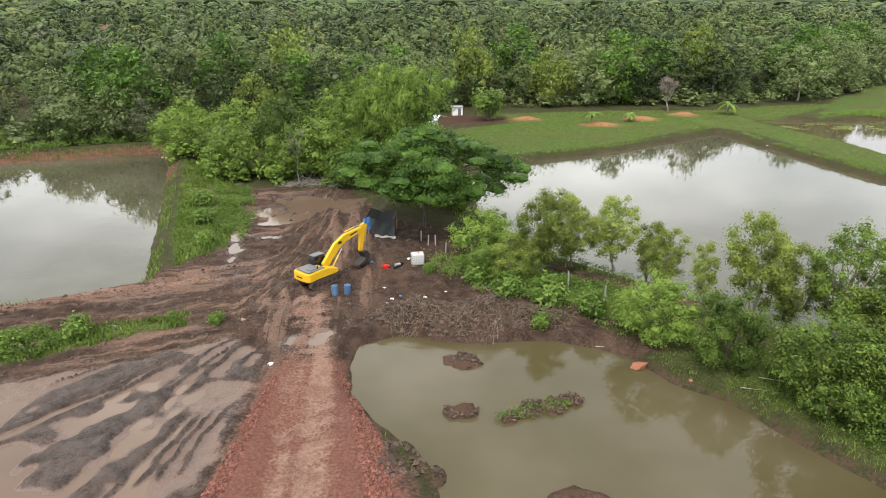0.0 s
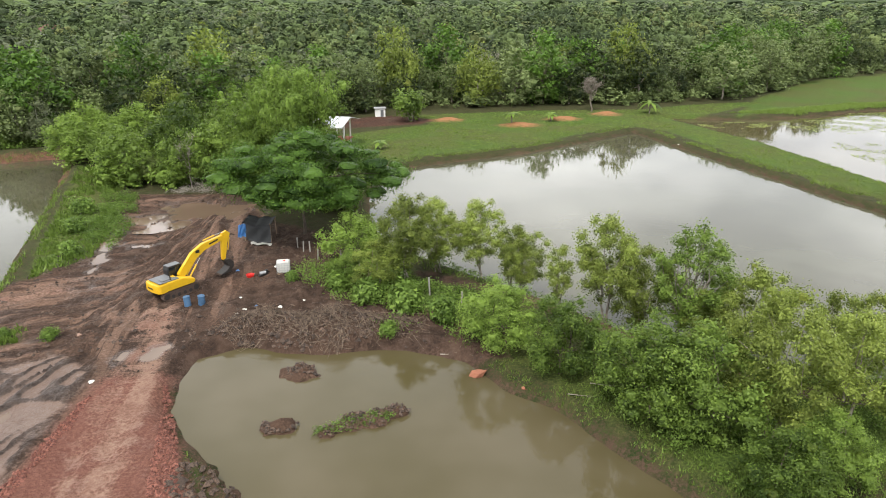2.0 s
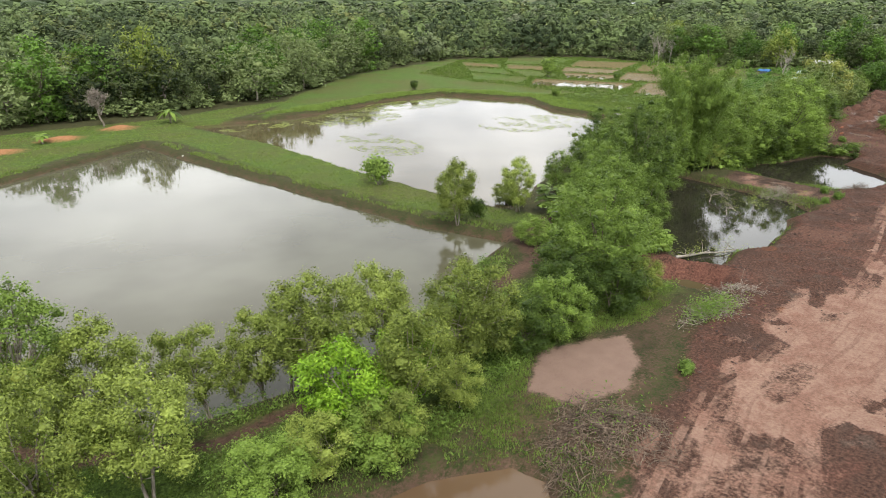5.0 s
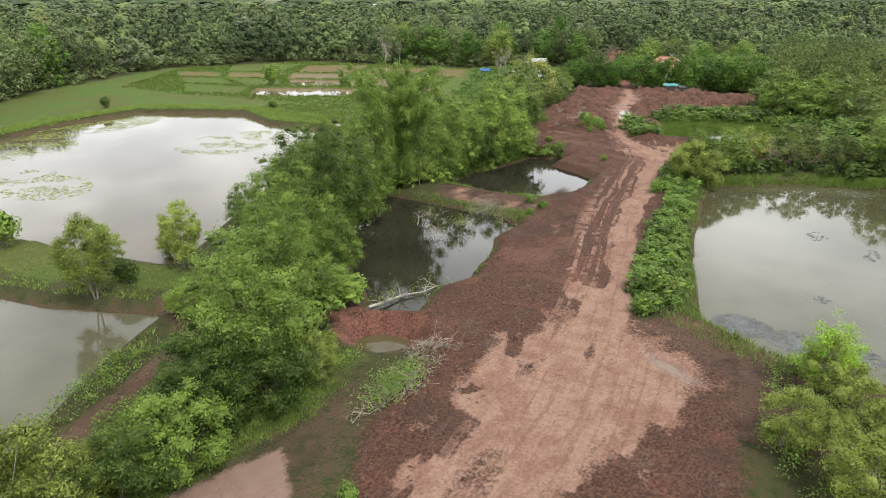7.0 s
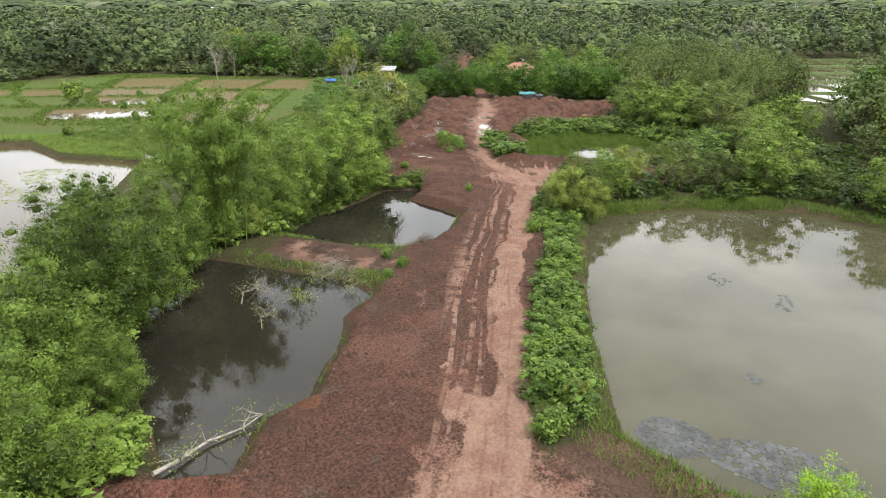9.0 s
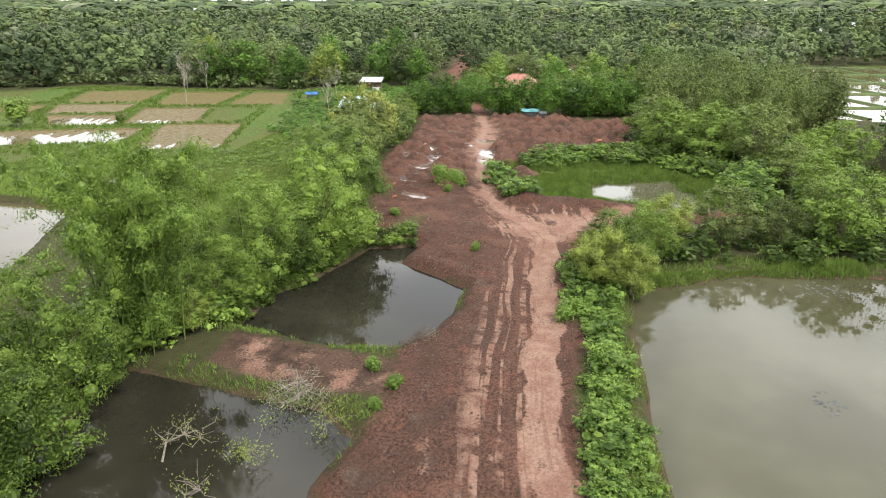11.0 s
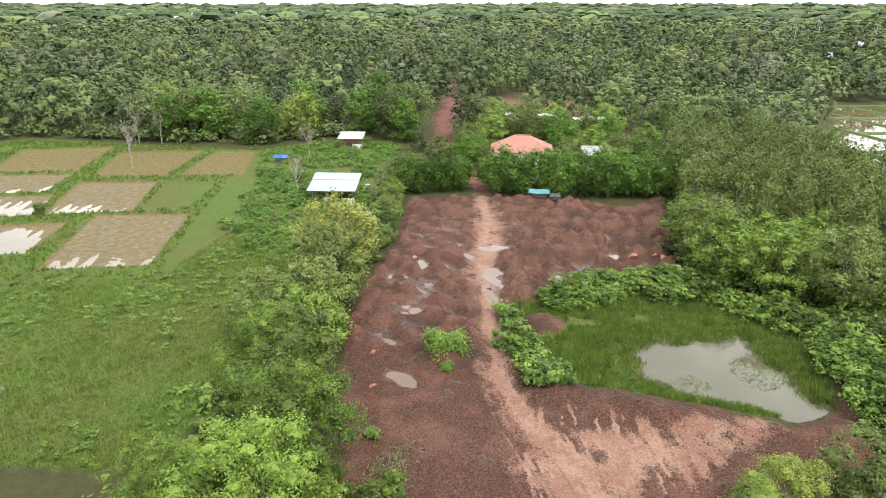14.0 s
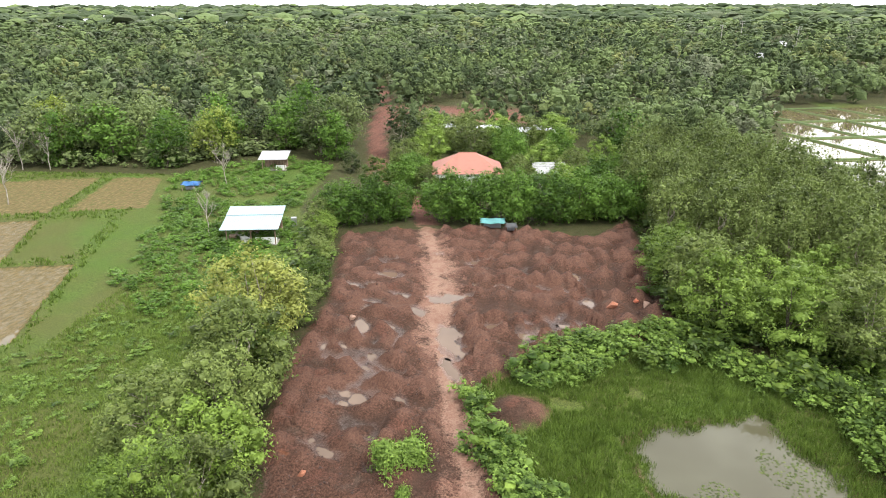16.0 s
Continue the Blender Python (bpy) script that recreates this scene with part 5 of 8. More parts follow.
stand([clump], [(91.8, 48.8, 1.12)], seed=12)
stand([clump_far], [(-4.0, 70.6, 1.12), (-8.6, 74.0, 0.85)], seed=30)
stand([pale_far, pale_low, lush_far], [(125.4, 14.6, 0.75), (128.4, 10.6, 0.75), (126.6, 5.6, 0.9), (131.0, 6.0, 0.8), (127.6, 0.4, 0.85), (122.6, -5.6, 0.9), (124.6, 10.6, 0.6), (134.0, 2.0, 1.0), (140.0, 6.0, 0.8), (146.0, 8.0, 0.8)], "trees round the east pond", seed=13)
stand([lush_far, pale_far, lush_low], [(168.6, 26.4, 0.9), (164.0, 24.0, 1.15), (159.6, 22.4, 1.15), (157.2, 17.4, 1.1), (156.0, 12.0, 1.2), (153.4, 6.6, 0.85), (161.0, 15.6, 0.9), (163.6, 9.0, 0.9), (157.6, 2.6, 1.0), (165.0, 18.6, 0.85), (170.6, 22.0, 0.8), (174.0, 25.6, 0.85), (168.0, 13.0, 0.9)], "trees behind the marsh", seed=14)
stand([lush_low, pale_low, lush_low], [(-32.4, 80.6, 0.8), (-29.6, 83.6, 1.0), (-26.4, 77.6, 0.8), (-23.6, 72.6, 0.9), (-20.2, 71.8, 0.8), (-16.4, 70.8, 0.9), (-12.6, 71.4, 1.0), (-23.6, 79.0, 1.1), (-18.6, 77.6, 1.1), (-13.4, 77.0, 1.1), (-8.4, 79.6, 1.2), (-27.6, 86.6, 1.0), (-20.4, 85.4, 1.2), (-13.0, 86.4, 1.2), (-9.6, 68.6, 0.8), (3.2, 47.4, 0.6), (4.0, 51.0, 0.8), (-15.0, 92.0, 1.1), (-34, 88, 0.9), (-22, 93, 1.2)], "bushy trees above the mud", seed=15)

# acacia plantation, tall and slender
slim_a = tree("acacia_tree", 41, 10.0, 1.9, 1.4, 26, 1700, 0.33, LEAF_OLIVE, BARK_GREY, "slender olive-green acacia in a plantation", lobe=0.3, flat=1.2, droop=0.8, slim=0.45, thin=5)
slim_b = tree("acacia_tree", 42, 9.2, 1.8, 1.2, 24, 1600, 0.33, LEAF_OLIVE, BARK_GREY, "slender olive-green acacia in a plantation", lobe=0.32, flat=1.2, droop=0.8, slim=0.45, thin=5)
GROVE = [(172, 18), (180, 29), (212, 32), (232, 22), (214, 6), (196, -2), (176, 0), (168, 8)]
grove_rng = np.random.default_rng(5)
grove = [(gx + grove_rng.normal() * 0.5, gy + grove_rng.normal() * 0.5, grove_rng.uniform(0.82, 1.08)) for gx in np.arange(166, 234, 3.3) for gy in np.arange(-4, 34, 3.1)]
stand([slim_a, slim_b], [g for g in grove if reach(np.array([g[0]]), np.array([g[1]]), GROVE)[0] < 0], "acacia plantation", seed=16)

# the clipped row of mango trees at the end of the field
mango = tree("mango_tree", 43, 6.4, 3.4, 0.1, 46, 6400, 0.3, LEAF_RAIN, BARK_DARK, "dense dark-green mango tree in a row", lobe=0.27, slim=0.5, droop=0.5, thin=4)
mango_b = tree("mango_tree", 44, 6.0, 3.3, 0.1, 44, 6200, 0.3, LEAF_RAIN, BARK_DARK, "dense deep-green mango tree in a row", lobe=0.27, slim=0.5, droop=0.5, thin=4)
stand([mango, mango_b], [(180.6, 69.0, 0.97), (182.4, 65.0, 1.08), (184.0, 61.9, 0.91), (185.6, 54.6, 1.08), (186.6, 50.4, 1.13), (187.8, 46.2, 1.08), (189.0, 42.0, 1.13), (190.2, 37.8, 1.08), (191.4, 33.8, 1.08), (193.0, 30.0, 1.02)], "mango row", seed=17)
stand([lush_far, mango_b, pale_far], [(196, 69, 0.83), (200, 66, 0.83), (204, 48, 0.83), (198, 40, 0.83), (203, 36, 0.95), (208, 40, 0.91), (214, 46, 0.91), (220, 52, 1.04), (222, 60, 1.04), (220, 68, 0.99), (226, 44, 0.99), (212, 70, 0.83), (216, 36, 0.99), (228, 54, 0.99), (230, 64, 0.99), (236, 48, 0.99), (208, 33, 0.91), (200, 32, 0.83), (236, 58, 0.91), (206, 66.5, 0.74), (199.6, 62.4, 0.62), (199.2, 50.4, 0.64)], "garden trees round the house", seed=18)


stand([lush_far, pale_far], [(233, 45, 1.1), (232, 51, 1.1), (231.6, 57, 1.05), (231, 63, 1.15), (230, 69, 1.1), (236, 73, 1.1)], "garden trees round the house", seed=28)


# ---- the woods ----
CLEAR = [(-110, 86), (-57, 86), (-39, 93), (-33, 90), (-25, 96), (-12, 100), (-10, 108), (-2, 115), (5, 118), (32, 124), (50, 121), (77, 131), (103, 158), (152, 184), (192, 166), (201, 112), (218, 98), (212, 84), (196, 74), (196, 30), (214, 32), (206, 2), (190, -10), (160, -4), (140, -4), (124, -12), (118, -40), (-110, -60)]
CLEAR_SOUTH = [(198, -2), (226, 12), (262, -2), (312, -6), (340, -60), (250, -80), (196, -36)]
wood_a = tree("forest_tree", 51, 10.0, 4.3, 0.4, 26, 2000, 0.44, LEAF_WOODS, BARK_GREY, "broadleaf tree at the forest edge, mid-green crown", lobe=0.3, thin=4)
wood_b = tree("forest_tree", 52, 12.0, 4.0, 0.8, 26, 2000, 0.44, LEAF_WOODS, BARK_GREY, "tall forest tree with deep-green ragged crown", lobe=0.3, flat=0.9, thin=4)
wood_c = tree("forest_tree", 53, 8.2, 3.9, 0.1, 24, 1800, 0.42, LEAF_WOODS, BARK_GREY, "bushy forest tree with dull green crown", lobe=0.32, thin=4)
wood_d = tree("forest_tree", 54, 9.0, 3.4, 0.4, 24, 1900, 0.4, LEAF_PALE, BARK_PALE, "pale yellow-green flowering tree at the forest edge", lobe=0.32, thin=4)
wood_e = tree("forest_tree", 55, 9.6, 3.7, 0.3, 26, 2000, 0.44, LEAF_RAIN, BARK_DARK, "dark-green broadleaf tree at the forest edge", lobe=0.3, thin=4)
wood_f = tree("forest_tree", 56, 8.6, 2.9, 0.3, 22, 2400, 0.36, LEAF_SILVER, BARK_PALE, "feathery silver-green tree behind the pond", lobe=0.34, flat=1.1, slim=0.4, thin=4)
edge_rng = np.random.default_rng(77)
stand([wood_f, wood_c, wood_f, pale_low, wood_a], [(ex, 103.5 + 0.22 * ex * 0.6 + edge_rng.uniform(-8, 9), edge_rng.uniform(0.5, 1.05)) for ex in np.arange(-78, -34, 1.15)], "forest edge", 0.15, seed=78)
stand([pale_low, lush_low], [(ex, 89.5 + 0.2 * (ex + 37) * (ex < -37) * 1.2 + edge_rng.uniform(1.5, 7), edge_rng.uniform(0.35, 0.75)) for ex in np.arange(-76, -36, 2.3)], "bushes behind the pond", 0.15, seed=79)


def wood_spots(lo, hi, gap, seed, wide=False):
    """Tree places outside the clearings, by rings of distance from the walk."""
    rng = np.random.default_rng(seed)
    xs, ys = np.arange(-hi, hi + 200, gap), np.arange(-hi, hi + 100, gap)
    gx, gy = [g.ravel() + rng.uniform(-0.45, 0.45, g.size) * gap for g in np.meshgrid(xs, ys)]
    d = np.hypot(gx - np.clip(gx, 0, 100), gy - np.clip(gx, 0, 100) * 0.33)
    ways = np.degrees(np.arctan2(gx - 40, gy - 15))
    keep = (d >= lo) & (d < hi) & (ways > -48) & (ways < 122)
    gx, gy = gx[keep], gy[keep]
    keep = (reach(gx, gy, CLEAR) > 1.5) & (reach(gx, gy, CLEAR_SOUTH) > 1) & (reach(gx, gy, FAR_TRACK) > 2.5) & (reach(gx, gy, FAR_FIELD) > 2) & (reach(gx, gy, GROVE) > 1) & (reach(gx, gy, [(190, 72), (190, 28), (246, 36), (246, 72)]) > 0)
    thin = (fbm(gx, gy, 60, 2, 91) > (-0.42 if not wide else -0.5)) | (reach(gx, gy, CLEAR) < 45)
    return gx[keep & thin], gy[keep & thin], rng


wx, wy, wrng = wood_spots(0, 150, 5.9, 61)
order = np.argsort(np.minimum(-np.abs(reach(wx, wy, CLEAR)) * -1.0, 90))
near_woods = order[:200]
stand([wood_a, wood_b, wood_e, wood_c, wood_a, wood_e, wood_c, wood_d, wood_b], [(wx[k], wy[k], wrng.uniform(0.75, 1.35)) for k in near_woods], "forest edge", 0.15, seed=62)


def crown_kinds(kinds, lobes_n, n, leaf, size, seed, fine=False):
    """Crowns of height 1 to set out many times: verts, faces and tone of leaf masses with loose sprays."""
    ball, ball_f = LOBE_FINE if fine else LOBE_COARSE
    made = []
    for s in range(kinds):
        rng = np.random.default_rng(seed + s)
        wide = rng.uniform(0.34, 0.52)
        lobes = crown_lobes(rng, 1.0, wide, rng.uniform(0.02, 0.2), lobes_n, size / 0.42, rng.uniform(0.75, 1.1))
        vs, fs, ts, at = [], [], [], 0
        for l in lobes:
            vs.append(np.array(l[:3]) + ball * np.array([l[3], l[3], l[4]]) * (0.62 if n else 1.0) * (1 + rng.normal(size=(len(ball), 1)) * 0.2))
            fs.append(ball_f + at)
            ts.append(np.full(len(ball), rng.normal() * 0.14))
            at += len(ball)
        if n:
            c, d = crown_points(rng, lobes, n, 0.45, 0.05, tuft=leaf * 0.6, per=5)
            q = blades(c, d + np.array([0, 0, 0.3]) + rng.normal(size=d.shape) * 0.28, leaf, leaf * 0.7, rng)
            vs.append(q.reshape(-1, 3))
            fs.append(np.arange(n * 3).reshape(n, 3) + at)
            ts.append(np.repeat(rng.normal(size=n) * 0.1, 3))
        made.append((np.concatenate(vs), np.concatenate(fs), np.concatenate(ts)))
    return made


def set_out(name, kinds, x, y, tall, girth, rng, leaf_mat, label, category, low=0.55, tones=0.33, sink=0.03, tone=0.0):
    """One mesh of many plants: each a turned and scaled copy of one of the kinds."""
    zs = height(x, y)
    shade = fbm(x, y, 45, 2, 95)
    hue = fbm(x, y, 90, 2, 97)
    rows, faces, tints, warm, at = [], [], [], [], 0
    for k in range(len(x)):
        h = tall * (rng.uniform(low, 1.0) if rng.random() < 0.75 else rng.uniform(0.95, 1.3))
        a = rng.uniform(0, 6.28)
        ca, sa = math.cos(a), math.sin(a)
        p, f, t = kinds[int(rng.integers(len(kinds)))]
        w = h * girth * rng.uniform(0.8, 1.2)
        rows.append(np.stack([x[k] + (p[:, 0] * ca - p[:, 1] * sa) * w, y[k] + (p[:, 0] * sa + p[:, 1] * ca) * w, zs[k] + (p[:, 2] - sink) * h], 1))
        faces.append(f + at)
        tints.append(t + tone + rng.normal() * tones + 0.3 * shade[k])
        warm.append(np.full(len(p), min(1.0, max(0.0, 0.35 + 0.28 * rng.normal() + 0.35 * hue[k]))))
        at += len(p)
    me = quick_mesh(name, np.concatenate(rows), np.concatenate(faces), [leaf_mat], False, np.concatenate(tints))
    me.attributes.new("warm", "FLOAT", "POINT").data.foreach_set("value", np.concatenate(warm).astype(np.float32))
    return tagged(new(name, me), label, category, kind="stuff")


rest = order[200:]
set_out("woodland", crown_kinds(8, 20, 520, 0.06, 0.12, 70), wx[rest], wy[rest], 10.5, 1.0, wrng, CANOPY, "dense broadleaf woodland, mixed greens", "woods")
fx, fy, frng = wood_spots(150, 330, 7.4, 63)
set_out("woodland", crown_kinds(8, 9, 130, 0.115, 0.17, 170), fx, fy, 9.8, 1.05, frng, CANOPY, "distant broadleaf woodland, mixed greens", "woods")
fx, fy, frng = wood_spots(330, 520, 11.0, 64, True)
set_out("woodland", crown_kinds(6, 6, 54, 0.15, 0.2, 270), fx, fy, 10.5, 1.2, frng, CANOPY, "far woodland reaching to the horizon", "woods")
fx, fy, frng = wood_spots(520, 900, 17.0, 67, True)
set_out("woodland", crown_kinds(6, 3, 26, 0.2, 0.29, 370), fx, fy, 11.0, 1.6, frng, CANOPY, "far woodland reaching to the horizon", "woods")
fx, fy, frng = wood_spots(900, 2600, 35.0, 65, True)
set_out("woodland", crown_kinds(5, 2, 0, 0.3, 0.4, 470), fx, fy, 13.5, 2.1, frng, CANOPY, "far woodland reaching to the horizon", "woods", tone=-0.3)
fx, fy, frng = wood_spots(2600, 4300, 95.0, 66, True)
set_out("woodland", crown_kinds(4, 2, 0, 0.42, 0.42, 570), fx, fy, 19.0, 3.4, frng, CANOPY, "woodland along the horizon", "woods", tone=-0.4)


# ---- undergrowth and grass ----
MOUND = crown_kinds(7, 5, 105, 0.165, 0.21, 670)
MOUND_NEAR = crown_kinds(7, 8, 270, 0.112, 0.18, 690)


def scrub(name, polys, gap, tall, leaf_mat, label, seed, kinds=MOUND, girth=1.5, cover=-0.45, patch=5.0, avoid=(), category="undergrowth", keep_z=-0.5, low=0.4):
    """Leafy bushes standing close together over plots: one mesh."""
    rng = np.random.default_rng(seed)
    xs, ys = [], []
    for p in polys:
        px, py = np.array(p).T
        gx, gy = np.meshgrid(np.arange(px.min(), px.max(), gap), np.arange(py.min(), py.max(), gap))
        gx, gy = [g.ravel() + rng.uniform(-0.5, 0.5, g.size) * gap for g in (gx, gy)]
        ok = (reach(gx, gy, p) < 0) & (fbm(gx, gy, patch, 2, seed) > cover)
        xs.append(gx[ok])
        ys.append(gy[ok])
    x, y = np.concatenate(xs), np.concatenate(ys)
    for q in avoid:
        ok = reach(x, y, q) > 0.3
        x, y = x[ok], y[ok]
    ok = height(x, y) > keep_z
    return set_out(name, kinds, x[ok], y[ok], tall, girth, rng, leaf_mat, label, category, low, 0.16, 0.12)


# ---- undergrowth and grass ----
WORKED = [MUD_RUTS, LATERITE, ROLLED, FILL, TRACK, PATH, SILT_PATCH, BUND]
thicket("weeds", [GRASS_SHORE], 26250, 0.9, 0.15, LEAF_WEED, "low fresh-green weeds and saplings on the pond bank", 101, 3.0, 0.05, avoid=WORKED)
thicket("weeds", [[(2, 41), (9, 37.5), (11.5, 36), (10.5, 41), (5, 46), (-0.5, 47.5), (-1, 45)]], 8750, 1.0, 0.15, LEAF_WEED, "tangle of bright green weeds behind the brush", 103, 2.0, -0.2)
thicket("weeds", [[(-29, 31), (-27.5, 34), (-24, 35.6), (-21.5, 34.6), (-24, 31.6)]], 3850, 0.7, 0.14, LEAF_WEED, "green weeds and dry stalks beside the rutted mud", 104, 1.6, -0.1)
thicket("weeds", [[(-18, 47), (-20, 56), (-24, 68), (-21, 69), (-17, 58), (-16.5, 50)]], 7875, 0.9, 0.16, LEAF_WEED, "green weeds on the earth dam beside the pond", 105, 2.0, -0.1)
thicket("weeds", [[(131, 44.8), (133, 46.6), (136.5, 44.6), (134.6, 42.8)]], 2275, 1.3, 0.22, LEAF_WEED, "clump of green weeds beside the track", 107, 2, -0.6, avoid=[TRACK])
thicket("weeds", [[(8, 47), (16, 40.5), (21, 34), (26, 30), (32, 28.6), (40, 29.5), (48, 33), (56, 37), (54, 39), (47, 35), (39, 30.6), (32, 30.4), (26, 31.6), (21, 36), (16, 41.6), (9, 48.6)]], 12250, 0.7, 0.14, LEAF_WEED, "green weeds along the pond edge path", 114, 2.0, -0.3)
turf("grass", [GRASS_NORTH], 46000, 0.15, LEAF_REED, "rough green grass on the pond bank", 121, 3.0, -0.5, avoid=[GARDEN] + [[(a + 1.5 * b * math.cos(w), c + b * math.sin(w)) for w in np.arange(8) * 0.785] for a, c, b in SAND_HEAPS], width=0.05)
turf("grass", [GRASS_DAM, GRASS_PATCH], 9000, 0.36, LEAF_GRASS, "rough green grass on the earth dam", 122, 2.0, -0.4)
turf("grass", [[(108, 72), (112, 58), (124, 57), (137, 60), (150, 66), (160, 84), (138, 80), (127, 102), (118, 104), (114, 92)]], 76000, 0.36, LEAF_MEADOW, "rank green meadow grass", 123, 5.0, -0.9, width=0.045)
turf("reeds", [GRASS_MARSH], 60000, 0.55, LEAF_GRASS, "tall green reeds in the marsh", 124, 3.0, -0.5, width=0.03, keep_z=-0.5, avoid=[HEAP])
turf("reeds", [[(62, 114), (73, 112.5), (90, 118.5), (105, 120.5), (115, 103), (111, 92), (113, 79), (118, 86), (119, 104), (108, 124), (90, 123), (73, 117)]], 26000, 0.6, LEAF_REED, "bright green reeds round the pond", 125, 4.0, -0.6, width=0.045)
turf("grass", [GRASS_SHORE], 24000, 0.22, LEAF_GRASS, "thin grass on the pond bank", 126, 3.0, -0.2, avoid=WORKED, width=0.025)
turf("reeds", [[(110, 20.5), (122, 4), (124, 5), (113, 23)]], 14000, 0.45, LEAF_GRASS, "green reeds along the water", 127, 2.0, -0.6, width=0.03)
thicket("weeds", [[(66, 7), (73, 8), (76, 7), (76, 0), (60, -8), (56, 0)]], 8750, 1.2, 0.18, LEAF_WEED, "green weeds at the pond corner", 116, 2.5, -0.2)
thicket("weeds", [[(2.7, 27.2), (2.8, 28.1), (4.4, 28.4), (6.4, 28.9), (6.2, 28.3), (4.4, 27.6)]], 900, 0.12, 0.12, LEAF_WEED, "green weeds on a mud bar in the pond", 119, 1.5, -0.6)


FOREST_EDGE = [(-110, 87), (-57, 87), (-39, 94), (-33, 91), (-25, 97), (-12, 101), (-10, 109), (-2, 116), (5, 119), (32, 125), (50, 122), (77, 132), (103, 159), (152, 185), (192, 167), (202, 112), (219, 98), (226, 102), (212, 118), (202, 172), (152, 196), (98, 168), (72, 140), (50, 131), (28, 133), (0, 128), (-16, 116), (-30, 105), (-58, 97), (-110, 97)]
scrub("undergrowth", [FOREST_EDGE], 2.6, 3.0, LEAF_WOODS, "dense green undergrowth along the forest edge", 109, low=0.3)
scrub("undergrowth", [[(-36, 92), (-33, 80), (-25, 70), (-9, 67.5), (-3, 64), (1, 58), (3, 62), (1, 78), (-9, 94), (-12, 102), (-25, 99)]], 1.7, 2.2, LEAF_LUSH, "dense green scrub above the mud", 110)
scrub("undergrowth", [[(58, 32), (62, 30), (66, 34), (70, 38), (76, 43.5), (84, 48.5), (94, 46.5), (104, 47.5), (114, 47), (124, 52), (140, 58.5), (158, 62), (176, 68), (178, 73), (150, 66), (124, 58.5), (108, 56), (92, 56), (80, 53), (68, 46.5), (60, 38)]], 1.7, 2.2, LEAF_LUSH, "dense green scrub below the bank trees", 111)
scrub("undergrowth", [[(64.5, 33.5), (67, 31.6), (70.4, 35.4), (75, 41.4), (80, 46.4), (89, 48), (95.6, 45.6), (101, 46.4), (107, 45), (113, 44.4), (116, 46), (121, 51), (119, 53), (108, 49), (92, 49), (80, 49), (70, 42), (64, 37)]], 1.3, 1.5, LEAF_LUSH, "dense green scrub hanging over the dark ponds", 115, MOUND_NEAR)
scrub("undergrowth", [[(110, 23), (116, 24.6), (122, 20.6), (133, 9), (147, 6), (154, 14), (158, 25), (168, 28.5), (190, 31), (194, 26), (180, 14), (165, 0), (140, -6), (124, -14), (119, -10), (124, 3), (119.5, 15), (113, 21.6)]], 2.0, 2.0, LEAF_LUSH, "dense green scrub behind the ponds", 112, avoid=[FILL])
scrub("undergrowth", [[(183, 71), (190, 33), (212, 33), (240, 40), (240, 72), (214, 76), (198, 70)]], 2.6, 1.8, LEAF_LUSH, "garden scrub below the trees", 113, cover=-0.1, avoid=[FAR_TRACK])
scrub("weeds", [[(146, 41), (153, 35), (157.5, 28), (155.5, 24.5), (150, 31.5), (144, 38.5)], [(143.5, 43), (136, 40.6), (129.5, 35.5), (131, 34), (137, 38.4), (142, 39.5)], [(152, 13), (147, 11.5), (134, 9.5), (133, 13), (147, 16), (152, 24), (155.5, 24)], [(151, 34), (156, 28), (153, 25), (149, 30), (144.5, 35)]], 0.85, 1.7, LEAF_WEED, "dense green weeds round the marsh", 106, MOUND_NEAR, avoid=[HEAP], category="weeds")
scrub("undergrowth", [[(150, 31), (157, 26.4), (168, 28.6), (180, 30), (182, 26), (168, 20), (159, 12), (152, 6), (146, 6.5), (146, 13), (152, 22)]], 1.5, 2.1, LEAF_LUSH, "tangled green bushes between the marsh and the grove", 151)
scrub("undergrowth", [[(96, 44.4), (101, 45.2), (107, 43.7), (113, 43.1), (115.4, 40.2), (117, 42), (114, 45.6), (107, 46.5), (101, 47.5), (95.6, 47)]], 0.8, 1.1, LEAF_LUSH, "green bushes leaning over the dark pond", 152, MOUND_NEAR, keep_z=-0.75)
scrub("weeds", [GRASS_VERGE], 0.75, 1.25, LEAF_WEED, "waist-high bright green weeds along the track verge", 102, MOUND_NEAR, avoid=[TRACK], category="weeds", cover=-0.35, patch=2.0)
scrub("garden_growth", [YARD, [(150, 67), (174, 72), (176, 92), (158, 90), (148, 76)]], 1.35, 1.0, LEAF_RAIN, "rows of low dark-green crops and scrub", 108, cover=-0.25, patch=4.0, category="crops", girth=1.7)
scrub("low_weeds", [[(110, 60), (124, 58), (137, 61), (150, 67), (158, 82), (140, 80), (128, 100), (116, 100), (113, 84)]], 1.15, 0.42, LEAF_WEED, "low mixed green weeds in patches over the meadow", 117, girth=2.4, cover=0.02, patch=7.0, category="weeds")


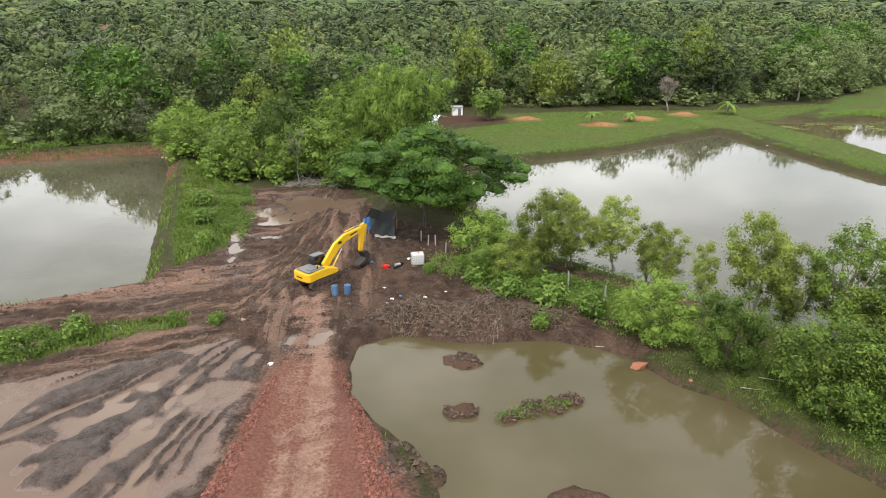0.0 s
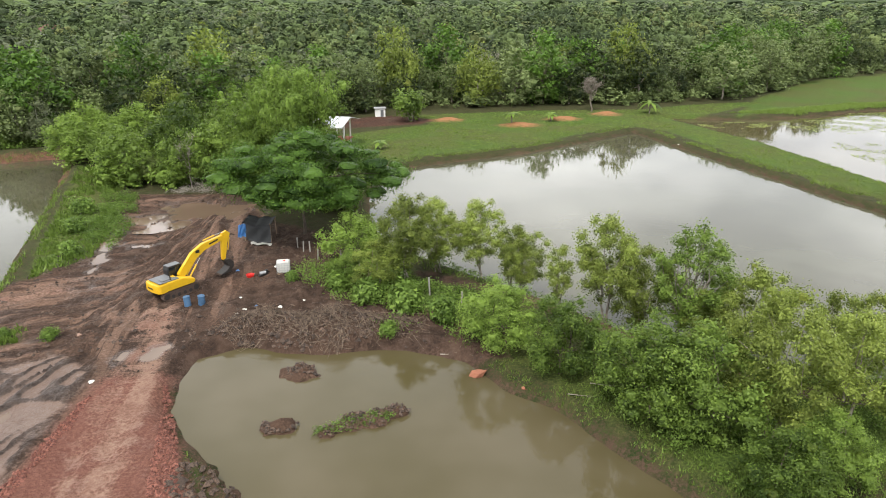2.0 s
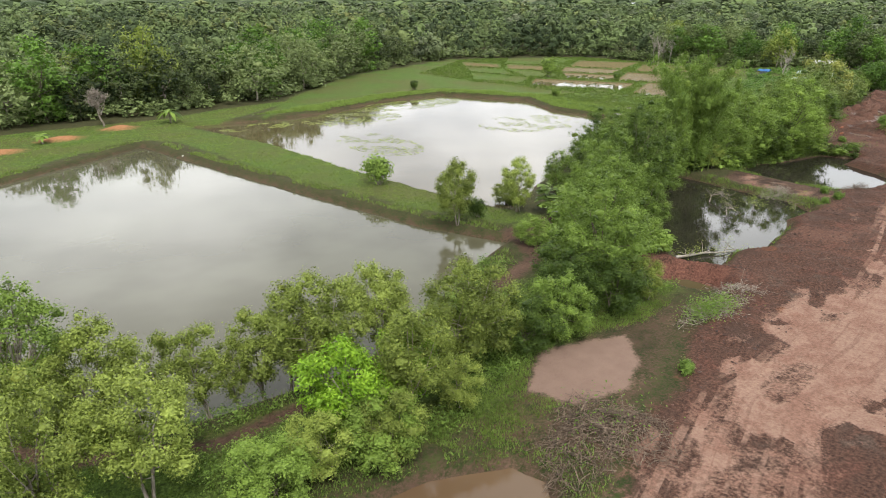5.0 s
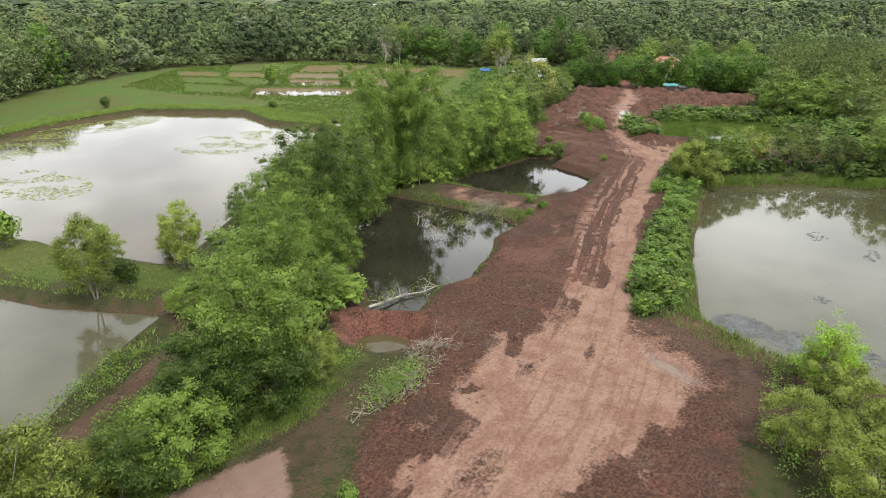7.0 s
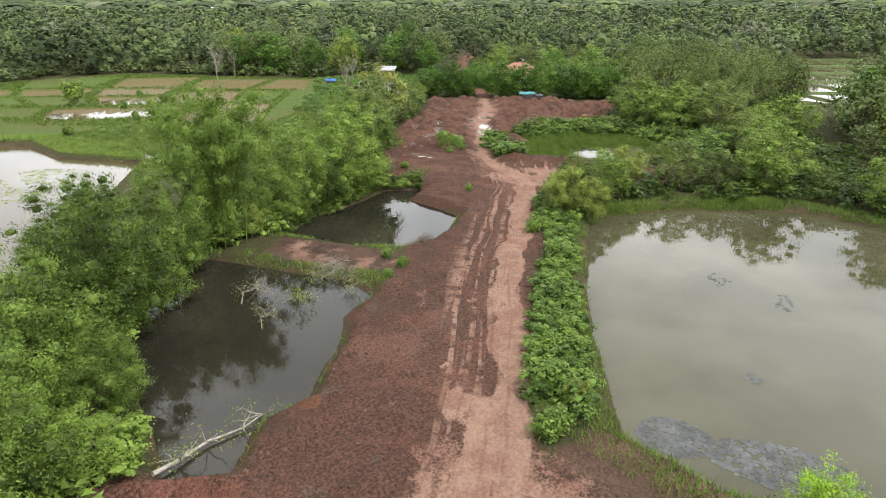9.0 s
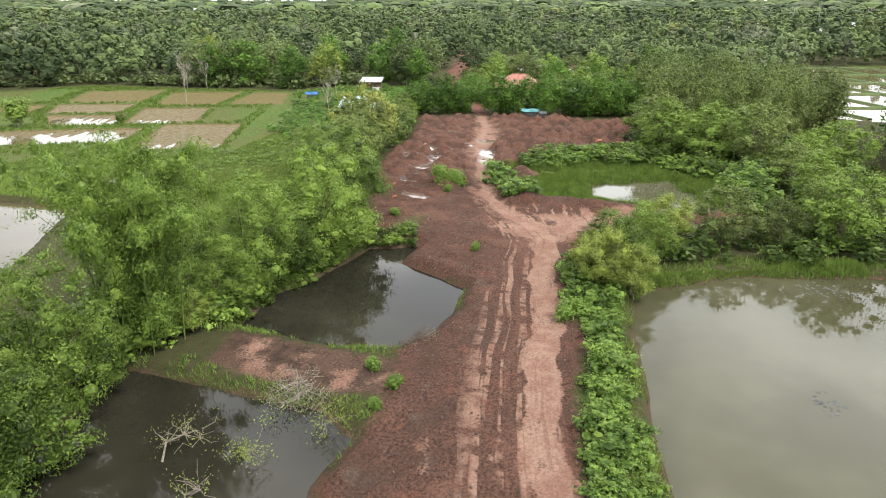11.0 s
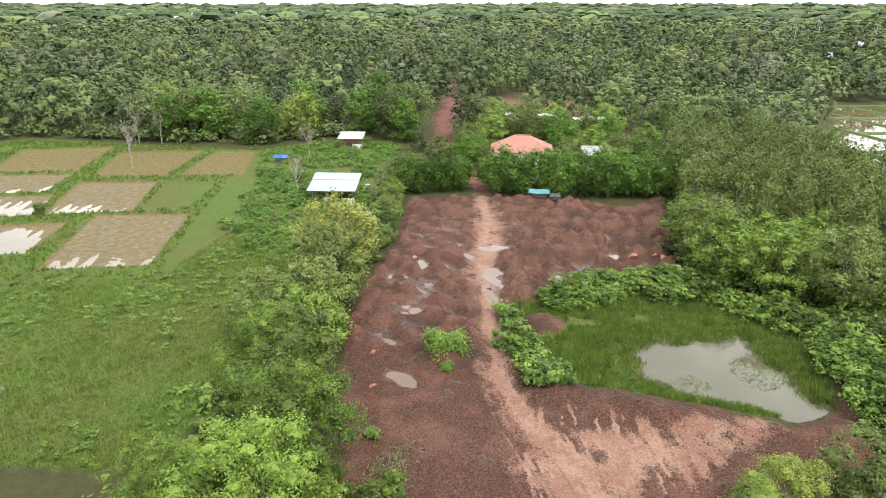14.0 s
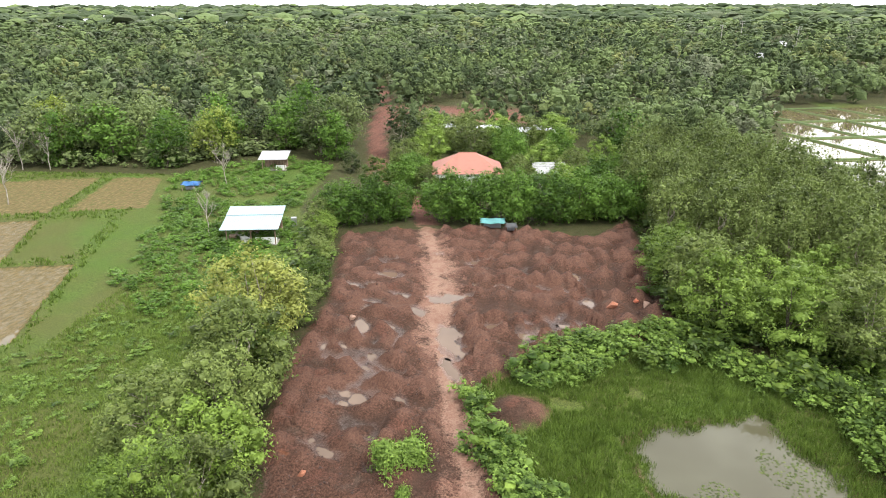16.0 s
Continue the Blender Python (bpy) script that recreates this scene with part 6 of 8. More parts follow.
def bank_turf(name, ponds, n, lo, hi, tall, leaf_mat, label, seed, width=0.05, avoid=()):
    """Rough growth in a strip along the rims of ponds."""
    rng = np.random.default_rng(seed)
    xs, ys = [], []
    for pond in ponds:
        px, py = np.array(pond + pond[:1], float).T
        seg = np.hypot(np.diff(px), np.diff(py))
        k = rng.choice(len(seg), int(n * 2.4 / len(ponds)), p=seg / seg.sum())
        t = rng.random(len(k))
        off = rng.uniform(-hi, hi, (2, len(k)))
        x, y = px[k] + (px[k + 1] - px[k]) * t + off[0], py[k] + (py[k + 1] - py[k]) * t + off[1]
        d = reach(x, y, pond)
        ok = (d > lo) & (d < hi) & (fbm(x, y, 2.4, 2, seed) > -0.2) & (y > -6)
        xs.append(x[ok])
        ys.append(y[ok])
    x, y = np.concatenate(xs), np.concatenate(ys)
    for q in avoid:
        ok = reach(x, y, q) > 0.1
        x, y = x[ok], y[ok]
    x, y = x[: n], y[: n]
    z = height(x, y)
    m = len(x)
    hh = tall * rng.uniform(0.4, 1.3, m)
    a = rng.uniform(0, 6.28, m)
    w = width * rng.uniform(0.6, 1.4, m)
    base = np.stack([x, y, z - 0.03], 1)
    side = np.stack([np.cos(a) * w, np.sin(a) * w, 0 * a], 1)
    tip = base + np.stack([rng.normal(size=m) * 0.45 * hh, rng.normal(size=m) * 0.45 * hh, hh], 1)
    v = np.stack([base - side, base + side, tip], 1).reshape(-1, 3)
    me = quick_mesh(name, v, np.arange(m * 3).reshape(m, 3), [leaf_mat])
    return tagged(new(name, me), label, "grass", kind="stuff")


bank_turf("grass", [POND_EAST], 26000, 0.15, 3.0, 0.4, LEAF_GRASS, "rank green grass hanging over the pond edge", 141, 0.028, [TRACK])
bank_turf("grass", [POND_DARK, POND_MID], 20000, 0.15, 2.0, 0.3, LEAF_GRASS, "rank green grass hanging over the dark ponds", 142, 0.025, [FILL, TRACK, BUND])
bank_turf("grass", [POND_BIG], 16000, 0.95, 2.6, 0.3, LEAF_REED, "rough grass along the fish pond", 143, 0.05, [PATH])
bank_turf("grass", [POND_WEST], 7000, 0.15, 1.3, 0.4, LEAF_GRASS, "thin fringe of grass along the pond rim", 144, 0.045)
bank_turf("grass", [POND_SILT, POND_DIG], 22000, 0.35, 2.6, 0.2, LEAF_GRASS, "short grass along the muddy water", 145, 0.03, [LATERITE, MUD_ALL, FILL])
thicket("weeds", [[(-100, 60), (-38, 89), (-34, 92), (-36, 95), (-60, 88), (-100, 76)]], 14000, 1.0, 0.24, LEAF_WEED, "green weeds on top of the red pond bank", 146, 3.0, -0.3)
turf("rice_seedlings", [PADDY_SOUTH], 16000, 0.6, LEAF_MEADOW, "young green rice standing in thin water", 147, 26.0, 0.0, width=0.14, keep_z=-9)
turf("grass", [[(40, 20), (46, 21.4), (50, 26.4), (56, 25), (60, 26), (57, 28), (44, 26), (38, 24)]], 14000, 0.2, LEAF_GRASS, "patchy grass on bare earth beside the fill", 148, 2.0, -0.1, avoid=[SILT_PATCH], width=0.02)


# ---- weed patches floating on the ponds ----
def float_weed(name, spots, n, z, leaf_mat, label, seed, size=0.14):
    rng = np.random.default_rng(seed)
    pts = []
    for sx, sy, rx, ry, share in spots:
        m = int(n * share)
        a, q = rng.uniform(0, 6.28, m), np.sqrt(rng.random(m))
        x, y = sx + np.cos(a) * q * rx, sy + np.sin(a) * q * ry
        ok = fbm(x, y, 2.2, 3, seed) > -0.1
        pts.append(np.stack([x[ok], y[ok], np.full(ok.sum(), z) + rng.uniform(0.004, 0.02, ok.sum())], 1))
    c = np.concatenate(pts)
    q = blades(c, rng.normal(size=c.shape) * 0.08 + np.array([0, 0, 1.0]), size, size, rng)
    me = quick_mesh(name, q.reshape(-1, 3), np.arange(len(c) * 3).reshape(-1, 3), [leaf_mat])
    return tagged(new(name, me), label, "water plants", kind="stuff")


float_weed("pond_weed", [(92, 112, 12, 5, 0.3), (76, 104, 9, 6, 0.22), (70, 84, 5, 9, 0.14), (98, 84, 9, 7, 0.2), (60, 106, 6, 3, 0.14)], 9000, WATER_Z, LEAF_PALE, "pale green weed floating on the pond", 131, 0.3)
float_weed("pond_weed", [(140.5, 20.0, 3.0, 2.2, 0.5), (136.5, 26.5, 1.6, 3.0, 0.5)], 700, -0.3, LEAF_OLIVE, "olive-green weed floating on the marsh water", 132, 0.2)


def bund_banks(plots, label, foot, top):
    """Low grassy banks between the flooded plots."""
    a, b = radians(29.6), radians(112.0)
    e, f = (math.cos(a), math.sin(a)), (math.cos(b), math.sin(b))
    vs, fs = [], []
    for way, side, step, gap in ((e, f, 7.0, 14.0), (f, e, 7.0, 21.0)):
        for j in range(-40, 41):
            for k in range(-60, 61):
                ox, oy = 138.5 + side[0] * gap * j + way[0] * step * k, 81.0 + side[1] * gap * j + way[1] * step * k
                mx, my = ox + way[0] * step / 2, oy + way[1] * step / 2
                if reach(np.array([mx]), np.array([my]), plots)[0] > -0.5:
                    continue
                n = (-way[1], way[0])
                at = len(vs)
                for q in (0, 1):
                    for off, z in ((-0.8, foot), (-0.3, top), (0.3, top), (0.8, foot)):
                        vs.append((ox + way[0] * step * q + n[0] * off, oy + way[1] * step * q + n[1] * off, z))
                fs += [(at + m, at + m + 1, at + m + 5, at + m + 4) for m in range(3)]
    me = quick_mesh("paddy_banks", vs, fs, [BUND_GRASS])
    return tagged(new("paddy_banks", me), label, "bank", kind="structure")


BUND_GRASS = plain("bund_grass", (0.06, 0.095, 0.022), 0.9, 0.0, 0.8, 1.2)
bund_banks(PADDY_SOUTH, "low grassy banks between flooded rice plots", -0.5, 0.12)
turf("grass", [PADDY], 36000, 0.5, LEAF_GRASS, "shaggy green grass on the banks between rice plots", 149, 3.0, -0.7, avoid=[q for _, q in PLOTS], width=0.07)


# ---- things ----
def finish(name, bm, material, parent, label="", bevel=0.0, smooth_shade=False):
    """Links a bmesh as one mesh under a thing or a part."""
    if bevel:
        bmesh.ops.bevel(bm, geom=[e for e in bm.edges if e.calc_face_angle(0) > 0.5], offset=bevel, segments=2, affect="EDGES", clamp_overlap=True)
    me = bpy.data.meshes.new(name)
    bm.to_mesh(me)
    bm.free()
    me.materials.append(material)
    if smooth_shade:
        for f in me.polygons:
            f.use_smooth = True
    ob = new(name, me)
    ob.parent = parent
    return tagged(ob, label)


def add_box(bm, at, size, turn=None):
    m = Matrix.Translation(at) @ (turn.to_4x4() if turn else Matrix()) @ Matrix.Diagonal((*size, 1))
    return bmesh.ops.create_cube(bm, size=1, matrix=m)


def add_prism(bm, outline, y0, y1):
    """A side outline (x, z) drawn out across y."""
    a = [bm.verts.new((x, y0, z)) for x, z in outline]
    b = [bm.verts.new((x, y1, z)) for x, z in outline]
    n = len(outline)
    bm.faces.new(a)
    bm.faces.new(b[::-1])
    for k in range(n):
        bm.faces.new((a[k], b[k], b[(k + 1) % n], a[(k + 1) % n])[::-1])
    bmesh.ops.recalc_face_normals(bm, faces=bm.faces)


def add_rod(bm, a, b, r, sides=10, r2=None):
    a, b = Vector(a), Vector(b)
    turn = (b - a).to_track_quat("Z", "Y").to_matrix().to_4x4()
    bmesh.ops.create_cone(bm, cap_ends=True, segments=sides, radius1=r, radius2=r if r2 is None else r2, depth=(b - a).length, matrix=Matrix.Translation((a + b) / 2) @ turn)


def land(x, y):
    return float(height(np.array([float(x)]), np.array([float(y)]))[0])


YELLOW = plain("yellow_paint", (0.6, 0.36, 0.012), 0.4, 0.0, 0.2, 2.0)
DARK_STEEL = plain("dark_steel", (0.035, 0.03, 0.027), 0.6, 0.3, 0.4, 4.0, 0.2)
MUDDY_STEEL = plain("muddy_steel", (0.085, 0.055, 0.04), 0.85, 0.0, 0.6, 5.0, 0.4)
GREY_PANEL = plain("grey_panel", (0.12, 0.125, 0.13), 0.5, 0.0, 0.25)
CHROME = plain("polished_rod", (0.5, 0.5, 0.5), 0.2, 1.0, 0.1)
BLACK = plain("black_trim", (0.012, 0.012, 0.013), 0.45)
BLUE_PLASTIC = plain("blue_plastic", (0.05, 0.115, 0.21), 0.5, 0.0, 0.5)
WHITE_PLASTIC = plain("white_plastic", (0.6, 0.6, 0.56), 0.45, 0.0, 0.2)
RED_PLASTIC = plain("red_plastic", (0.55, 0.025, 0.02), 0.4, 0.0, 0.2)
GALVANISED = plain("galvanised_steel", (0.42, 0.43, 0.44), 0.45, 0.8, 0.3)
WHITE_PAINT = plain("white_paint", (0.7, 0.7, 0.68), 0.6, 0.0, 0.2)
CONCRETE = plain("concrete", (0.27, 0.255, 0.23), 0.9, 0.0, 0.4, 2.0, 0.3)
TERRACOTTA = plain("terracotta", (0.3, 0.075, 0.04), 0.75, 0.0, 0.35, 2.0)
ROOF_WHITE = plain("white_sheet_roof", (0.45, 0.47, 0.49), 0.45, 0.0, 0.25, 0.8)
ROOF_BLUE = plain("pale_blue_sheet_roof", (0.24, 0.33, 0.36), 0.4, 0.0, 0.3, 0.8)
ROOF_RED = plain("red_tile_roof", (0.27, 0.11, 0.08), 0.7, 0.0, 0.3, 0.8)
ROOF_GREY = plain("grey_sheet_roof", (0.3, 0.3, 0.31), 0.5, 0.0, 0.4, 0.8)
TARP_DARK = plain("dark_grey_tarpaulin", (0.05, 0.053, 0.056), 0.6, 0.0, 0.4)
TARP_BLUE = plain("blue_tarpaulin", (0.06, 0.2, 0.46), 0.5, 0.0, 0.3)
TARP_TURQ = plain("turquoise_tarpaulin", (0.16, 0.42, 0.42), 0.5, 0.0, 0.3)
TIMBER = bark("weathered_timber", (0.13, 0.085, 0.055), (0.28, 0.2, 0.14))
LATERITE_ROCK = plain("laterite_rock", (0.3, 0.085, 0.042), 0.9, 0.0, 0.6, 3.0, 0.6)
ORANGE_ROCK = plain("orange_rock", (0.26, 0.1, 0.055), 0.9, 0.0, 0.5, 3.0, 0.5)
GREY_ROCK = plain("pale_rock", (0.24, 0.15, 0.11), 0.9, 0.0, 0.5, 3.0, 0.5)


def tinted_glass():
    m = Nodes("tinted_glass")
    return m.surface((0.012, 0.016, 0.018), 0.05, IOR=1.5)


GLASS = tinted_glass()


def excavator(m):
    """A crawler excavator: x ahead, the arm folded down to the bucket."""
    root = new("excavator")
    for side in (-1, 1):
        y = side * 1.1
        bm = bmesh.new()
        outline = [(1.75 + 0.42 * math.cos(a), 0.47 + 0.42 * math.sin(a)) for a in np.linspace(-1.57, 1.57, 9)] + [(-1.75 - 0.42 * math.cos(a), 0.47 - 0.42 * math.sin(a)) for a in np.linspace(-1.57, 1.57, 9)]
        add_prism(bm, outline, y - 0.2, y + 0.2)
        track = finish("track", bm, MUDDY_STEEL, root, "mud-caked steel crawler track")
        path = []
        for k in range(46):
            s = k / 46 * (7.0 + 2 * math.pi * 0.45)
            if s < 3.5:
                path.append((-1.75 + s, 0.94, 0))
            elif s < 3.5 + math.pi * 0.45:
                a = (s - 3.5) / 0.45
                path.append((1.75 + 0.47 * math.sin(a), 0.47 + 0.47 * math.cos(a), math.degrees(a)))
            elif s < 7.0 + math.pi * 0.45:
                path.append((1.75 - (s - 3.5 - math.pi * 0.45), 0.0, 180))
            else:
                a = (s - 7.0 - math.pi * 0.45) / 0.45
                path.append((-1.75 - 0.47 * math.sin(a), 0.47 - 0.47 * math.cos(a), 180 + math.degrees(a)))
        shoe = None
        for px, pz, turn in path:
            if shoe is None:
                bm = bmesh.new()
                add_box(bm, (0, 0, 0), (0.16, 0.6, 0.05))
                add_box(bm, (0.05, 0, 0.035), (0.03, 0.6, 0.05))
                shoe = finish("track_shoe", bm, MUDDY_STEEL, track)
                ob = shoe
            else:
                ob = new("track_shoe", shoe.data)
                ob.parent = track
            ob.matrix_basis = pose(px, y, pz + 0.01, 0, turn, 0)
        for px in (-1.75, -1.05, -0.35, 0.35, 1.05, 1.75):
            bm = bmesh.new()
            add_rod(bm, (px, y + side * 0.16, 0.45 if abs(px) > 1.5 else 0.3), (px, y + side * 0.24, 0.45 if abs(px) > 1.5 else 0.3), 0.32 if abs(px) > 1.5 else 0.2, 16)
            finish("track_wheel", bm, DARK_STEEL, track)
    bm = bmesh.new()
    add_box(bm, (0, 0, 0.62), (2.2, 1.9, 0.4))
    add_rod(bm, (0, 0, 0.8), (0, 0, 1.05), 0.75, 24)
    finish("undercarriage", bm, DARK_STEEL, root, bevel=0.03)
    bm = bmesh.new()
    add_prism(bm, [(-1.6, 1.05), (1.55, 1.05), (1.75, 1.2), (1.75, 1.5), (1.3, 1.62), (0.3, 1.95), (-1.6, 1.95)], -1.38, -0.25)
    add_prism(bm, [(-1.6, 1.05), (0.2, 1.05), (0.2, 1.95), (-1.6, 1.95)], -0.25, 1.38)
    add_box(bm, (0.95, 0.62, 1.14), (1.6, 1.5, 0.2))
    finish("body", bm, YELLOW, root, "yellow painted upper body", 0.05)
    bm = bmesh.new()
    arc = [(-1.55, -1.38), (-1.55, 1.38), (-2.35, 1.38), (-2.65, 1.1), (-2.75, 0.4), (-2.75, -0.4), (-2.65, -1.1), (-2.35, -1.38)]
    low = [bm.verts.new((x, y, 0.98)) for x, y in arc]
    top = [bm.verts.new((x, y, 1.9)) for x, y in arc]
    bm.faces.new(low)
    bm.faces.new(top[::-1])
    for k in range(8):
        bm.faces.new((low[k], low[(k + 1) % 8], top[(k + 1) % 8], top[k]))
    bmesh.ops.recalc_face_normals(bm, faces=bm.faces)
    finish("counterweight", bm, YELLOW, root, "rounded yellow counterweight", 0.06)
    bm = bmesh.new()
    add_box(bm, (-2.765, 0.0, 1.45), (0.012, 1.0, 0.16))
    finish("marking", bm, BLACK, root, "dark lettering band")
    for at, size in (((-1.35, 0.0, 2.02), (1.9, 2.2, 0.1)), ((-0.25, -0.75, 2.0), (0.6, 0.7, 0.08)), ((-1.3, -0.45, 2.1), (1.1, 0.75, 0.1))):
        bm = bmesh.new()
        add_box(bm, at, size)
        finish("engine_cover", bm, GREY_PANEL, root, "dark grey engine cover", 0.025)
    bm = bmesh.new()
    add_rod(bm, (-0.9, -0.9, 2.05), (-0.9, -0.9, 2.5), 0.07)
    finish("exhaust", bm, DARK_STEEL, root)
    bm = bmesh.new()
    add_prism(bm, [(-0.35, 1.2), (1.45, 1.2), (1.55, 1.9), (1.25, 2.95), (-0.25, 2.98), (-0.35, 2.6)], 0.36, 1.36)
    cab = finish("cab", bm, BLACK, root, "black operator cab", 0.05)
    bm = bmesh.new()
    add_box(bm, (0.5, 0.86, 3.0), (1.5, 0.96, 0.06))
    finish("cab_roof", bm, GREY_PANEL, cab, "grey cab roof", 0.02)
    for outline in ([(0.65, 1.65), (1.4, 1.65), (1.45, 1.95), (1.2, 2.82), (0.65, 2.82)], [(-0.22, 1.85), (0.55, 1.85), (0.55, 2.82), (-0.18, 2.84)]):
        for y0, y1 in ((1.355, 1.372), (0.348, 0.365)):
            bm = bmesh.new()
            add_prism(bm, outline, y0, y1)
            finish("window", bm, GLASS, cab)
    bm = bmesh.new()
    add_prism(bm, [(1.5, 1.75), (1.575, 1.9), (1.3, 2.88), (1.26, 2.86)], 0.46, 1.26)
    finish("windscreen", bm, GLASS, cab)
    # boom, arm and bucket lie in the plane y = -0.05
    lower = [(0.58, 1.75), (1.25, 1.62), (2.97, 3.2), (4.1, 3.85), (6.88, 4.45), (7.18, 4.75), (6.8, 4.95), (3.88, 4.65), (2.38, 3.95), (0.5, 2.05)]
    bm = bmesh.new()
    add_prism(bm, lower, -0.27, 0.17)
    boom = finish("boom", bm, YELLOW, root, "bent yellow boom", 0.03)
    bm = bmesh.new()
    add_box(bm, (3.12, -0.275, 3.95), (0.5, 0.012, 0.34))
    finish("marking", bm, BLACK, boom, "dark lettering patch")
    bm = bmesh.new()
    add_box(bm, (5.3, -0.275, 4.5), (1.2, 0.012, 0.16), Matrix.Rotation(radians(-11), 3, "Y"))
    finish("marking", bm, BLACK, boom, "dark lettering patch")
    for y in (-0.38, 0.28):
        bm = bmesh.new()
        add_rod(bm, (1.78, y, 1.45), (2.75, y, 2.6), 0.085)
        ram = finish("boom_cylinder", bm, YELLOW, root, smooth_shade=False)
        bm = bmesh.new()
        add_rod(bm, (2.75, y, 2.6), (3.28, y, 3.2), 0.05)
        finish("piston_rod", bm, CHROME, ram)
    bm = bmesh.new()
    add_prism(bm, [(6.5, 5.15), (7.18, 5.3), (7.62, 4.9), (7.18, 4.0), (6.68, 2.0), (6.29, 1.85), (6.2, 2.1), (6.38, 4.3)], -0.22, 0.12)
    arm = finish("arm", bm, YELLOW, root, "straight yellow dipper arm", 0.03)
    bm = bmesh.new()
    add_rod(bm, (4.1, -0.05, 4.95), (5.6, -0.05, 5.15), 0.08)
    ram = finish("arm_cylinder", bm, YELLOW, root)
    bm = bmesh.new()
    add_rod(bm, (5.6, -0.05, 5.15), (6.88, -0.05, 5.2), 0.045)
    finish("piston_rod", bm, CHROME, ram)
    bm = bmesh.new()
    add_rod(bm, (7.55, -0.05, 4.4), (7.18, -0.05, 2.9), 0.065)
    ram = finish("bucket_cylinder", bm, YELLOW, arm)
    bm = bmesh.new()
    add_prism(bm, [(6.27, 1.95), (6.88, 2.0), (7.4, 1.5), (7.43, 0.95), (6.88, 0.45), (5.98, 0.3), (5.6, 0.42), (6.35, 0.62), (6.83, 1.0), (6.65, 1.45)], -0.6, 0.5)
    bucket = finish("bucket", bm, DARK_STEEL, root, "dark muddy digging bucket", 0.015)
    for k in range(5):
        bm = bmesh.new()
        add_box(bm, (5.48, -0.54 + k * 0.245, 0.38), (0.3, 0.09, 0.06))
        finish("tooth", bm, MUDDY_STEEL, bucket)
    root.matrix_basis = m @ Matrix.Scale(0.8 / PLAN, 4)
    return tagged(root, "yellow crawler excavator with black cab parked on churned mud", "excavator")


excavator(pose(-8.7, 42.9, land(-8.7, 42.9) + 0.02, 0, 0, 50))


def drum(x, y, lean=0):
    root = new("oil_drum")
    bm = bmesh.new()
    rings = [(0.0, 0.27), (0.02, 0.29), (0.28, 0.288), (0.3, 0.302), (0.32, 0.288), (0.57, 0.288), (0.59, 0.302), (0.61, 0.288), (0.86, 0.29), (0.88, 0.295), (0.88, 0.27), (0.86, 0.265)]
    loops = [[bm.verts.new((r * math.cos(a), r * math.sin(a), z)) for a in np.arange(20) * math.pi / 10] for z, r in rings]
    for a, b in zip(loops, loops[1:]):
        for k in range(20):
            bm.faces.new((a[k], a[(k + 1) % 20], b[(k + 1) % 20], b[k]))
    bm.faces.new(loops[0][::-1])
    finish("barrel", bm, BLUE_PLASTIC, root)
    bm = bmesh.new()
    add_rod(bm, (0, 0, 0.845), (0, 0, 0.865), 0.262, 20)
    lid = finish("lid", bm, BLUE_PLASTIC, root)
    bm = bmesh.new()
    add_rod(bm, (0.15, 0.08, 0.865), (0.15, 0.08, 0.89), 0.03)
    finish("bung", bm, BLACK, lid)
    root.matrix_basis = pose(x, y, land(x, y) - 0.02, lean, lean * 0.6, 20) @ Matrix.Scale(1 / PLAN, 4)
    return tagged(root, "scuffed blue drum standing on muddy ground", "drum", "drums by the excavator")


drum(-7.3, 40.95, -5)
drum(-6.55, 41.4, 3)


def ibc_tank(x, y, turn):
    root = new("water_tank")
    bm = bmesh.new()
    add_box(bm, (0, 0, 0.66), (1.1, 0.92, 0.96))
    tank = finish("tank", bm, WHITE_PLASTIC, root, "cloudy white plastic tank", 0.07)
    bm = bmesh.new()
    add_rod(bm, (0.1, 0, 1.13), (0.1, 0, 1.18), 0.12, 14)
    finish("lid", bm, RED_PLASTIC, tank, "red screw lid")
    for z in (0.2, 0.42, 0.64, 0.86, 1.08):
        bm = bmesh.new()
        for a, b in (((-0.58, -0.49), (0.58, -0.49)), ((0.58, -0.49), (0.58, 0.49)), ((0.58, 0.49), (-0.58, 0.49)), ((-0.58, 0.49), (-0.58, -0.49))):
            add_rod(bm, (*a, z), (*b, z), 0.012, 6)
        finish("cage_hoop", bm, GALVANISED, root)
    for px, py in [(-0.58 + 0.232 * k, s * 0.49) for k in range(6) for s in (-1, 1)] + [(s * 0.58, -0.25 + 0.25 * k) for k in range(3) for s in (-1, 1)]:
        bm = bmesh.new()
        add_rod(bm, (px, py, 0.12), (px, py, 1.12), 0.012, 6)
        finish("cage_bar", bm, GALVANISED, root)
    bm = bmesh.new()
    for k in (-0.45, 0, 0.45):
        add_box(bm, (0, k, 0.05), (1.16, 0.12, 0.1))
    for k in (-0.5, -0.25, 0, 0.25, 0.5):
        add_box(bm, (k, 0, 0.12), (0.12, 1.0, 0.03))
    finish("pallet", bm, TIMBER, root)
    root.matrix_basis = pose(x, y, land(x, y) - 0.02, 0, 0, turn) @ Matrix.Scale(1.05 / PLAN, 4)
    return tagged(root, "white caged water tank on a pallet beside the mud", "tank")


ibc_tank(-1.9, 45.9, 8)


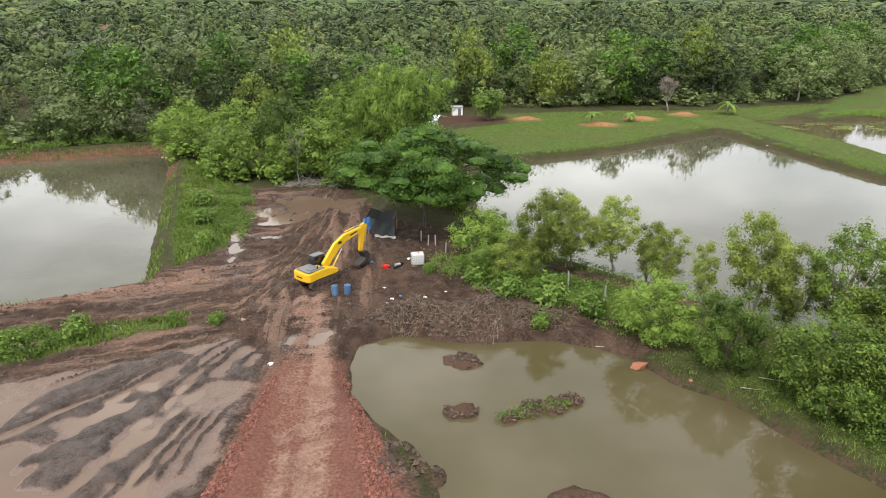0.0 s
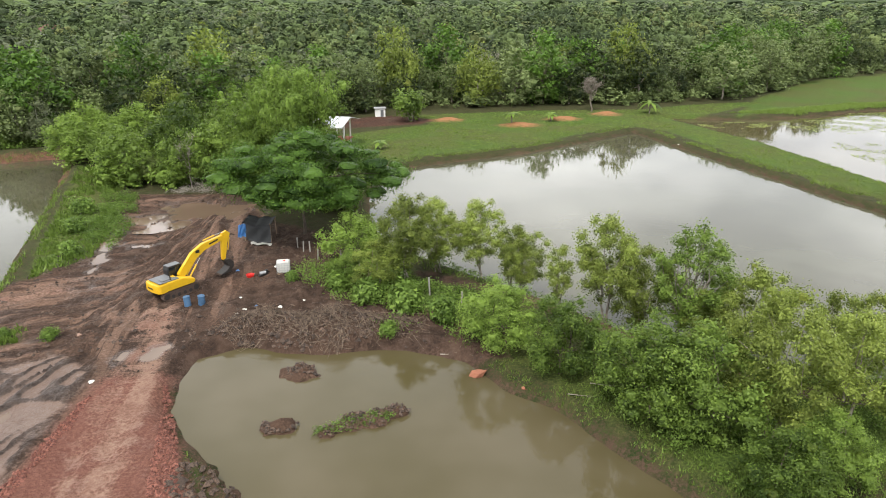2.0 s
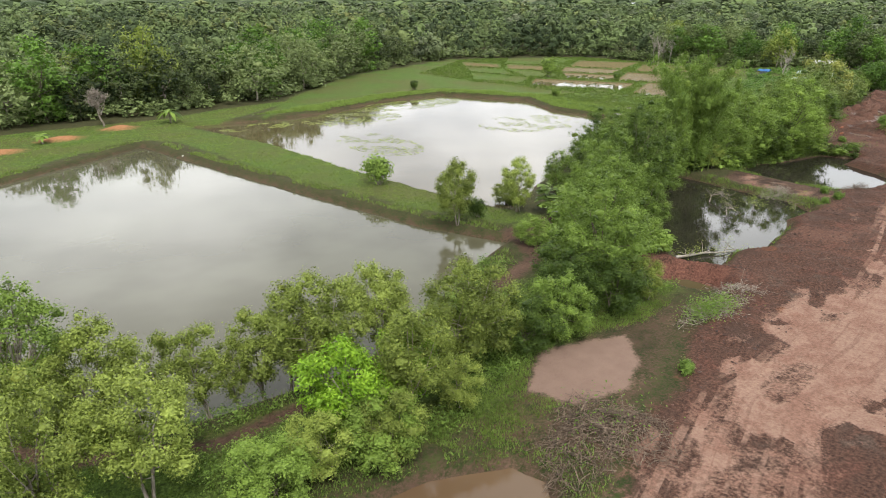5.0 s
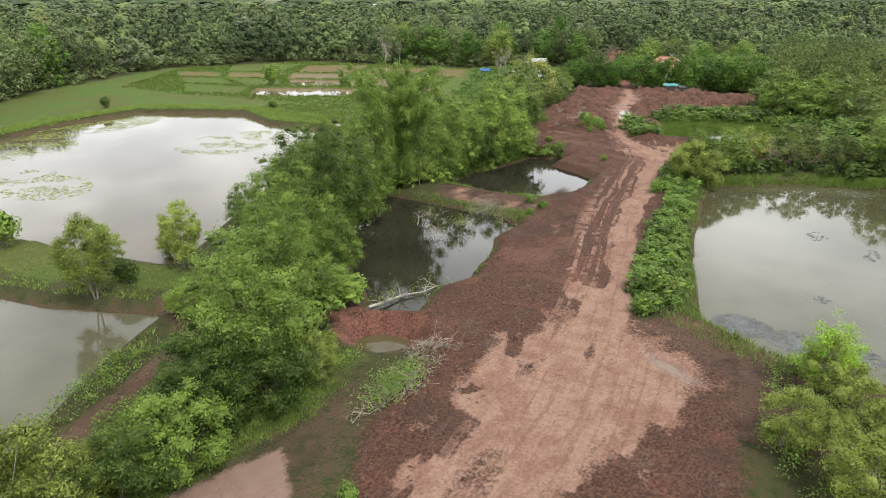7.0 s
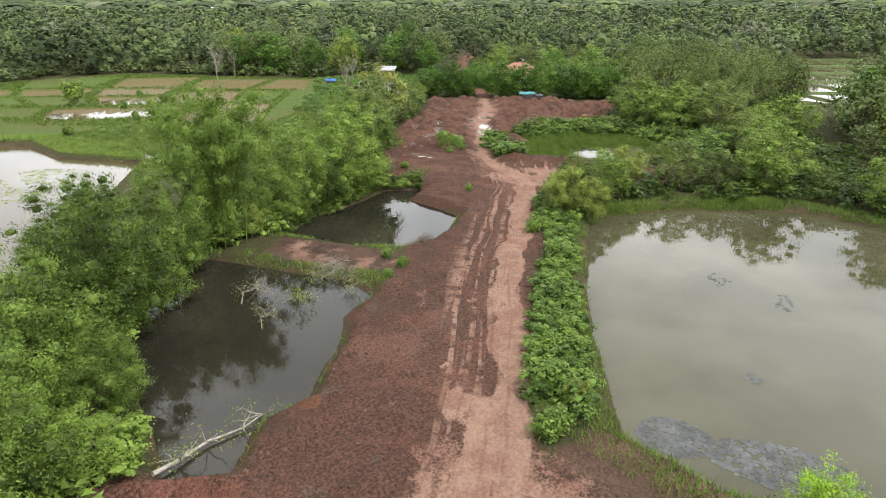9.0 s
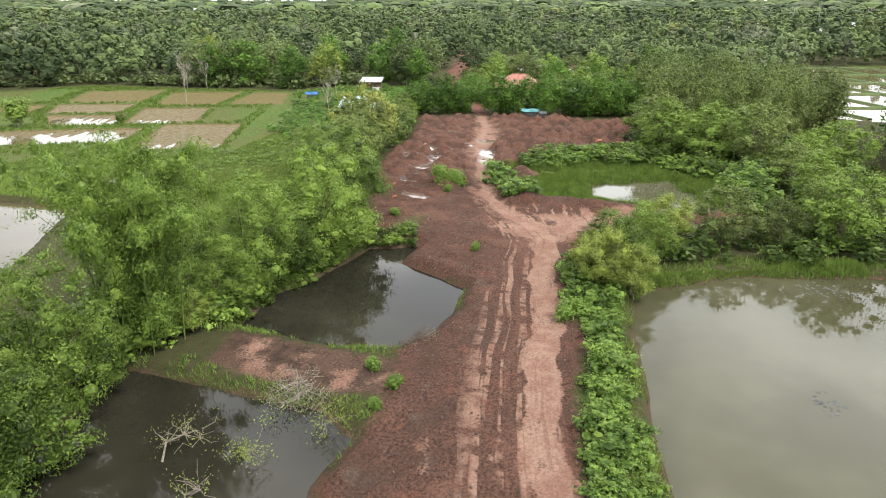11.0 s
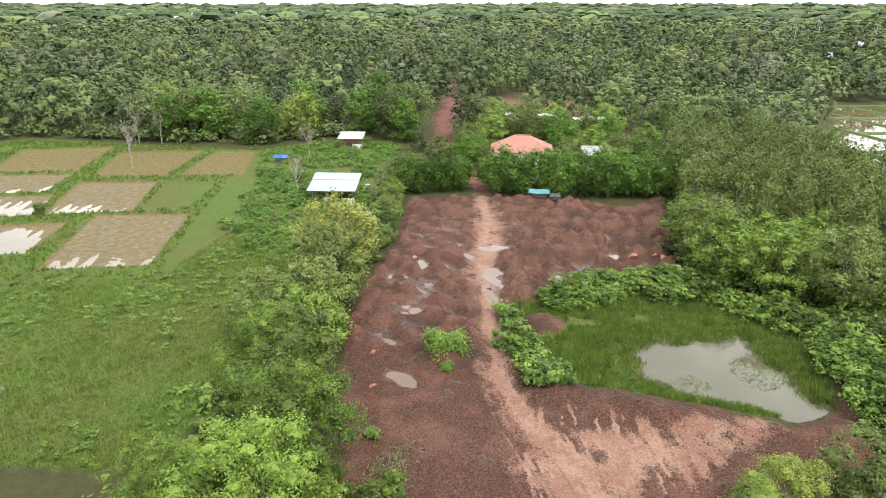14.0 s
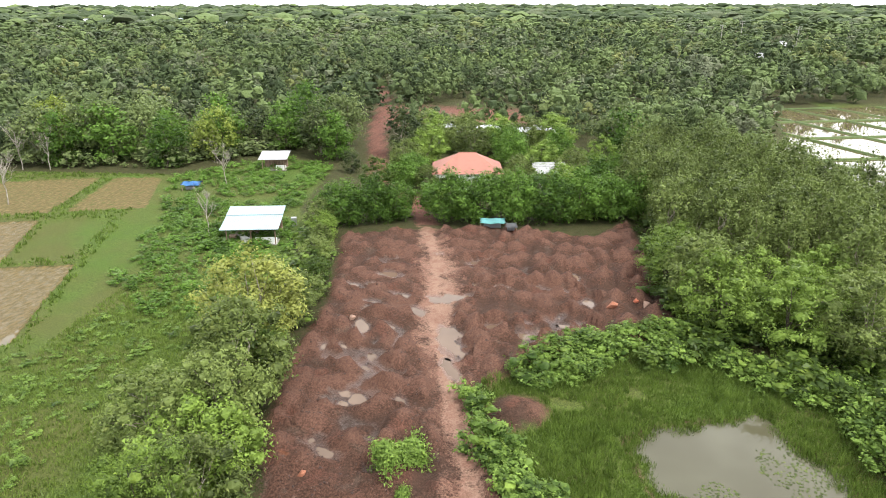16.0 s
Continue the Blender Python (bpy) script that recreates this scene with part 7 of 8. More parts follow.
def basin(x, y):
    root = new("basin")
    bm = bmesh.new()
    add_rod(bm, (0, 0, 0), (0, 0, 0.3), 0.3, 18, 0.4)
    bmesh.ops.delete(bm, geom=[f for f in bm.faces if f.normal.z > 0.9], context="FACES")
    bmesh.ops.solidify(bm, geom=bm.faces[:], thickness=0.02)
    finish("bowl", bm, RED_PLASTIC, root)
    bm = bmesh.new()
    add_box(bm, (0.05, 0.02, 0.27), (0.35, 0.3, 0.12), Matrix.Rotation(0.4, 3, "Z"))
    finish("cloth", bm, RED_PLASTIC, root, bevel=0.04)
    root.matrix_basis = pose(x, y, land(x, y)) @ Matrix.Scale(1 / PLAN, 4)
    return tagged(root, "red plastic basin on the ground", "basin")


basin(-4.25, 45.5)


def loose_pump(x, y):
    root = new("water_pump")
    bm = bmesh.new()
    add_rod(bm, (-0.25, 0, 0.25), (0.3, 0, 0.25), 0.16, 12)
    finish("motor", bm, GALVANISED, root)
    bm = bmesh.new()
    add_box(bm, (0, 0, 0.05), (0.8, 0.4, 0.08))
    add_box(bm, (0.4, 0, 0.3), (0.2, 0.3, 0.4))
    finish("frame", bm, BLACK, root, bevel=0.02)
    bm = bmesh.new()
    v, f = limb(np.random.default_rng(3), (0.4, 0, 0.3), (1.4, 0.5, 0.1), 0.05, 0.05, 0.3, 6)
    part("hose", quick_mesh("hose", v, f, [BLACK], True), root)
    bm.free()
    root.matrix_basis = pose(x, y, land(x, y), 0, 0, 30) @ Matrix.Scale(1 / PLAN, 4)
    return tagged(root, "small grey motor pump with a black hose", "pump")


loose_pump(-3.4, 45.7)


def cloth_sheet(name, material, corners, sag, label, category, thick=0.03, n=14, seed=1):
    """A draped sheet between four corner points, with folds."""
    rng = np.random.default_rng(seed)
    a, b, c, d = [Vector(p) for p in corners]
    bm = bmesh.new()
    grid = []
    for i in range(n):
        u = i / (n - 1)
        row = []
        for j in range(n):
            v = j / (n - 1)
            p = (a * (1 - u) + b * u) * (1 - v) + (d * (1 - u) + c * u) * v
            p.z -= sag * 4 * u * (1 - u) * (1 - 0.4 * v) + rng.normal() * 0.025
            p += Vector((0.05 * math.sin(9 * u + seed), 0.06 * math.sin(7 * v + 11 * u), 0.04 * math.sin(13 * u)))
            row.append(bm.verts.new(p))
        grid.append(row)
    for i in range(n - 1):
        for j in range(n - 1):
            bm.faces.new((grid[i][j], grid[i + 1][j], grid[i + 1][j + 1], grid[i][j + 1]))
    bmesh.ops.solidify(bm, geom=bm.faces[:], thickness=thick)
    return finish(name, bm, material, None, label, smooth_shade=True)


def litter(x, y, size, material, label, seed):
    """A crumpled scrap lying on the ground."""
    rng = np.random.default_rng(seed)
    v, f = LOBE_FINE
    v = v * (size * rng.uniform(0.45, 1.2, (len(v), 1))) * np.array([1.0, 0.7, 0.35])
    ob = new("litter", quick_mesh("litter", v, f, [material]))
    ob.matrix_basis = pose(x, y, land(x, y) + 0.03, 0, 0, seed * 50)
    return tagged(ob, label, "litter", "scraps on the mud")


for k, (lx, ly) in enumerate(((-3.4, 39.9), (-4.0, 41.6), (-2.9, 41.0), (-1.2, 40.4), (-3.6, 38.9), (-5.4, 46.6), (-2.6, 46.6), (0.2, 41.4), (-20.2, 36.4), (-9.4, 31.6))):
    litter(lx, ly, (0.2, 0.12, 0.16)[k % 3], (WHITE_PLASTIC, WHITE_PLASTIC, TARP_BLUE)[k % 3], ("crumpled white plastic bag on the mud", "small white scrap on the mud", "crumpled blue plastic scrap on the mud")[k % 3], k + 3)


def shelter():
    root = new("tarpaulin_shelter")
    z = land(-5.2, 53.6)
    for px, py in ((-6.28, 52.92), (-4.12, 52.68), (-6.16, 54.6), (-4.0, 54.36)):
        bm = bmesh.new()
        add_rod(bm, (px, py, z - 0.2), (px, py, z + 1.66), 0.05, 8)
        finish("post", bm, TIMBER, root)
    for args in ((TARP_DARK, [(-6.28, 52.86, z + 1.66), (-4.12, 52.62, z + 1.58), (-4.06, 52.38, z + 0.18), (-5.92, 52.56, z + 0.25)], 0.12, "front_sheet", 4), (TARP_DARK, [(-6.34, 52.86, z + 1.67), (-4.06, 52.62, z + 1.62), (-3.94, 54.42, z + 1.80), (-6.22, 54.66, z + 1.80)], 0.25, "roof_sheet", 5), (TARP_BLUE, [(-6.70, 52.80, z + 1.51), (-6.10, 52.74, z + 1.73), (-6.10, 52.62, z + 0.65), (-6.76, 52.62, z + 0.50)], 0.05, "blue_sheet", 6)):
        ob = cloth_sheet(args[3], args[0], args[1], args[2], "", "", 0.02, 12, args[4])
        ob.parent = root
    ob = cloth_sheet("hem", WHITE_PLASTIC, [(-5.80, 52.44, z + 0.22), (-4.00, 52.20, z + 0.16), (-3.88, 51.96, z + 0.07), (-5.68, 52.20, z + 0.09)], 0.05, "", "", 0.02, 8, 7)
    ob.parent = root
    return tagged(root, "makeshift shelter of dark tarpaulins and a blue sheet below the tree", "shelter")


shelter()


def fence_post(x, y, tall=1.2, lean=0.0):
    root = new("fence_post")
    bm = bmesh.new()
    add_box(bm, (0, 0, tall / 2 - 0.1), (0.1, 0.1, tall + 0.2))
    finish("post", bm, CONCRETE, root, bevel=0.015)
    root.matrix_basis = pose(x, y, land(x, y), lean, lean * 0.5, 15)
    return tagged(root, "weathered pale concrete fence post", "post", "fence posts")


for fx0, fy0, ft, fl in ((-1.2, 50.7, 0.9, 3), (-0.6, 50.2, 0.9, -2), (0.2, 48.7, 0.9, 4), (-1.8, 51.6, 0.9, 0), (5.2, 42.6, 1.4, 2), (6.9, 43.4, 1.9, 1), (2.2, 47.0, 1.2, -4), (3.6, 45.2, 1.2, 5), (8.6, 41.6, 1.3, -3), (10.6, 39.6, 1.2, 2)):
    fence_post(fx0, fy0, ft, fl)


def brush(x, y, rx, ry, h, n, seed, label, material=DEAD_WOOD, leafy=0):
    """A heap of cut branches: thin crooked limbs lying over one another."""
    rng = np.random.default_rng(seed)
    root = new("brush_pile")
    z = land(x, y)
    wood = []
    for k in range(int(n * 1.5)):
        a, q = rng.uniform(0, 6.28), math.sqrt(rng.uniform(0, 1))
        edge = 1 + 0.3 * math.sin(3 * a + seed) + 0.2 * math.sin(5 * a + 2 * seed)
        cx, cy = math.cos(a) * q * rx * edge, math.sin(a) * q * ry * edge
        cz = h * (1 - q * q) * rng.uniform(0.0, 1.0) * (0.6 + 0.5 * math.sin(2.3 * cx + seed) * math.cos(2.1 * cy))
        ln = rng.uniform(0.4, 1.3) + 1.2 * rng.random() ** 8
        d = rng.normal(size=3) * np.array([1, 1, 0.35])
        d *= ln / np.linalg.norm(d) / 2
        r = rng.uniform(0.006, 0.014) + 0.022 * rng.random() ** 6
        wood.append(limb(rng, (cx - d[0], cy - d[1], max(cz - d[2], 0.0)), (cx + d[0], cy + d[1], max(cz + d[2], 0.02)), r, r * 0.4, 0.25, 2, 3))
    v, f = join(wood)
    v[:, 2] += np.array([height(v[:, 0] + x, v[:, 1] + y)])[0] - z
    part("tangle", quick_mesh("tangle", v, f, [material]), root)
    if leafy:
        leafy *= 3
        c = np.stack([rng.normal(size=leafy) * rx * 0.5, rng.normal(size=leafy) * ry * 0.5, rng.uniform(0.1, 1, leafy) * h], 1)
        q = blades(c, rng.normal(size=(leafy, 3)) + np.array([0, 0, 0.8]), 0.13, 0.075, rng)
        part("foliage", quick_mesh("foliage", q.reshape(-1, 3), np.arange(leafy * 3).reshape(-1, 3), [LEAF_WEED]), root)
    root.matrix_basis = pose(x, y, z + 0.02)
    return tagged(root, label, "brush pile", "brush piles")


brush(2.6, 37.2, 2.6, 1.7, 1.0, 420, 1, "heap of dry brown cut branches beside the muddy pond")
brush(-1.6, 37.6, 2.6, 1.6, 0.7, 260, 2, "low heap of dark roots and soil with branches", DEAD_WOOD)
brush(6.2, 37.0, 2.0, 1.2, 0.5, 160, 3, "scattered dry branches on the pond bank", DEAD_WOOD, 60)
brush(45.0, 18.2, 3.3, 2.4, 1.2, 700, 4, "big heap of grey-brown dead branches beside the red fill", DEAD_WOOD, 110)
brush(60.4, 23.4, 2.4, 1.2, 0.8, 170, 5, "fallen green branches at the edge of the fill", BARK_GREY, 700)
brush(98.4, 32.9, 1.2, 1.2, 1.2, 160, 6, "pulled-up stump with upturned roots by the pond", DEAD_WOOD)
brush(89.8, 36.6, 2.0, 1.8, 1.0, 220, 7, "pile of bleached branches and green cuttings at the water", BARK_GREY, 140)
brush(117.4, 42.6, 3.2, 1.4, 0.6, 240, 8, "low brush of dry twigs and leaves beside the pond", DEAD_WOOD, 240)
brush(64.6, 24.4, 1.8, 1.4, 0.7, 110, 9, "grey branches lying by the dug pit", BARK_GREY)
brush(-14.0, 68.4, 3.0, 1.2, 1.6, 220, 10, "grey dead branches below the scrub", BARK_PALE)
brush(-24.0, 33.6, 1.6, 1.0, 0.7, 120, 11, "dry stalks among green weeds", DEAD_WOOD, 120)


def snag(name, x, y, pts, r, label, seed, z=None, material=BARK_PALE, twigs=10, leafy=0):
    """A fallen limb with twigs: pts are (x, y, z) steps from its butt."""
    rng = np.random.default_rng(seed)
    root = new(name)
    n = len(pts)
    wood = [tube(pts, [r * (1 - 0.75 * k / (n - 1)) for k in range(n)], 6)]
    tips = []
    for k in range(twigs):
        s = rng.integers(1, n)
        b = np.array(pts[s])
        e = b + rng.normal(size=3) * np.array([0.6, 0.6, 0.4]) + np.array([0, 0, 0.3])
        wood.append(limb(rng, b, e, r * 0.3, 0.008, 0.2, 3, 4))
        tips.append(e)
    v, f = join(wood)
    part("limb", quick_mesh("limb", v, f, [material], True), root)
    if leafy:
        leafy *= 3
        c = np.array(tips)[rng.integers(len(tips), size=leafy)] + rng.normal(size=(leafy, 3)) * 0.25
        q = blades(c, rng.normal(size=(leafy, 3)) + np.array([0, 0, 0.8]), 0.12, 0.065, rng)
        part("foliage", quick_mesh("foliage", q.reshape(-1, 3), np.arange(leafy * 3).reshape(-1, 3), [LEAF_PALE]), root)
    root.matrix_basis = pose(x, y, land(x, y) if z is None else z)
    return tagged(root, label, "fallen branch", "fallen branches")


snag("fallen_branch", 9.0, 34.6, [(0, 0, 0.05), (0.9, -0.2, 0.1), (1.7, -0.1, 0.08), (2.4, -0.5, 0.05)], 0.04, "bleached fallen branch lying at the pond edge", 1, -0.55, BARK_GREY)
snag("fallen_tree", 67.4, 31.4, [(0, 0, 0.3), (1.2, -0.3, 0.25), (2.8, -0.5, 0.2), (4.4, -1.3, 0.15), (5.8, -1.4, 0.1)], 0.13, "pale fallen tree lying in the dark pond", 2, -0.6, twigs=22, leafy=160)
snag("fallen_branch", 83.4, 39.6, [(0, 0, 0), (0.8, 0.4, 0.5), (1.4, -0.2, 0.7), (2.0, -0.6, 0.2)], 0.06, "dead branches with sparse leaves standing in dark water", 3, -0.6, BARK_GREY, 30, 70)
snag("fallen_branch", 81.0, 36.0, [(0, 0, 0), (0.6, 0.5, 0.5), (1.2, 0.2, 0.4)], 0.04, "twigs with pale leaves standing in dark water", 4, -0.6, BARK_GREY, 20, 40)
snag("fallen_branch", 84.6, 35.6, [(0, 0, 0), (0.3, 0.2, 0.4), (0.6, 0.0, 0.6)], 0.03, "small green shoots standing in dark water", 5, -0.6, BARK_GREY, 14, 160)
snag("fallen_branch", 88.2, 33.4, [(0, 0, 0), (0.3, 0.2, 0.4), (0.6, 0.0, 0.6)], 0.03, "small green shoots standing in dark water", 6, -0.6, BARK_GREY, 14, 160)
snag("fallen_branch", 66.6, 32.4, [(0, 0, 0), (0.2, 0.4, 0.9), (-0.2, 1.0, 1.7), (0.2, 1.4, 2.2)], 0.09, "bleached dead branch leaning over the water", 7, -0.3, twigs=20)
snag("fallen_branch", 16.6, 30.2, [(0, 0, 0.1), (1.0, -0.5, 0.2), (2.0, -1.0, 0.15)], 0.03, "bare grey pole lying on the bank", 8, None, BARK_GREY, twigs=2)
snag("fallen_branch", 15.2, 29.2, [(0, 0, 0.1), (0.7, -0.2, 0.1), (1.3, -0.3, 0.1)], 0.03, "bare grey pole lying on the bank", 9, None, BARK_GREY, twigs=1)


# ---- stones and clods ----
def rock_mesh(seed, material, rough=0.28):
    rng = np.random.default_rng(seed)
    bm = bmesh.new()
    bmesh.ops.create_icosphere(bm, subdivisions=1, radius=1)
    for v in bm.verts:
        v.co *= 1 + rng.normal() * rough
        v.co.z *= 0.7
    me = bpy.data.meshes.new("rock")
    bm.to_mesh(me)
    bm.free()
    me.materials.append(material)
    return me


for k, (bx, by, br, bmat, blabel) in enumerate((
        (10.9, 32.3, 0.62, ORANGE_ROCK, "orange laterite boulder at the pond edge"), (152.0, 52.5, 0.5, ORANGE_ROCK, "red laterite boulder on the tipped earth"),
        (160.1, 32.1, 0.7, ORANGE_ROCK, "large red laterite boulder on the tipped earth"), (162.3, 28.8, 0.65, GREY_ROCK, "pale boulder on the tipped earth"), (162.9, 29.8, 0.5, LATERITE_ROCK, "red boulder on the tipped earth"),
        (153.1, 56.1, 0.45, GREY_ROCK, "pale boulder on the tipped earth"), (131.2, 50.6, 0.4, ORANGE_ROCK, "orange boulder beside the tipped earth"), (-12.4, 36.8, 0.25, GREY_ROCK, "small grey stone on the mud"), (126.4, 48.2, 0.35, ORANGE_ROCK, "orange boulder beside the tipped earth"), (13.2, 30.4, 0.2, ORANGE_ROCK, "small orange stone at the pond edge"))):
    ob = new("boulder", rock_mesh(200 + k, bmat))
    ob.matrix_basis = pose(bx, by, max(land(bx, by), WATER_Z) + br * 0.25, 0, 0, 40 * k) @ Matrix.Diagonal((br * 0.75, br * 0.62, br * 0.75, 1))
    tagged(ob, blabel, "boulder")


def rubble(name, polys, n, lo, hi, material, label, seed, avoid=(), keep_z=-0.5):
    """Loose stones or clods over plots, all in one mesh."""
    rng = np.random.default_rng(seed)
    xs, ys = [], []
    areas = [abs(sum(a[0] * b[1] - b[0] * a[1] for a, b in zip(p, p[1:] + p[:1]))) for p in polys]
    for p, a in zip(polys, areas):
        px, py = np.array(p).T
        m = int(n * a / sum(areas)) * 4 + 8
        x, y = rng.uniform(px.min(), px.max(), m), rng.uniform(py.min(), py.max(), m)
        ok = (reach(x, y, p) < 0) & (fbm(x, y, 2.5, 2, seed) > -0.35)
        take = int(n * a / sum(areas)) + 1
        xs.append(x[ok][:take])
        ys.append(y[ok][:take])
    x, y = np.concatenate(xs), np.concatenate(ys)
    for q in avoid:
        ok = reach(x, y, q) > 0
        x, y = x[ok], y[ok]
    z = height(x, y)
    ok = z > keep_z
    x, y, z = x[ok], y[ok], z[ok]
    m = len(x)
    octa = np.array([(1, 0, 0), (0, 1, 0), (-1, 0, 0), (0, -1, 0), (0, 0, 1), (0, 0, -1)], float)
    tris = np.array([(0, 1, 4), (1, 2, 4), (2, 3, 4), (3, 0, 4), (1, 0, 5), (2, 1, 5), (3, 2, 5), (0, 3, 5)])
    size = lo + (hi - lo) * rng.random(m) ** 2.5
    a = rng.uniform(0, 6.28, m)
    pts = octa[None] * size[:, None, None] * rng.uniform(0.55, 1.3, (m, 6, 1)) + rng.normal(size=(m, 6, 3)) * 0.15 * size[:, None, None]
    pts[:, :, 2] *= 0.75
    ca, sa = np.cos(a)[:, None], np.sin(a)[:, None]
    v = np.stack([pts[:, :, 0] * ca - pts[:, :, 1] * sa + x[:, None], pts[:, :, 0] * sa + pts[:, :, 1] * ca + y[:, None], pts[:, :, 2] + (z + 0.15 * size)[:, None]], 2)
    f = (tris[None] + 6 * np.arange(m)[:, None, None]).reshape(-1, 3)
    me = quick_mesh(name, v.reshape(-1, 3), f, [material])
    return tagged(new(name, me), label, "stones", kind="stuff")


def clod_material(name, a, b):
    m = Nodes(name)
    n = m.noise(m.place(), 9.0, 3)
    c = m.mix(m.island(), a, b)
    return m.surface(m.mix(m.ramp(n, 0.4, 0.7), c, tuple(k * 0.6 for k in a)), 0.9, m.bump(n, 0.5, 0.03))


CLOD_RED = clod_material("red_stone", (0.1, 0.034, 0.023), (0.24, 0.095, 0.066))
CLOD_FILL = clod_material("fill_clod", (0.036, 0.02, 0.015), (0.125, 0.066, 0.048))
CLOD_MUD = clod_material("mud_clod", (0.035, 0.024, 0.018), (0.13, 0.085, 0.06))
rubble("rubble", [[(-9.9, 18), (-9.5, 22.4), (-9.2, 27.5), (-9.0, 30), (-8.7, 30), (-8.6, 27.5), (-8.8, 22.4), (-9.0, 18)], [(-5.5, 31.5), (-4.0, 28), (-2.5, 24), (-1.9, 21), (-1.9, 18), (-2.9, 18), (-3.3, 22.4), (-4.5, 27.5), (-5.7, 31.5)]], 3600, 0.03, 0.16, CLOD_RED, "loose red laterite rubble along the track edges", 301)
rubble("clods", [FILL], 11000, 0.03, 0.14, CLOD_FILL, "loose red-brown earth clods on the fill", 302, [TRACK])
rubble("clods", [MUD_ALL], 6500, 0.03, 0.17, CLOD_MUD, "dark mud clods on the churned ground", 303, [MUD_RUTS, LATERITE])
rubble("clods", [[(-2.9, 22.4), (-2.6, 25), (-0.4, 24.6), (0.2, 22.6)], [(-5.5, 37), (-2, 40), (4, 39), (5, 36), (0, 35.2)]], 1100, 0.05, 0.25, CLOD_MUD, "grey-brown clods heaped at the pond edge", 304)
rubble("clods", [[(0.2, 32.6), (0.2, 34.4), (2.6, 34.4), (2.6, 32.6)], [(0.0, 27.3), (0.0, 28.9), (1.8, 28.9), (1.8, 27.3)], [(3.0, 27.1), (3.2, 28.9), (7.4, 29.7), (7.2, 28.1)]], 900, 0.04, 0.16, CLOD_MUD, "dark clods on mud bars in the pond", 305)


# ---- plants of the water ----
def lily_pads(spots, n, label, seed):
    rng = np.random.default_rng(seed)
    vs, fs, at = [], [], 0
    for sx, sy, rx, ry, share in spots:
        for k in range(int(n * share)):
            a, q = rng.uniform(0, 6.28), math.sqrt(rng.random())
            px, py = sx + math.cos(a) * q * rx, sy + math.sin(a) * q * ry
            r = rng.uniform(0.07, 0.17)
            ring = [(px + r * math.cos(w), py + r * math.sin(w), WATER_Z + 0.012 + rng.normal() * 0.004) for w in np.arange(7) * 0.9]
            vs += ring
            fs += [(at, at + j, at + j + 1) for j in range(1, 6)]
            at += 7
    me = quick_mesh("lily_pads", vs, fs, [LILY])
    return tagged(new("lily_pads", me), label, "water plants", kind="stuff")


LILY = leaves("lily_pad", (0.07, 0.08, 0.06), (0.15, 0.165, 0.135), 0.2, 0.35)
lily_pads([(79.6, 10.6, 1.5, 1.8, 0.38), (79.2, 6.0, 1.7, 3.2, 0.5), (98.5, 5.0, 1.5, 0.7, 0.02), (86.8, 7.0, 0.6, 0.5, 0.02), (101, 9.2, 1.3, 0.9, 0.02), (118, 8, 1.5, 2, 0.04)], 1100, "drifts of grey-green lily pads on the pond", 5)


sapling = tree("sapling", 61, 4.6, 1.7, 0.5, 26, 5200, 0.125, LEAF_LIME, BARK_GREY, "bright green feathery sapling at the pond corner", lobe=0.24, droop=0.4, slim=0.35, core=0.2)
stand([sapling], [(72.9, 5.4, 0.95), (75.6, 4.8, 0.35)], seed=42)
stand([pale_c], [(66.8, 5.6, 0.9), (64.4, 3.0, 1.0), (69.4, 3.4, 0.9), (72.0, 1.0, 0.9), (67.0, 0.0, 1.0), (79.6, 15.4, 0.42), (62, -2, 1.0)], "trees on the pond bank", seed=43)
verge_tree = tree("willow_shrub", 62, 4.6, 2.6, 0.3, 34, 11000, 0.125, LEAF_PALE, BARK_GREY, "pale silvery green shrub beside the track", stems=3, lobe=0.24, thin=2)
stand([verge_tree], [(111.4, 23.2, 1.05), (113.4, 24.6, 0.8)], "shrubs on the verge", seed=44)
round_bush = shrub(63, 1.2, 2.4, 1500, 0.22, LEAF_LUSH, "round dark green bush on the grassy dam")
stand([round_bush], [(58.2, 62.3, 1.5), (141.0, 126.0, 1.5), (60.0, 47.2, 0.6), (-5.0, 84.0, 1.0), (8.0, 108.8, 1.6), (150, 112, 0.6), (119, 100, 0.6), (102, 126, 0.7)], seed=45)
weed_bush = shrub(64, 1.0, 1.4, 1100, 0.24, LEAF_WEED, "leafy bright green weed bush on bare ground")
stand([weed_bush], [(2.4, 42.6, 1.1), (4.6, 40.8, 1.0), (7.2, 39.2, 1.3), (9.2, 37.6, 1.1), (-1.0, 44.2, 0.5), (6.0, 36.2, 0.6), (134.2, 44.2, 1.1), (132.6, 45.2, 0.9), (114.4, 34.6, 0.5), (94.0, 33.8, 0.5), (92.4, 31.6, 0.5), (90.4, 31.8, 0.4), (53.0, 19.6, 0.5), (76.4, 16.0, 0.9), (80.6, 17.0, 1.0), (84.0, 18.0, 0.8), (130.6, 43.6, 0.6), (120.6, 45.4, 0.5), (104.2, 24.6, 0.8), (99.6, 21.2, 1.0), (-24.6, 33.0, 0.8), (-21.6, 35.0, 0.9), (-17.0, 37.2, 0.4), (-13.9, 36.4, 0.5), (-19.4, 50.6, 0.8), (-21.4, 56.0, 0.9), (-23.0, 61.6, 1.0)], "weed bushes", seed=46)
grey_bush = bare_tree(65, 4.2, "leafless grey-purple bush at the forest edge", BARK_GREY, 800)
stand([grey_bush], [(39.4, 117.4, 1.5)], seed=47)
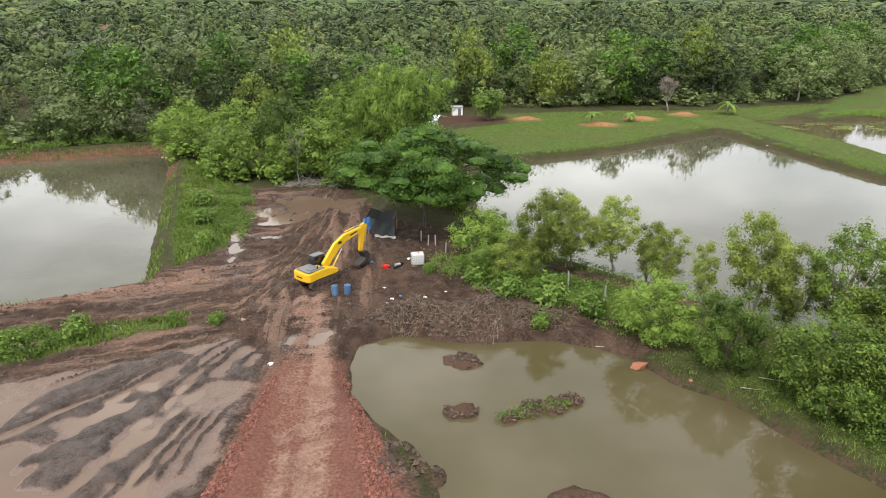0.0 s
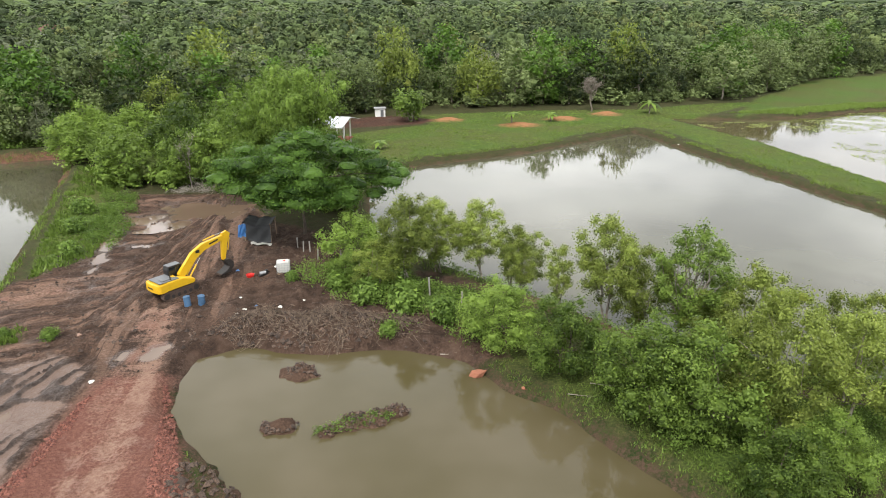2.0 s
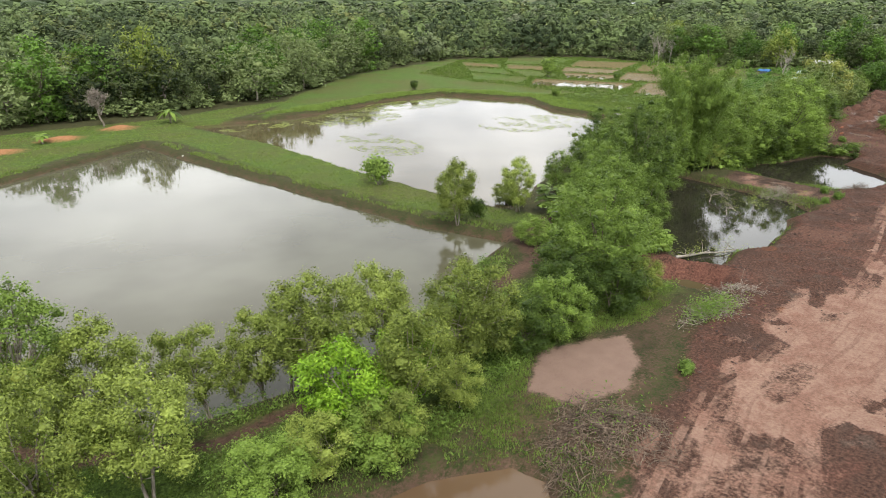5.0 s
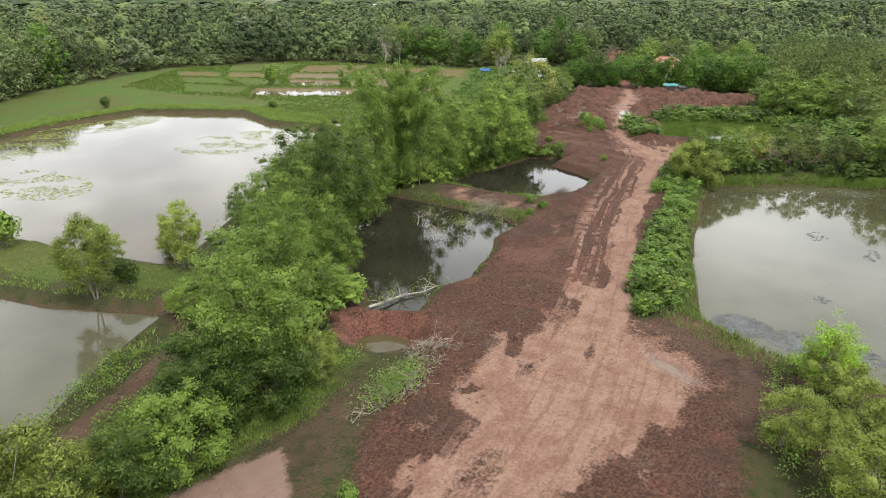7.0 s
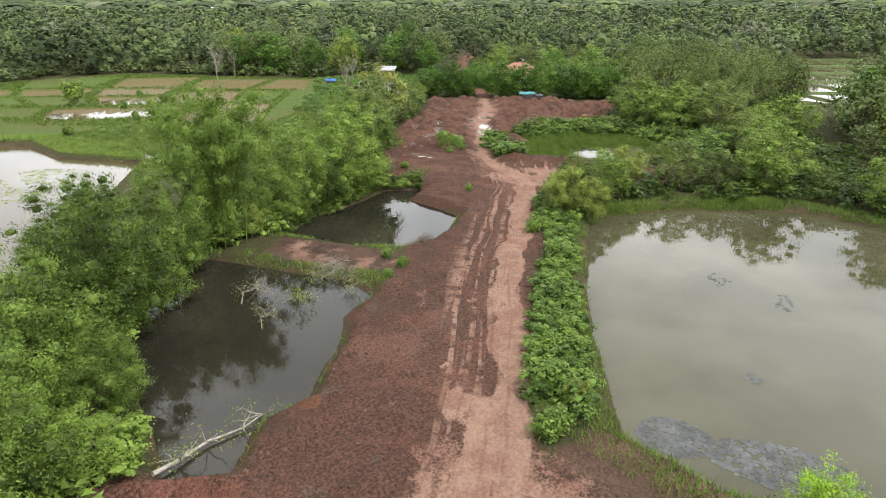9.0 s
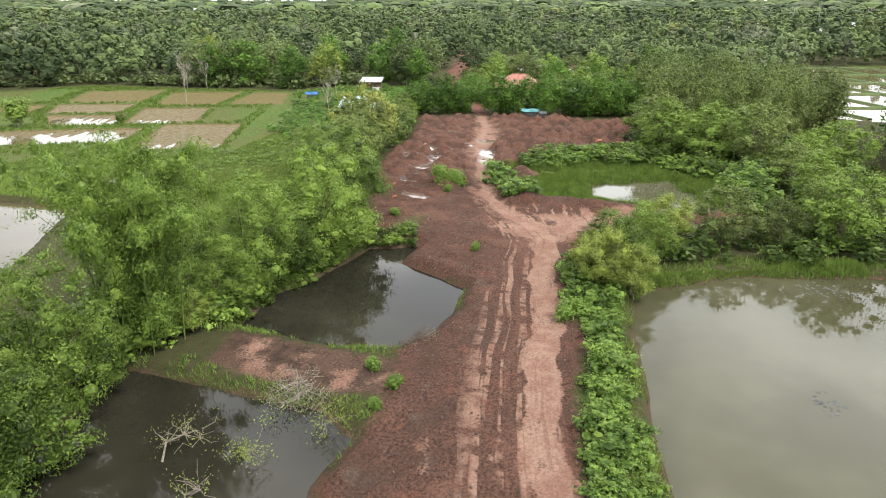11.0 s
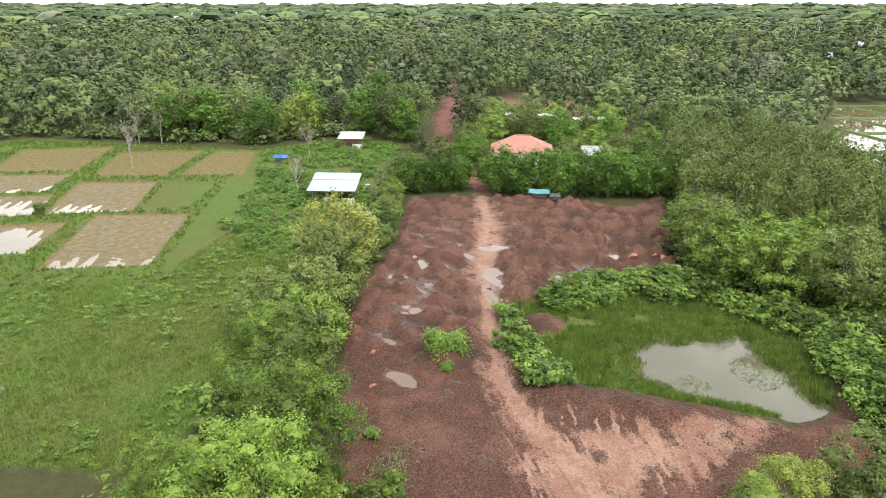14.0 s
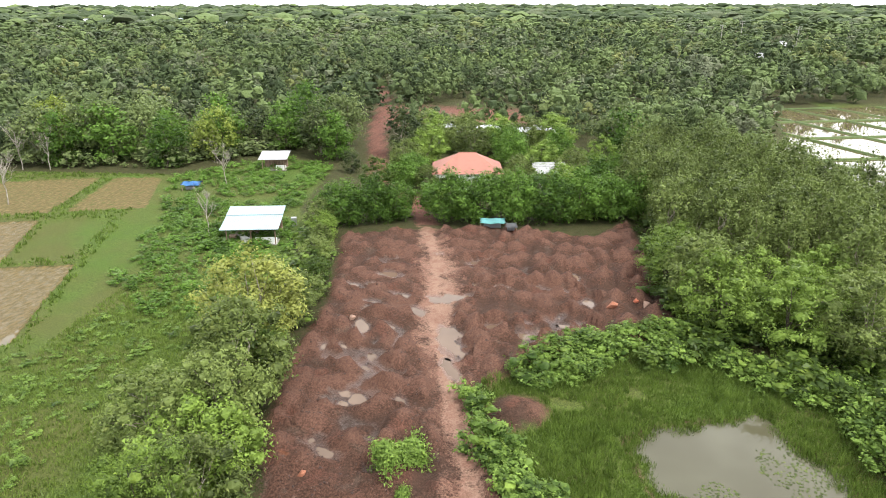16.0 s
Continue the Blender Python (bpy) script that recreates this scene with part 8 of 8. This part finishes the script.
dead = bare_tree(66, 9.5, "bare pale dead tree among the woods", BARK_PALE, 90)
stand([dead], [(23.8, 135.0, 1.1), (-6.0, 125.0, 0.9), (-27.9, 140.0, 1.0), (176.1, 121.5, 0.9), (195.0, 138.2, 0.9), (170.6, 83.2, 0.7), (193.9, 95.4, 0.7), (-15.6, 69.6, 0.6), (196.0, 133.0, 0.8)], "dead trees", seed=48)


def palm(x, y, h, turn):
    rng = np.random.default_rng(int(x * 10))
    root = new("palm")
    v, f = tube([(0, 0, -0.1), (0.03, 0, h * 0.3), (0, 0.03, h * 0.5)], [0.14, 0.1, 0.08], 8)
    part("trunk", quick_mesh("trunk", v, f, [BARK_GREY], True), root)
    for k in range(11):
        a = k * 2 * math.pi / 11 + rng.uniform(-0.2, 0.2)
        ln, rise = h * rng.uniform(0.55, 0.75), rng.uniform(0.25, 0.8)
        vs, fs = [], []
        for j in range(9):
            s = j / 8
            c = Vector((math.cos(a) * ln * s, math.sin(a) * ln * s, h * 0.5 + ln * rise * s - ln * 0.9 * s * s))
            w = 0.34 * math.sin(math.pi * min(1, s * 0.9 + 0.1))
            side = Vector((-math.sin(a), math.cos(a), 0)) * w
            vs += [tuple(c - side - Vector((0, 0, 0.12 * w))), tuple(c), tuple(c + side - Vector((0, 0, 0.12 * w)))]
            if j:
                b = 3 * j
                fs += [(b - 3, b - 2, b + 1, b), (b - 2, b - 1, b + 2, b + 1)]
        part("frond", quick_mesh("frond", vs, fs, [LEAF_LUSH], True), root)
    root.matrix_basis = pose(x, y, land(x, y), 0, 0, turn)
    return tagged(root, "young coconut palm on the grassy bank", "palm", "young palms")


for px, py, ph in ((23.4, 104.8, 2.6), (30.2, 107.8, 2.2), (48.8, 114.6, 3.6), (3.5, 88.0, 1.8), (137.5, 63.0, 3.0)):
    palm(px, py, ph, px * 37)


# ---- buildings ----
def add_sheet_roof(bm, x0, x1, y0, y1, z0, z1, ribs=24, thick=0.05):
    """A ribbed sheet roof rising from (y0, z0) to (y1, z1)."""
    n = ribs * 2
    tops, lows = [], []
    for k in range(n + 1):
        x = x0 + (x1 - x0) * k / n
        lift = 0.03 if k % 2 else 0.0
        tops.append([bm.verts.new((x, y0, z0 + lift)), bm.verts.new((x, y1, z1 + lift))])
        lows.append([bm.verts.new((x, y0, z0 + lift - thick)), bm.verts.new((x, y1, z1 + lift - thick))])
    for k in range(n):
        bm.faces.new((tops[k][0], tops[k + 1][0], tops[k + 1][1], tops[k][1]))
        bm.faces.new((lows[k][0], lows[k][1], lows[k + 1][1], lows[k + 1][0]))
        bm.faces.new((tops[k][0], lows[k][0], lows[k + 1][0], tops[k + 1][0]))
        bm.faces.new((tops[k][1], tops[k + 1][1], lows[k + 1][1], lows[k][1]))
    for k in (0, n):
        bm.faces.new((tops[k][0], tops[k][1], lows[k][1], lows[k][0]))
    bmesh.ops.recalc_face_normals(bm, faces=bm.faces)


def box_part(name, material, parent, at, size, label="", bevel=0.02, turn=None):
    bm = bmesh.new()
    add_box(bm, at, size, turn)
    return finish(name, bm, material, parent, label, bevel)


def pavilion(x, y, turn):
    """A raised open pavilion at the water with a white sheet roof and a tiled deck."""
    root = new("pavilion")
    box_part("foundation", CONCRETE, root, (0, 0, 0.4), (6.4, 5.4, 1.0))
    deck = box_part("deck", TERRACOTTA, root, (0, 0, 0.97), (6.8, 5.8, 0.14), "red tiled deck")
    for px, py in ((-3.1, -2.6), (0, -2.6), (3.1, -2.6), (3.1, 2.6), (-3.1, 2.6), (3.1, 0)):
        box_part("post", WHITE_PAINT, root, (px, py, 2.25), (0.2, 0.2, 2.5))
    wall = box_part("wall", WHITE_PAINT, root, (-1.6, 1.2, 2.2), (3.2, 2.8, 2.4), "white plastered room")
    box_part("door", BLACK, wall, (-0.6, -0.225, 1.95), (0.8, 0.05, 1.8), "dark doorway")
    box_part("window", GLASS, wall, (-2.3, -0.225, 2.3), (0.8, 0.05, 0.8))
    for y0, z0, y1, z1 in ((-3.6, 3.35, 0.0, 4.15), (3.6, 3.35, 0.0, 4.15)):
        bm = bmesh.new()
        add_sheet_roof(bm, -4.2, 4.2, y0, y1, z0, z1, 22)
        finish("roof", bm, ROOF_WHITE, root, "white ribbed sheet roof")
    box_part("fascia", WHITE_PAINT, root, (0, -3.5, 3.28), (8.2, 0.06, 0.18))
    for z in (1.35, 1.65):
        box_part("rail", WHITE_PAINT, root, (-1.5, -2.75, z), (3.2, 0.06, 0.06), bevel=0)
    for k in range(3):
        box_part("step", CONCRETE, root, (3.7 + 0.32 * k, -1.8, 0.72 - 0.26 * k), (0.5, 1.4, 0.24))
    table = box_part("table", TIMBER, root, (1.4, -0.8, 1.62), (1.4, 0.8, 0.06))
    for px in (0.8, 2.0):
        box_part("leg", TIMBER, table, (px, -0.8, 1.32), (0.08, 0.6, 0.56), bevel=0)
    root.matrix_basis = pose(x, y, land(x, y) - 0.1, 0, 0, turn)
    return tagged(root, "white roofed open pavilion with red tiled deck by the pond", "pavilion")


pavilion(-4.4, 90.0, -14)


def jetty(x, y, turn):
    root = new("jetty")
    for k in range(7):
        box_part("plank", TIMBER, root, (0, -1.2 + 0.4 * k, 0.62), (1.3, 0.36, 0.05), bevel=0.01)
    for px in (-0.55, 0.55):
        for py in (-1.1, 1.1):
            box_part("pile", TIMBER, root, (px, py, 0.0), (0.1, 0.1, 1.5), bevel=0.01)
    root.matrix_basis = pose(x, y, WATER_Z, 0, 0, turn)
    return tagged(root, "small weathered timber jetty at the pond corner", "jetty")


jetty(3.2, 78.6, -60)


def outhouse(x, y):
    root = new("outhouse")
    box_part("wall", WHITE_PAINT, root, (0, 0, 0.7), (1.7, 1.5, 1.4), "white plastered walls")
    box_part("roof", ROOF_GREY, root, (0, 0, 1.44), (2.0, 1.8, 0.08))
    box_part("door", GREY_PANEL, root, (0.3, -0.765, 0.62), (0.5, 0.03, 1.2))
    root.matrix_basis = pose(x, y, land(x, y) - 0.05, 0, 0, 6)
    return tagged(root, "small white outhouse beside a bare red plot", "outhouse")


outhouse(2.4, 113.6)


def farm_hut(x, y, turn, w, d, low, high, roof_mat, label, junk=True):
    """An open farm hut: sheet roof on timber posts, a half wall and stored things."""
    root = new("farm_hut")
    for px in (-w / 2 + 0.3, 0, w / 2 - 0.3):
        for py, ph in ((-d / 2 + 0.3, low), (d / 2 - 0.3, high)):
            box_part("post", TIMBER, root, (px, py, ph / 2 - 0.1), (0.14, 0.14, ph + 0.1), bevel=0.01)
    bm = bmesh.new()
    add_sheet_roof(bm, -w / 2 - 0.3, w / 2 + 0.3, -d / 2 - 0.5, 0.9, low, low + (high - low) * 0.62, 26)
    finish("roof", bm, roof_mat, root, "ribbed pale sheet roof")
    bm = bmesh.new()
    add_sheet_roof(bm, -w / 2 - 0.3, w / 2 + 0.3, 0.75, d / 2 + 0.5, low + (high - low) * 0.68, high + 0.1, 26)
    finish("roof", bm, roof_mat, root, "ribbed pale sheet roof")
    box_part("floor", CONCRETE, root, (0, 0, 0.1), (w - 0.3, d - 0.3, 0.2))
    box_part("wall", TIMBER, root, (0, d / 2 - 0.2, high / 2), (w - 0.4, 0.1, high - 0.3))
    box_part("half_wall", WHITE_PAINT, root, (w * 0.28, -d / 2 + 0.3, 0.65), (w * 0.4, 0.1, 0.9))
    root.matrix_basis = pose(x, y, land(x, y) - 0.1, 0, 0, turn)
    return tagged(root, label, "hut", "farm huts")


farm_hut(171.4, 77.0, -72, 6.6, 5.2, 2.4, 3.5, ROOF_BLUE, "open farm hut with pale blue sheet roof in the garden")
farm_hut(207.0, 93.4, -72, 4.6, 3.4, 2.3, 2.9, ROOF_GREY, "small timber hut with grey sheet roof by the woods")


def crate(x, y, size, material, label, name, turn=0):
    root = new(name)
    box_part("body", material, root, (0, 0, size[2] / 2), size, bevel=0.04)
    box_part("rim", material, root, (0, 0, size[2]), (size[0] * 1.06, size[1] * 1.06, 0.06), bevel=0.01)
    root.matrix_basis = pose(x, y, land(x, y), 0, 0, turn)
    return tagged(root, label, name.replace("_", " "))


crate(169.8, 75.4, (0.9, 0.6, 0.7), RED_PLASTIC, "red storage box below the hut roof", "storage_box", 10)
crate(169.6, 77.4, (1.2, 0.7, 0.8), WHITE_PLASTIC, "pale storage box below the hut roof", "storage_box", 60)
crate(169.4, 79.0, (0.8, 0.8, 1.0), TIMBER, "wooden crate below the hut roof", "wooden_crate", 20)
crate(177.8, 74.8, (0.7, 0.6, 1.1), GALVANISED, "grey metal cabinet standing in the garden", "metal_cabinet", -70)
crate(177.4, 71.0, (0.9, 0.9, 1.2), WHITE_PLASTIC, "white water butt beside the garden path", "water_butt", 0)


def tarp_cover(x, y, turn, w, d, h, material, label):
    root = new("tarpaulin_cover")
    for px in (-w / 2, w / 2):
        for py in (-d / 2, d / 2):
            box_part("post", TIMBER, root, (px, py, h / 2), (0.08, 0.08, h), bevel=0)
    for s in (-1, 1):
        ob = cloth_sheet("sheet", material, [(-w / 2 - 0.2, s * (d / 2 + 0.3), h * 0.8), (w / 2 + 0.2, s * (d / 2 + 0.3), h * 0.78), (w / 2, 0, h * 1.15), (-w / 2, 0, h * 1.12)], 0.08, "", "", 0.02, 10, int(w * 7) + s)
        ob.parent = root
    box_part("load", GREY_PANEL, root, (0, 0, h * 0.3), (w * 0.7, d * 0.6, h * 0.55), bevel=0.05)
    root.matrix_basis = pose(x, y, land(x, y), 0, 0, turn)
    return tagged(root, label, "tarpaulin")


tarp_cover(182.4, 48.2, -75, 3.2, 1.6, 1.1, TARP_TURQ, "turquoise tarpaulin stretched over a low frame")
tarp_cover(181.6, 45.6, -75, 1.4, 1.2, 0.9, GREY_PANEL, "grey sheet covered stack beside the mango row")
tarp_cover(190.8, 99.6, -72, 2.8, 1.8, 1.2, TARP_BLUE, "bright blue tarpaulin over a low frame by the paddy")


def hip_house(x, y, turn, w, d, wall_h, rise, roof_mat, label, windows=4, over=0.8):
    """A house with a hipped roof, a door and shuttered windows."""
    root = new("house")
    wall = box_part("wall", WHITE_PAINT, root, (0, 0, wall_h / 2), (w, d, wall_h), "plastered walls")
    bm = bmesh.new()
    ex, ey = w / 2 + over, d / 2 + over
    ridge = max(0.2, (w - d) / 2)
    c = [bm.verts.new(p) for p in ((-ex, -ey, wall_h), (ex, -ey, wall_h), (ex, ey, wall_h), (-ex, ey, wall_h))]
    r = [bm.verts.new((-ridge, 0, wall_h + rise)), bm.verts.new((ridge, 0, wall_h + rise))]
    bm.faces.new((c[0], c[1], r[1], r[0]))
    bm.faces.new((c[1], c[2], r[1]))
    bm.faces.new((c[2], c[3], r[0], r[1]))
    bm.faces.new((c[3], c[0], r[0]))
    bm.faces.new(c[::-1])
    roof = finish("roof", bm, roof_mat, root)
    bm = bmesh.new()
    add_rod(bm, (-ridge - 0.1, 0, wall_h + rise), (ridge + 0.1, 0, wall_h + rise), 0.1, 8)
    finish("ridge_cap", bm, roof_mat, roof)
    for k in range(windows):
        px = -w / 2 + w * (k + 0.5) / windows
        win = box_part("window", GLASS, root, (px, -d / 2 - 0.01, wall_h * 0.55), (w / windows * 0.45, 0.06, 1.1), bevel=0)
        box_part("frame", TIMBER, win, (px, -d / 2 - 0.03, wall_h * 0.55 - 0.6), (w / windows * 0.55, 0.1, 0.08), bevel=0)
    box_part("door", TIMBER, root, (w * 0.1, -d / 2 - 0.015, 1.0), (0.9, 0.05, 2.0), bevel=0)
    root.matrix_basis = pose(x, y, land(x, y) - 0.1, 0, 0, turn)
    return tagged(root, label, "house")


hip_house(205.4, 57.0, -75, 10.4, 7.6, 2.9, 2.6, ROOF_RED, "house with faded red hipped roof among trees", over=0.6)
hip_house(241.0, 50.0, -75, 6.4, 4.4, 3.2, 1.0, ROOF_WHITE, "white roofed shed behind the garden trees", 3)
hip_house(240.0, 60.0, -75, 6.8, 4.4, 3.2, 1.0, ROOF_WHITE, "white roofed shed behind the garden trees", 3)
hip_house(238.6, 69.4, -75, 7.0, 4.4, 3.2, 1.0, ROOF_WHITE, "white roofed shed behind the garden trees", 3)
farm_hut(208.6, 43.6, -75, 5.0, 4.4, 2.6, 3.2, ROOF_GREY, "dark open carport among the garden trees")
crate(206.4, 43.0, (1.5, 1.2, 1.3), WHITE_PLASTIC, "white tank under the carport", "storage_tank", 0)
crate(206.8, 45.2, (1.2, 1.2, 1.3), WHITE_PLASTIC, "white tank under the carport", "storage_tank", 10)
hip_house(-150.0, 318.0, 10, 13, 8, 5.0, 2.6, plain("dull_red_roof", (0.13, 0.055, 0.045), 0.8), "far house with dull red roof above the woods", 4)

# a village far off over the trees
village_rng = np.random.default_rng(77)
for k in range(24):
    q = village_rng.uniform(0, 1)
    vx, vy = 900 + 480 * q + village_rng.normal() * 60, 560 + 380 * village_rng.uniform(0.0, 1.0) + 330 * q
    rm = (ROOF_WHITE, ROOF_RED, ROOF_GREY, ROOF_WHITE, ROOF_BLUE)[k % 5]
    hip_house(vx, vy, village_rng.uniform(0, 180), village_rng.uniform(10, 18), village_rng.uniform(7, 10), village_rng.uniform(5.0, 7.0), 3.0, rm, "far village house rising above the trees", 3)
for vx, vy, rm in ((535, -52, ROOF_GREY), (432, -24, ROOF_GREY)):
    hip_house(vx, vy, 20, 12, 8, 5.0, 2.6, rm, "far farmhouse roof among the woods", 3)


def utility_pole(x, y, turn):
    root = new("utility_pole")
    bm = bmesh.new()
    add_rod(bm, (0, 0, 0), (0, 0, 16), 0.26, 8, 0.18)
    finish("pole", bm, CONCRETE, root)
    for z in (15.4, 14.2):
        arm = box_part("crossarm", CONCRETE, root, (0, 0, z), (3.2, 0.22, 0.22), bevel=0)
        for px in (-1.4, 0, 1.4):
            bm = bmesh.new()
            add_rod(bm, (px, 0, z + 0.1), (px, 0, z + 0.5), 0.1, 8)
            finish("insulator", bm, WHITE_PLASTIC, arm)
    root.matrix_basis = pose(x, y, land(x, y), 0, 0, turn)
    return tagged(root, "tall grey concrete utility pole above the woods", "utility pole", "utility poles")


for ux, uy in ((528, -58), (545, -20), (637, -44), (500, -95)):
    utility_pole(ux, uy, 70)


def pond_pipe(x, y):
    root = new("drain_pipe")
    bm = bmesh.new()
    add_rod(bm, (-1.0, 0, 0.3), (1.3, 0, 0.1), 0.13, 12)
    finish("pipe", bm, WHITE_PLASTIC, root)
    root.matrix_basis = pose(x, y, WATER_Z, 0, 0, 20)
    return tagged(root, "white plastic drain pipe jutting from the grassy dam", "pipe")


pond_pipe(45.4, 90.4)


# the plan above is drawn in units of PLAN metres: bring everything to true size
for ob in list(scene.objects):
    if ob.parent is None and ob.type in ("MESH", "EMPTY"):
        ob.matrix_basis = Matrix.Scale(PLAN, 4) @ ob.matrix_basis
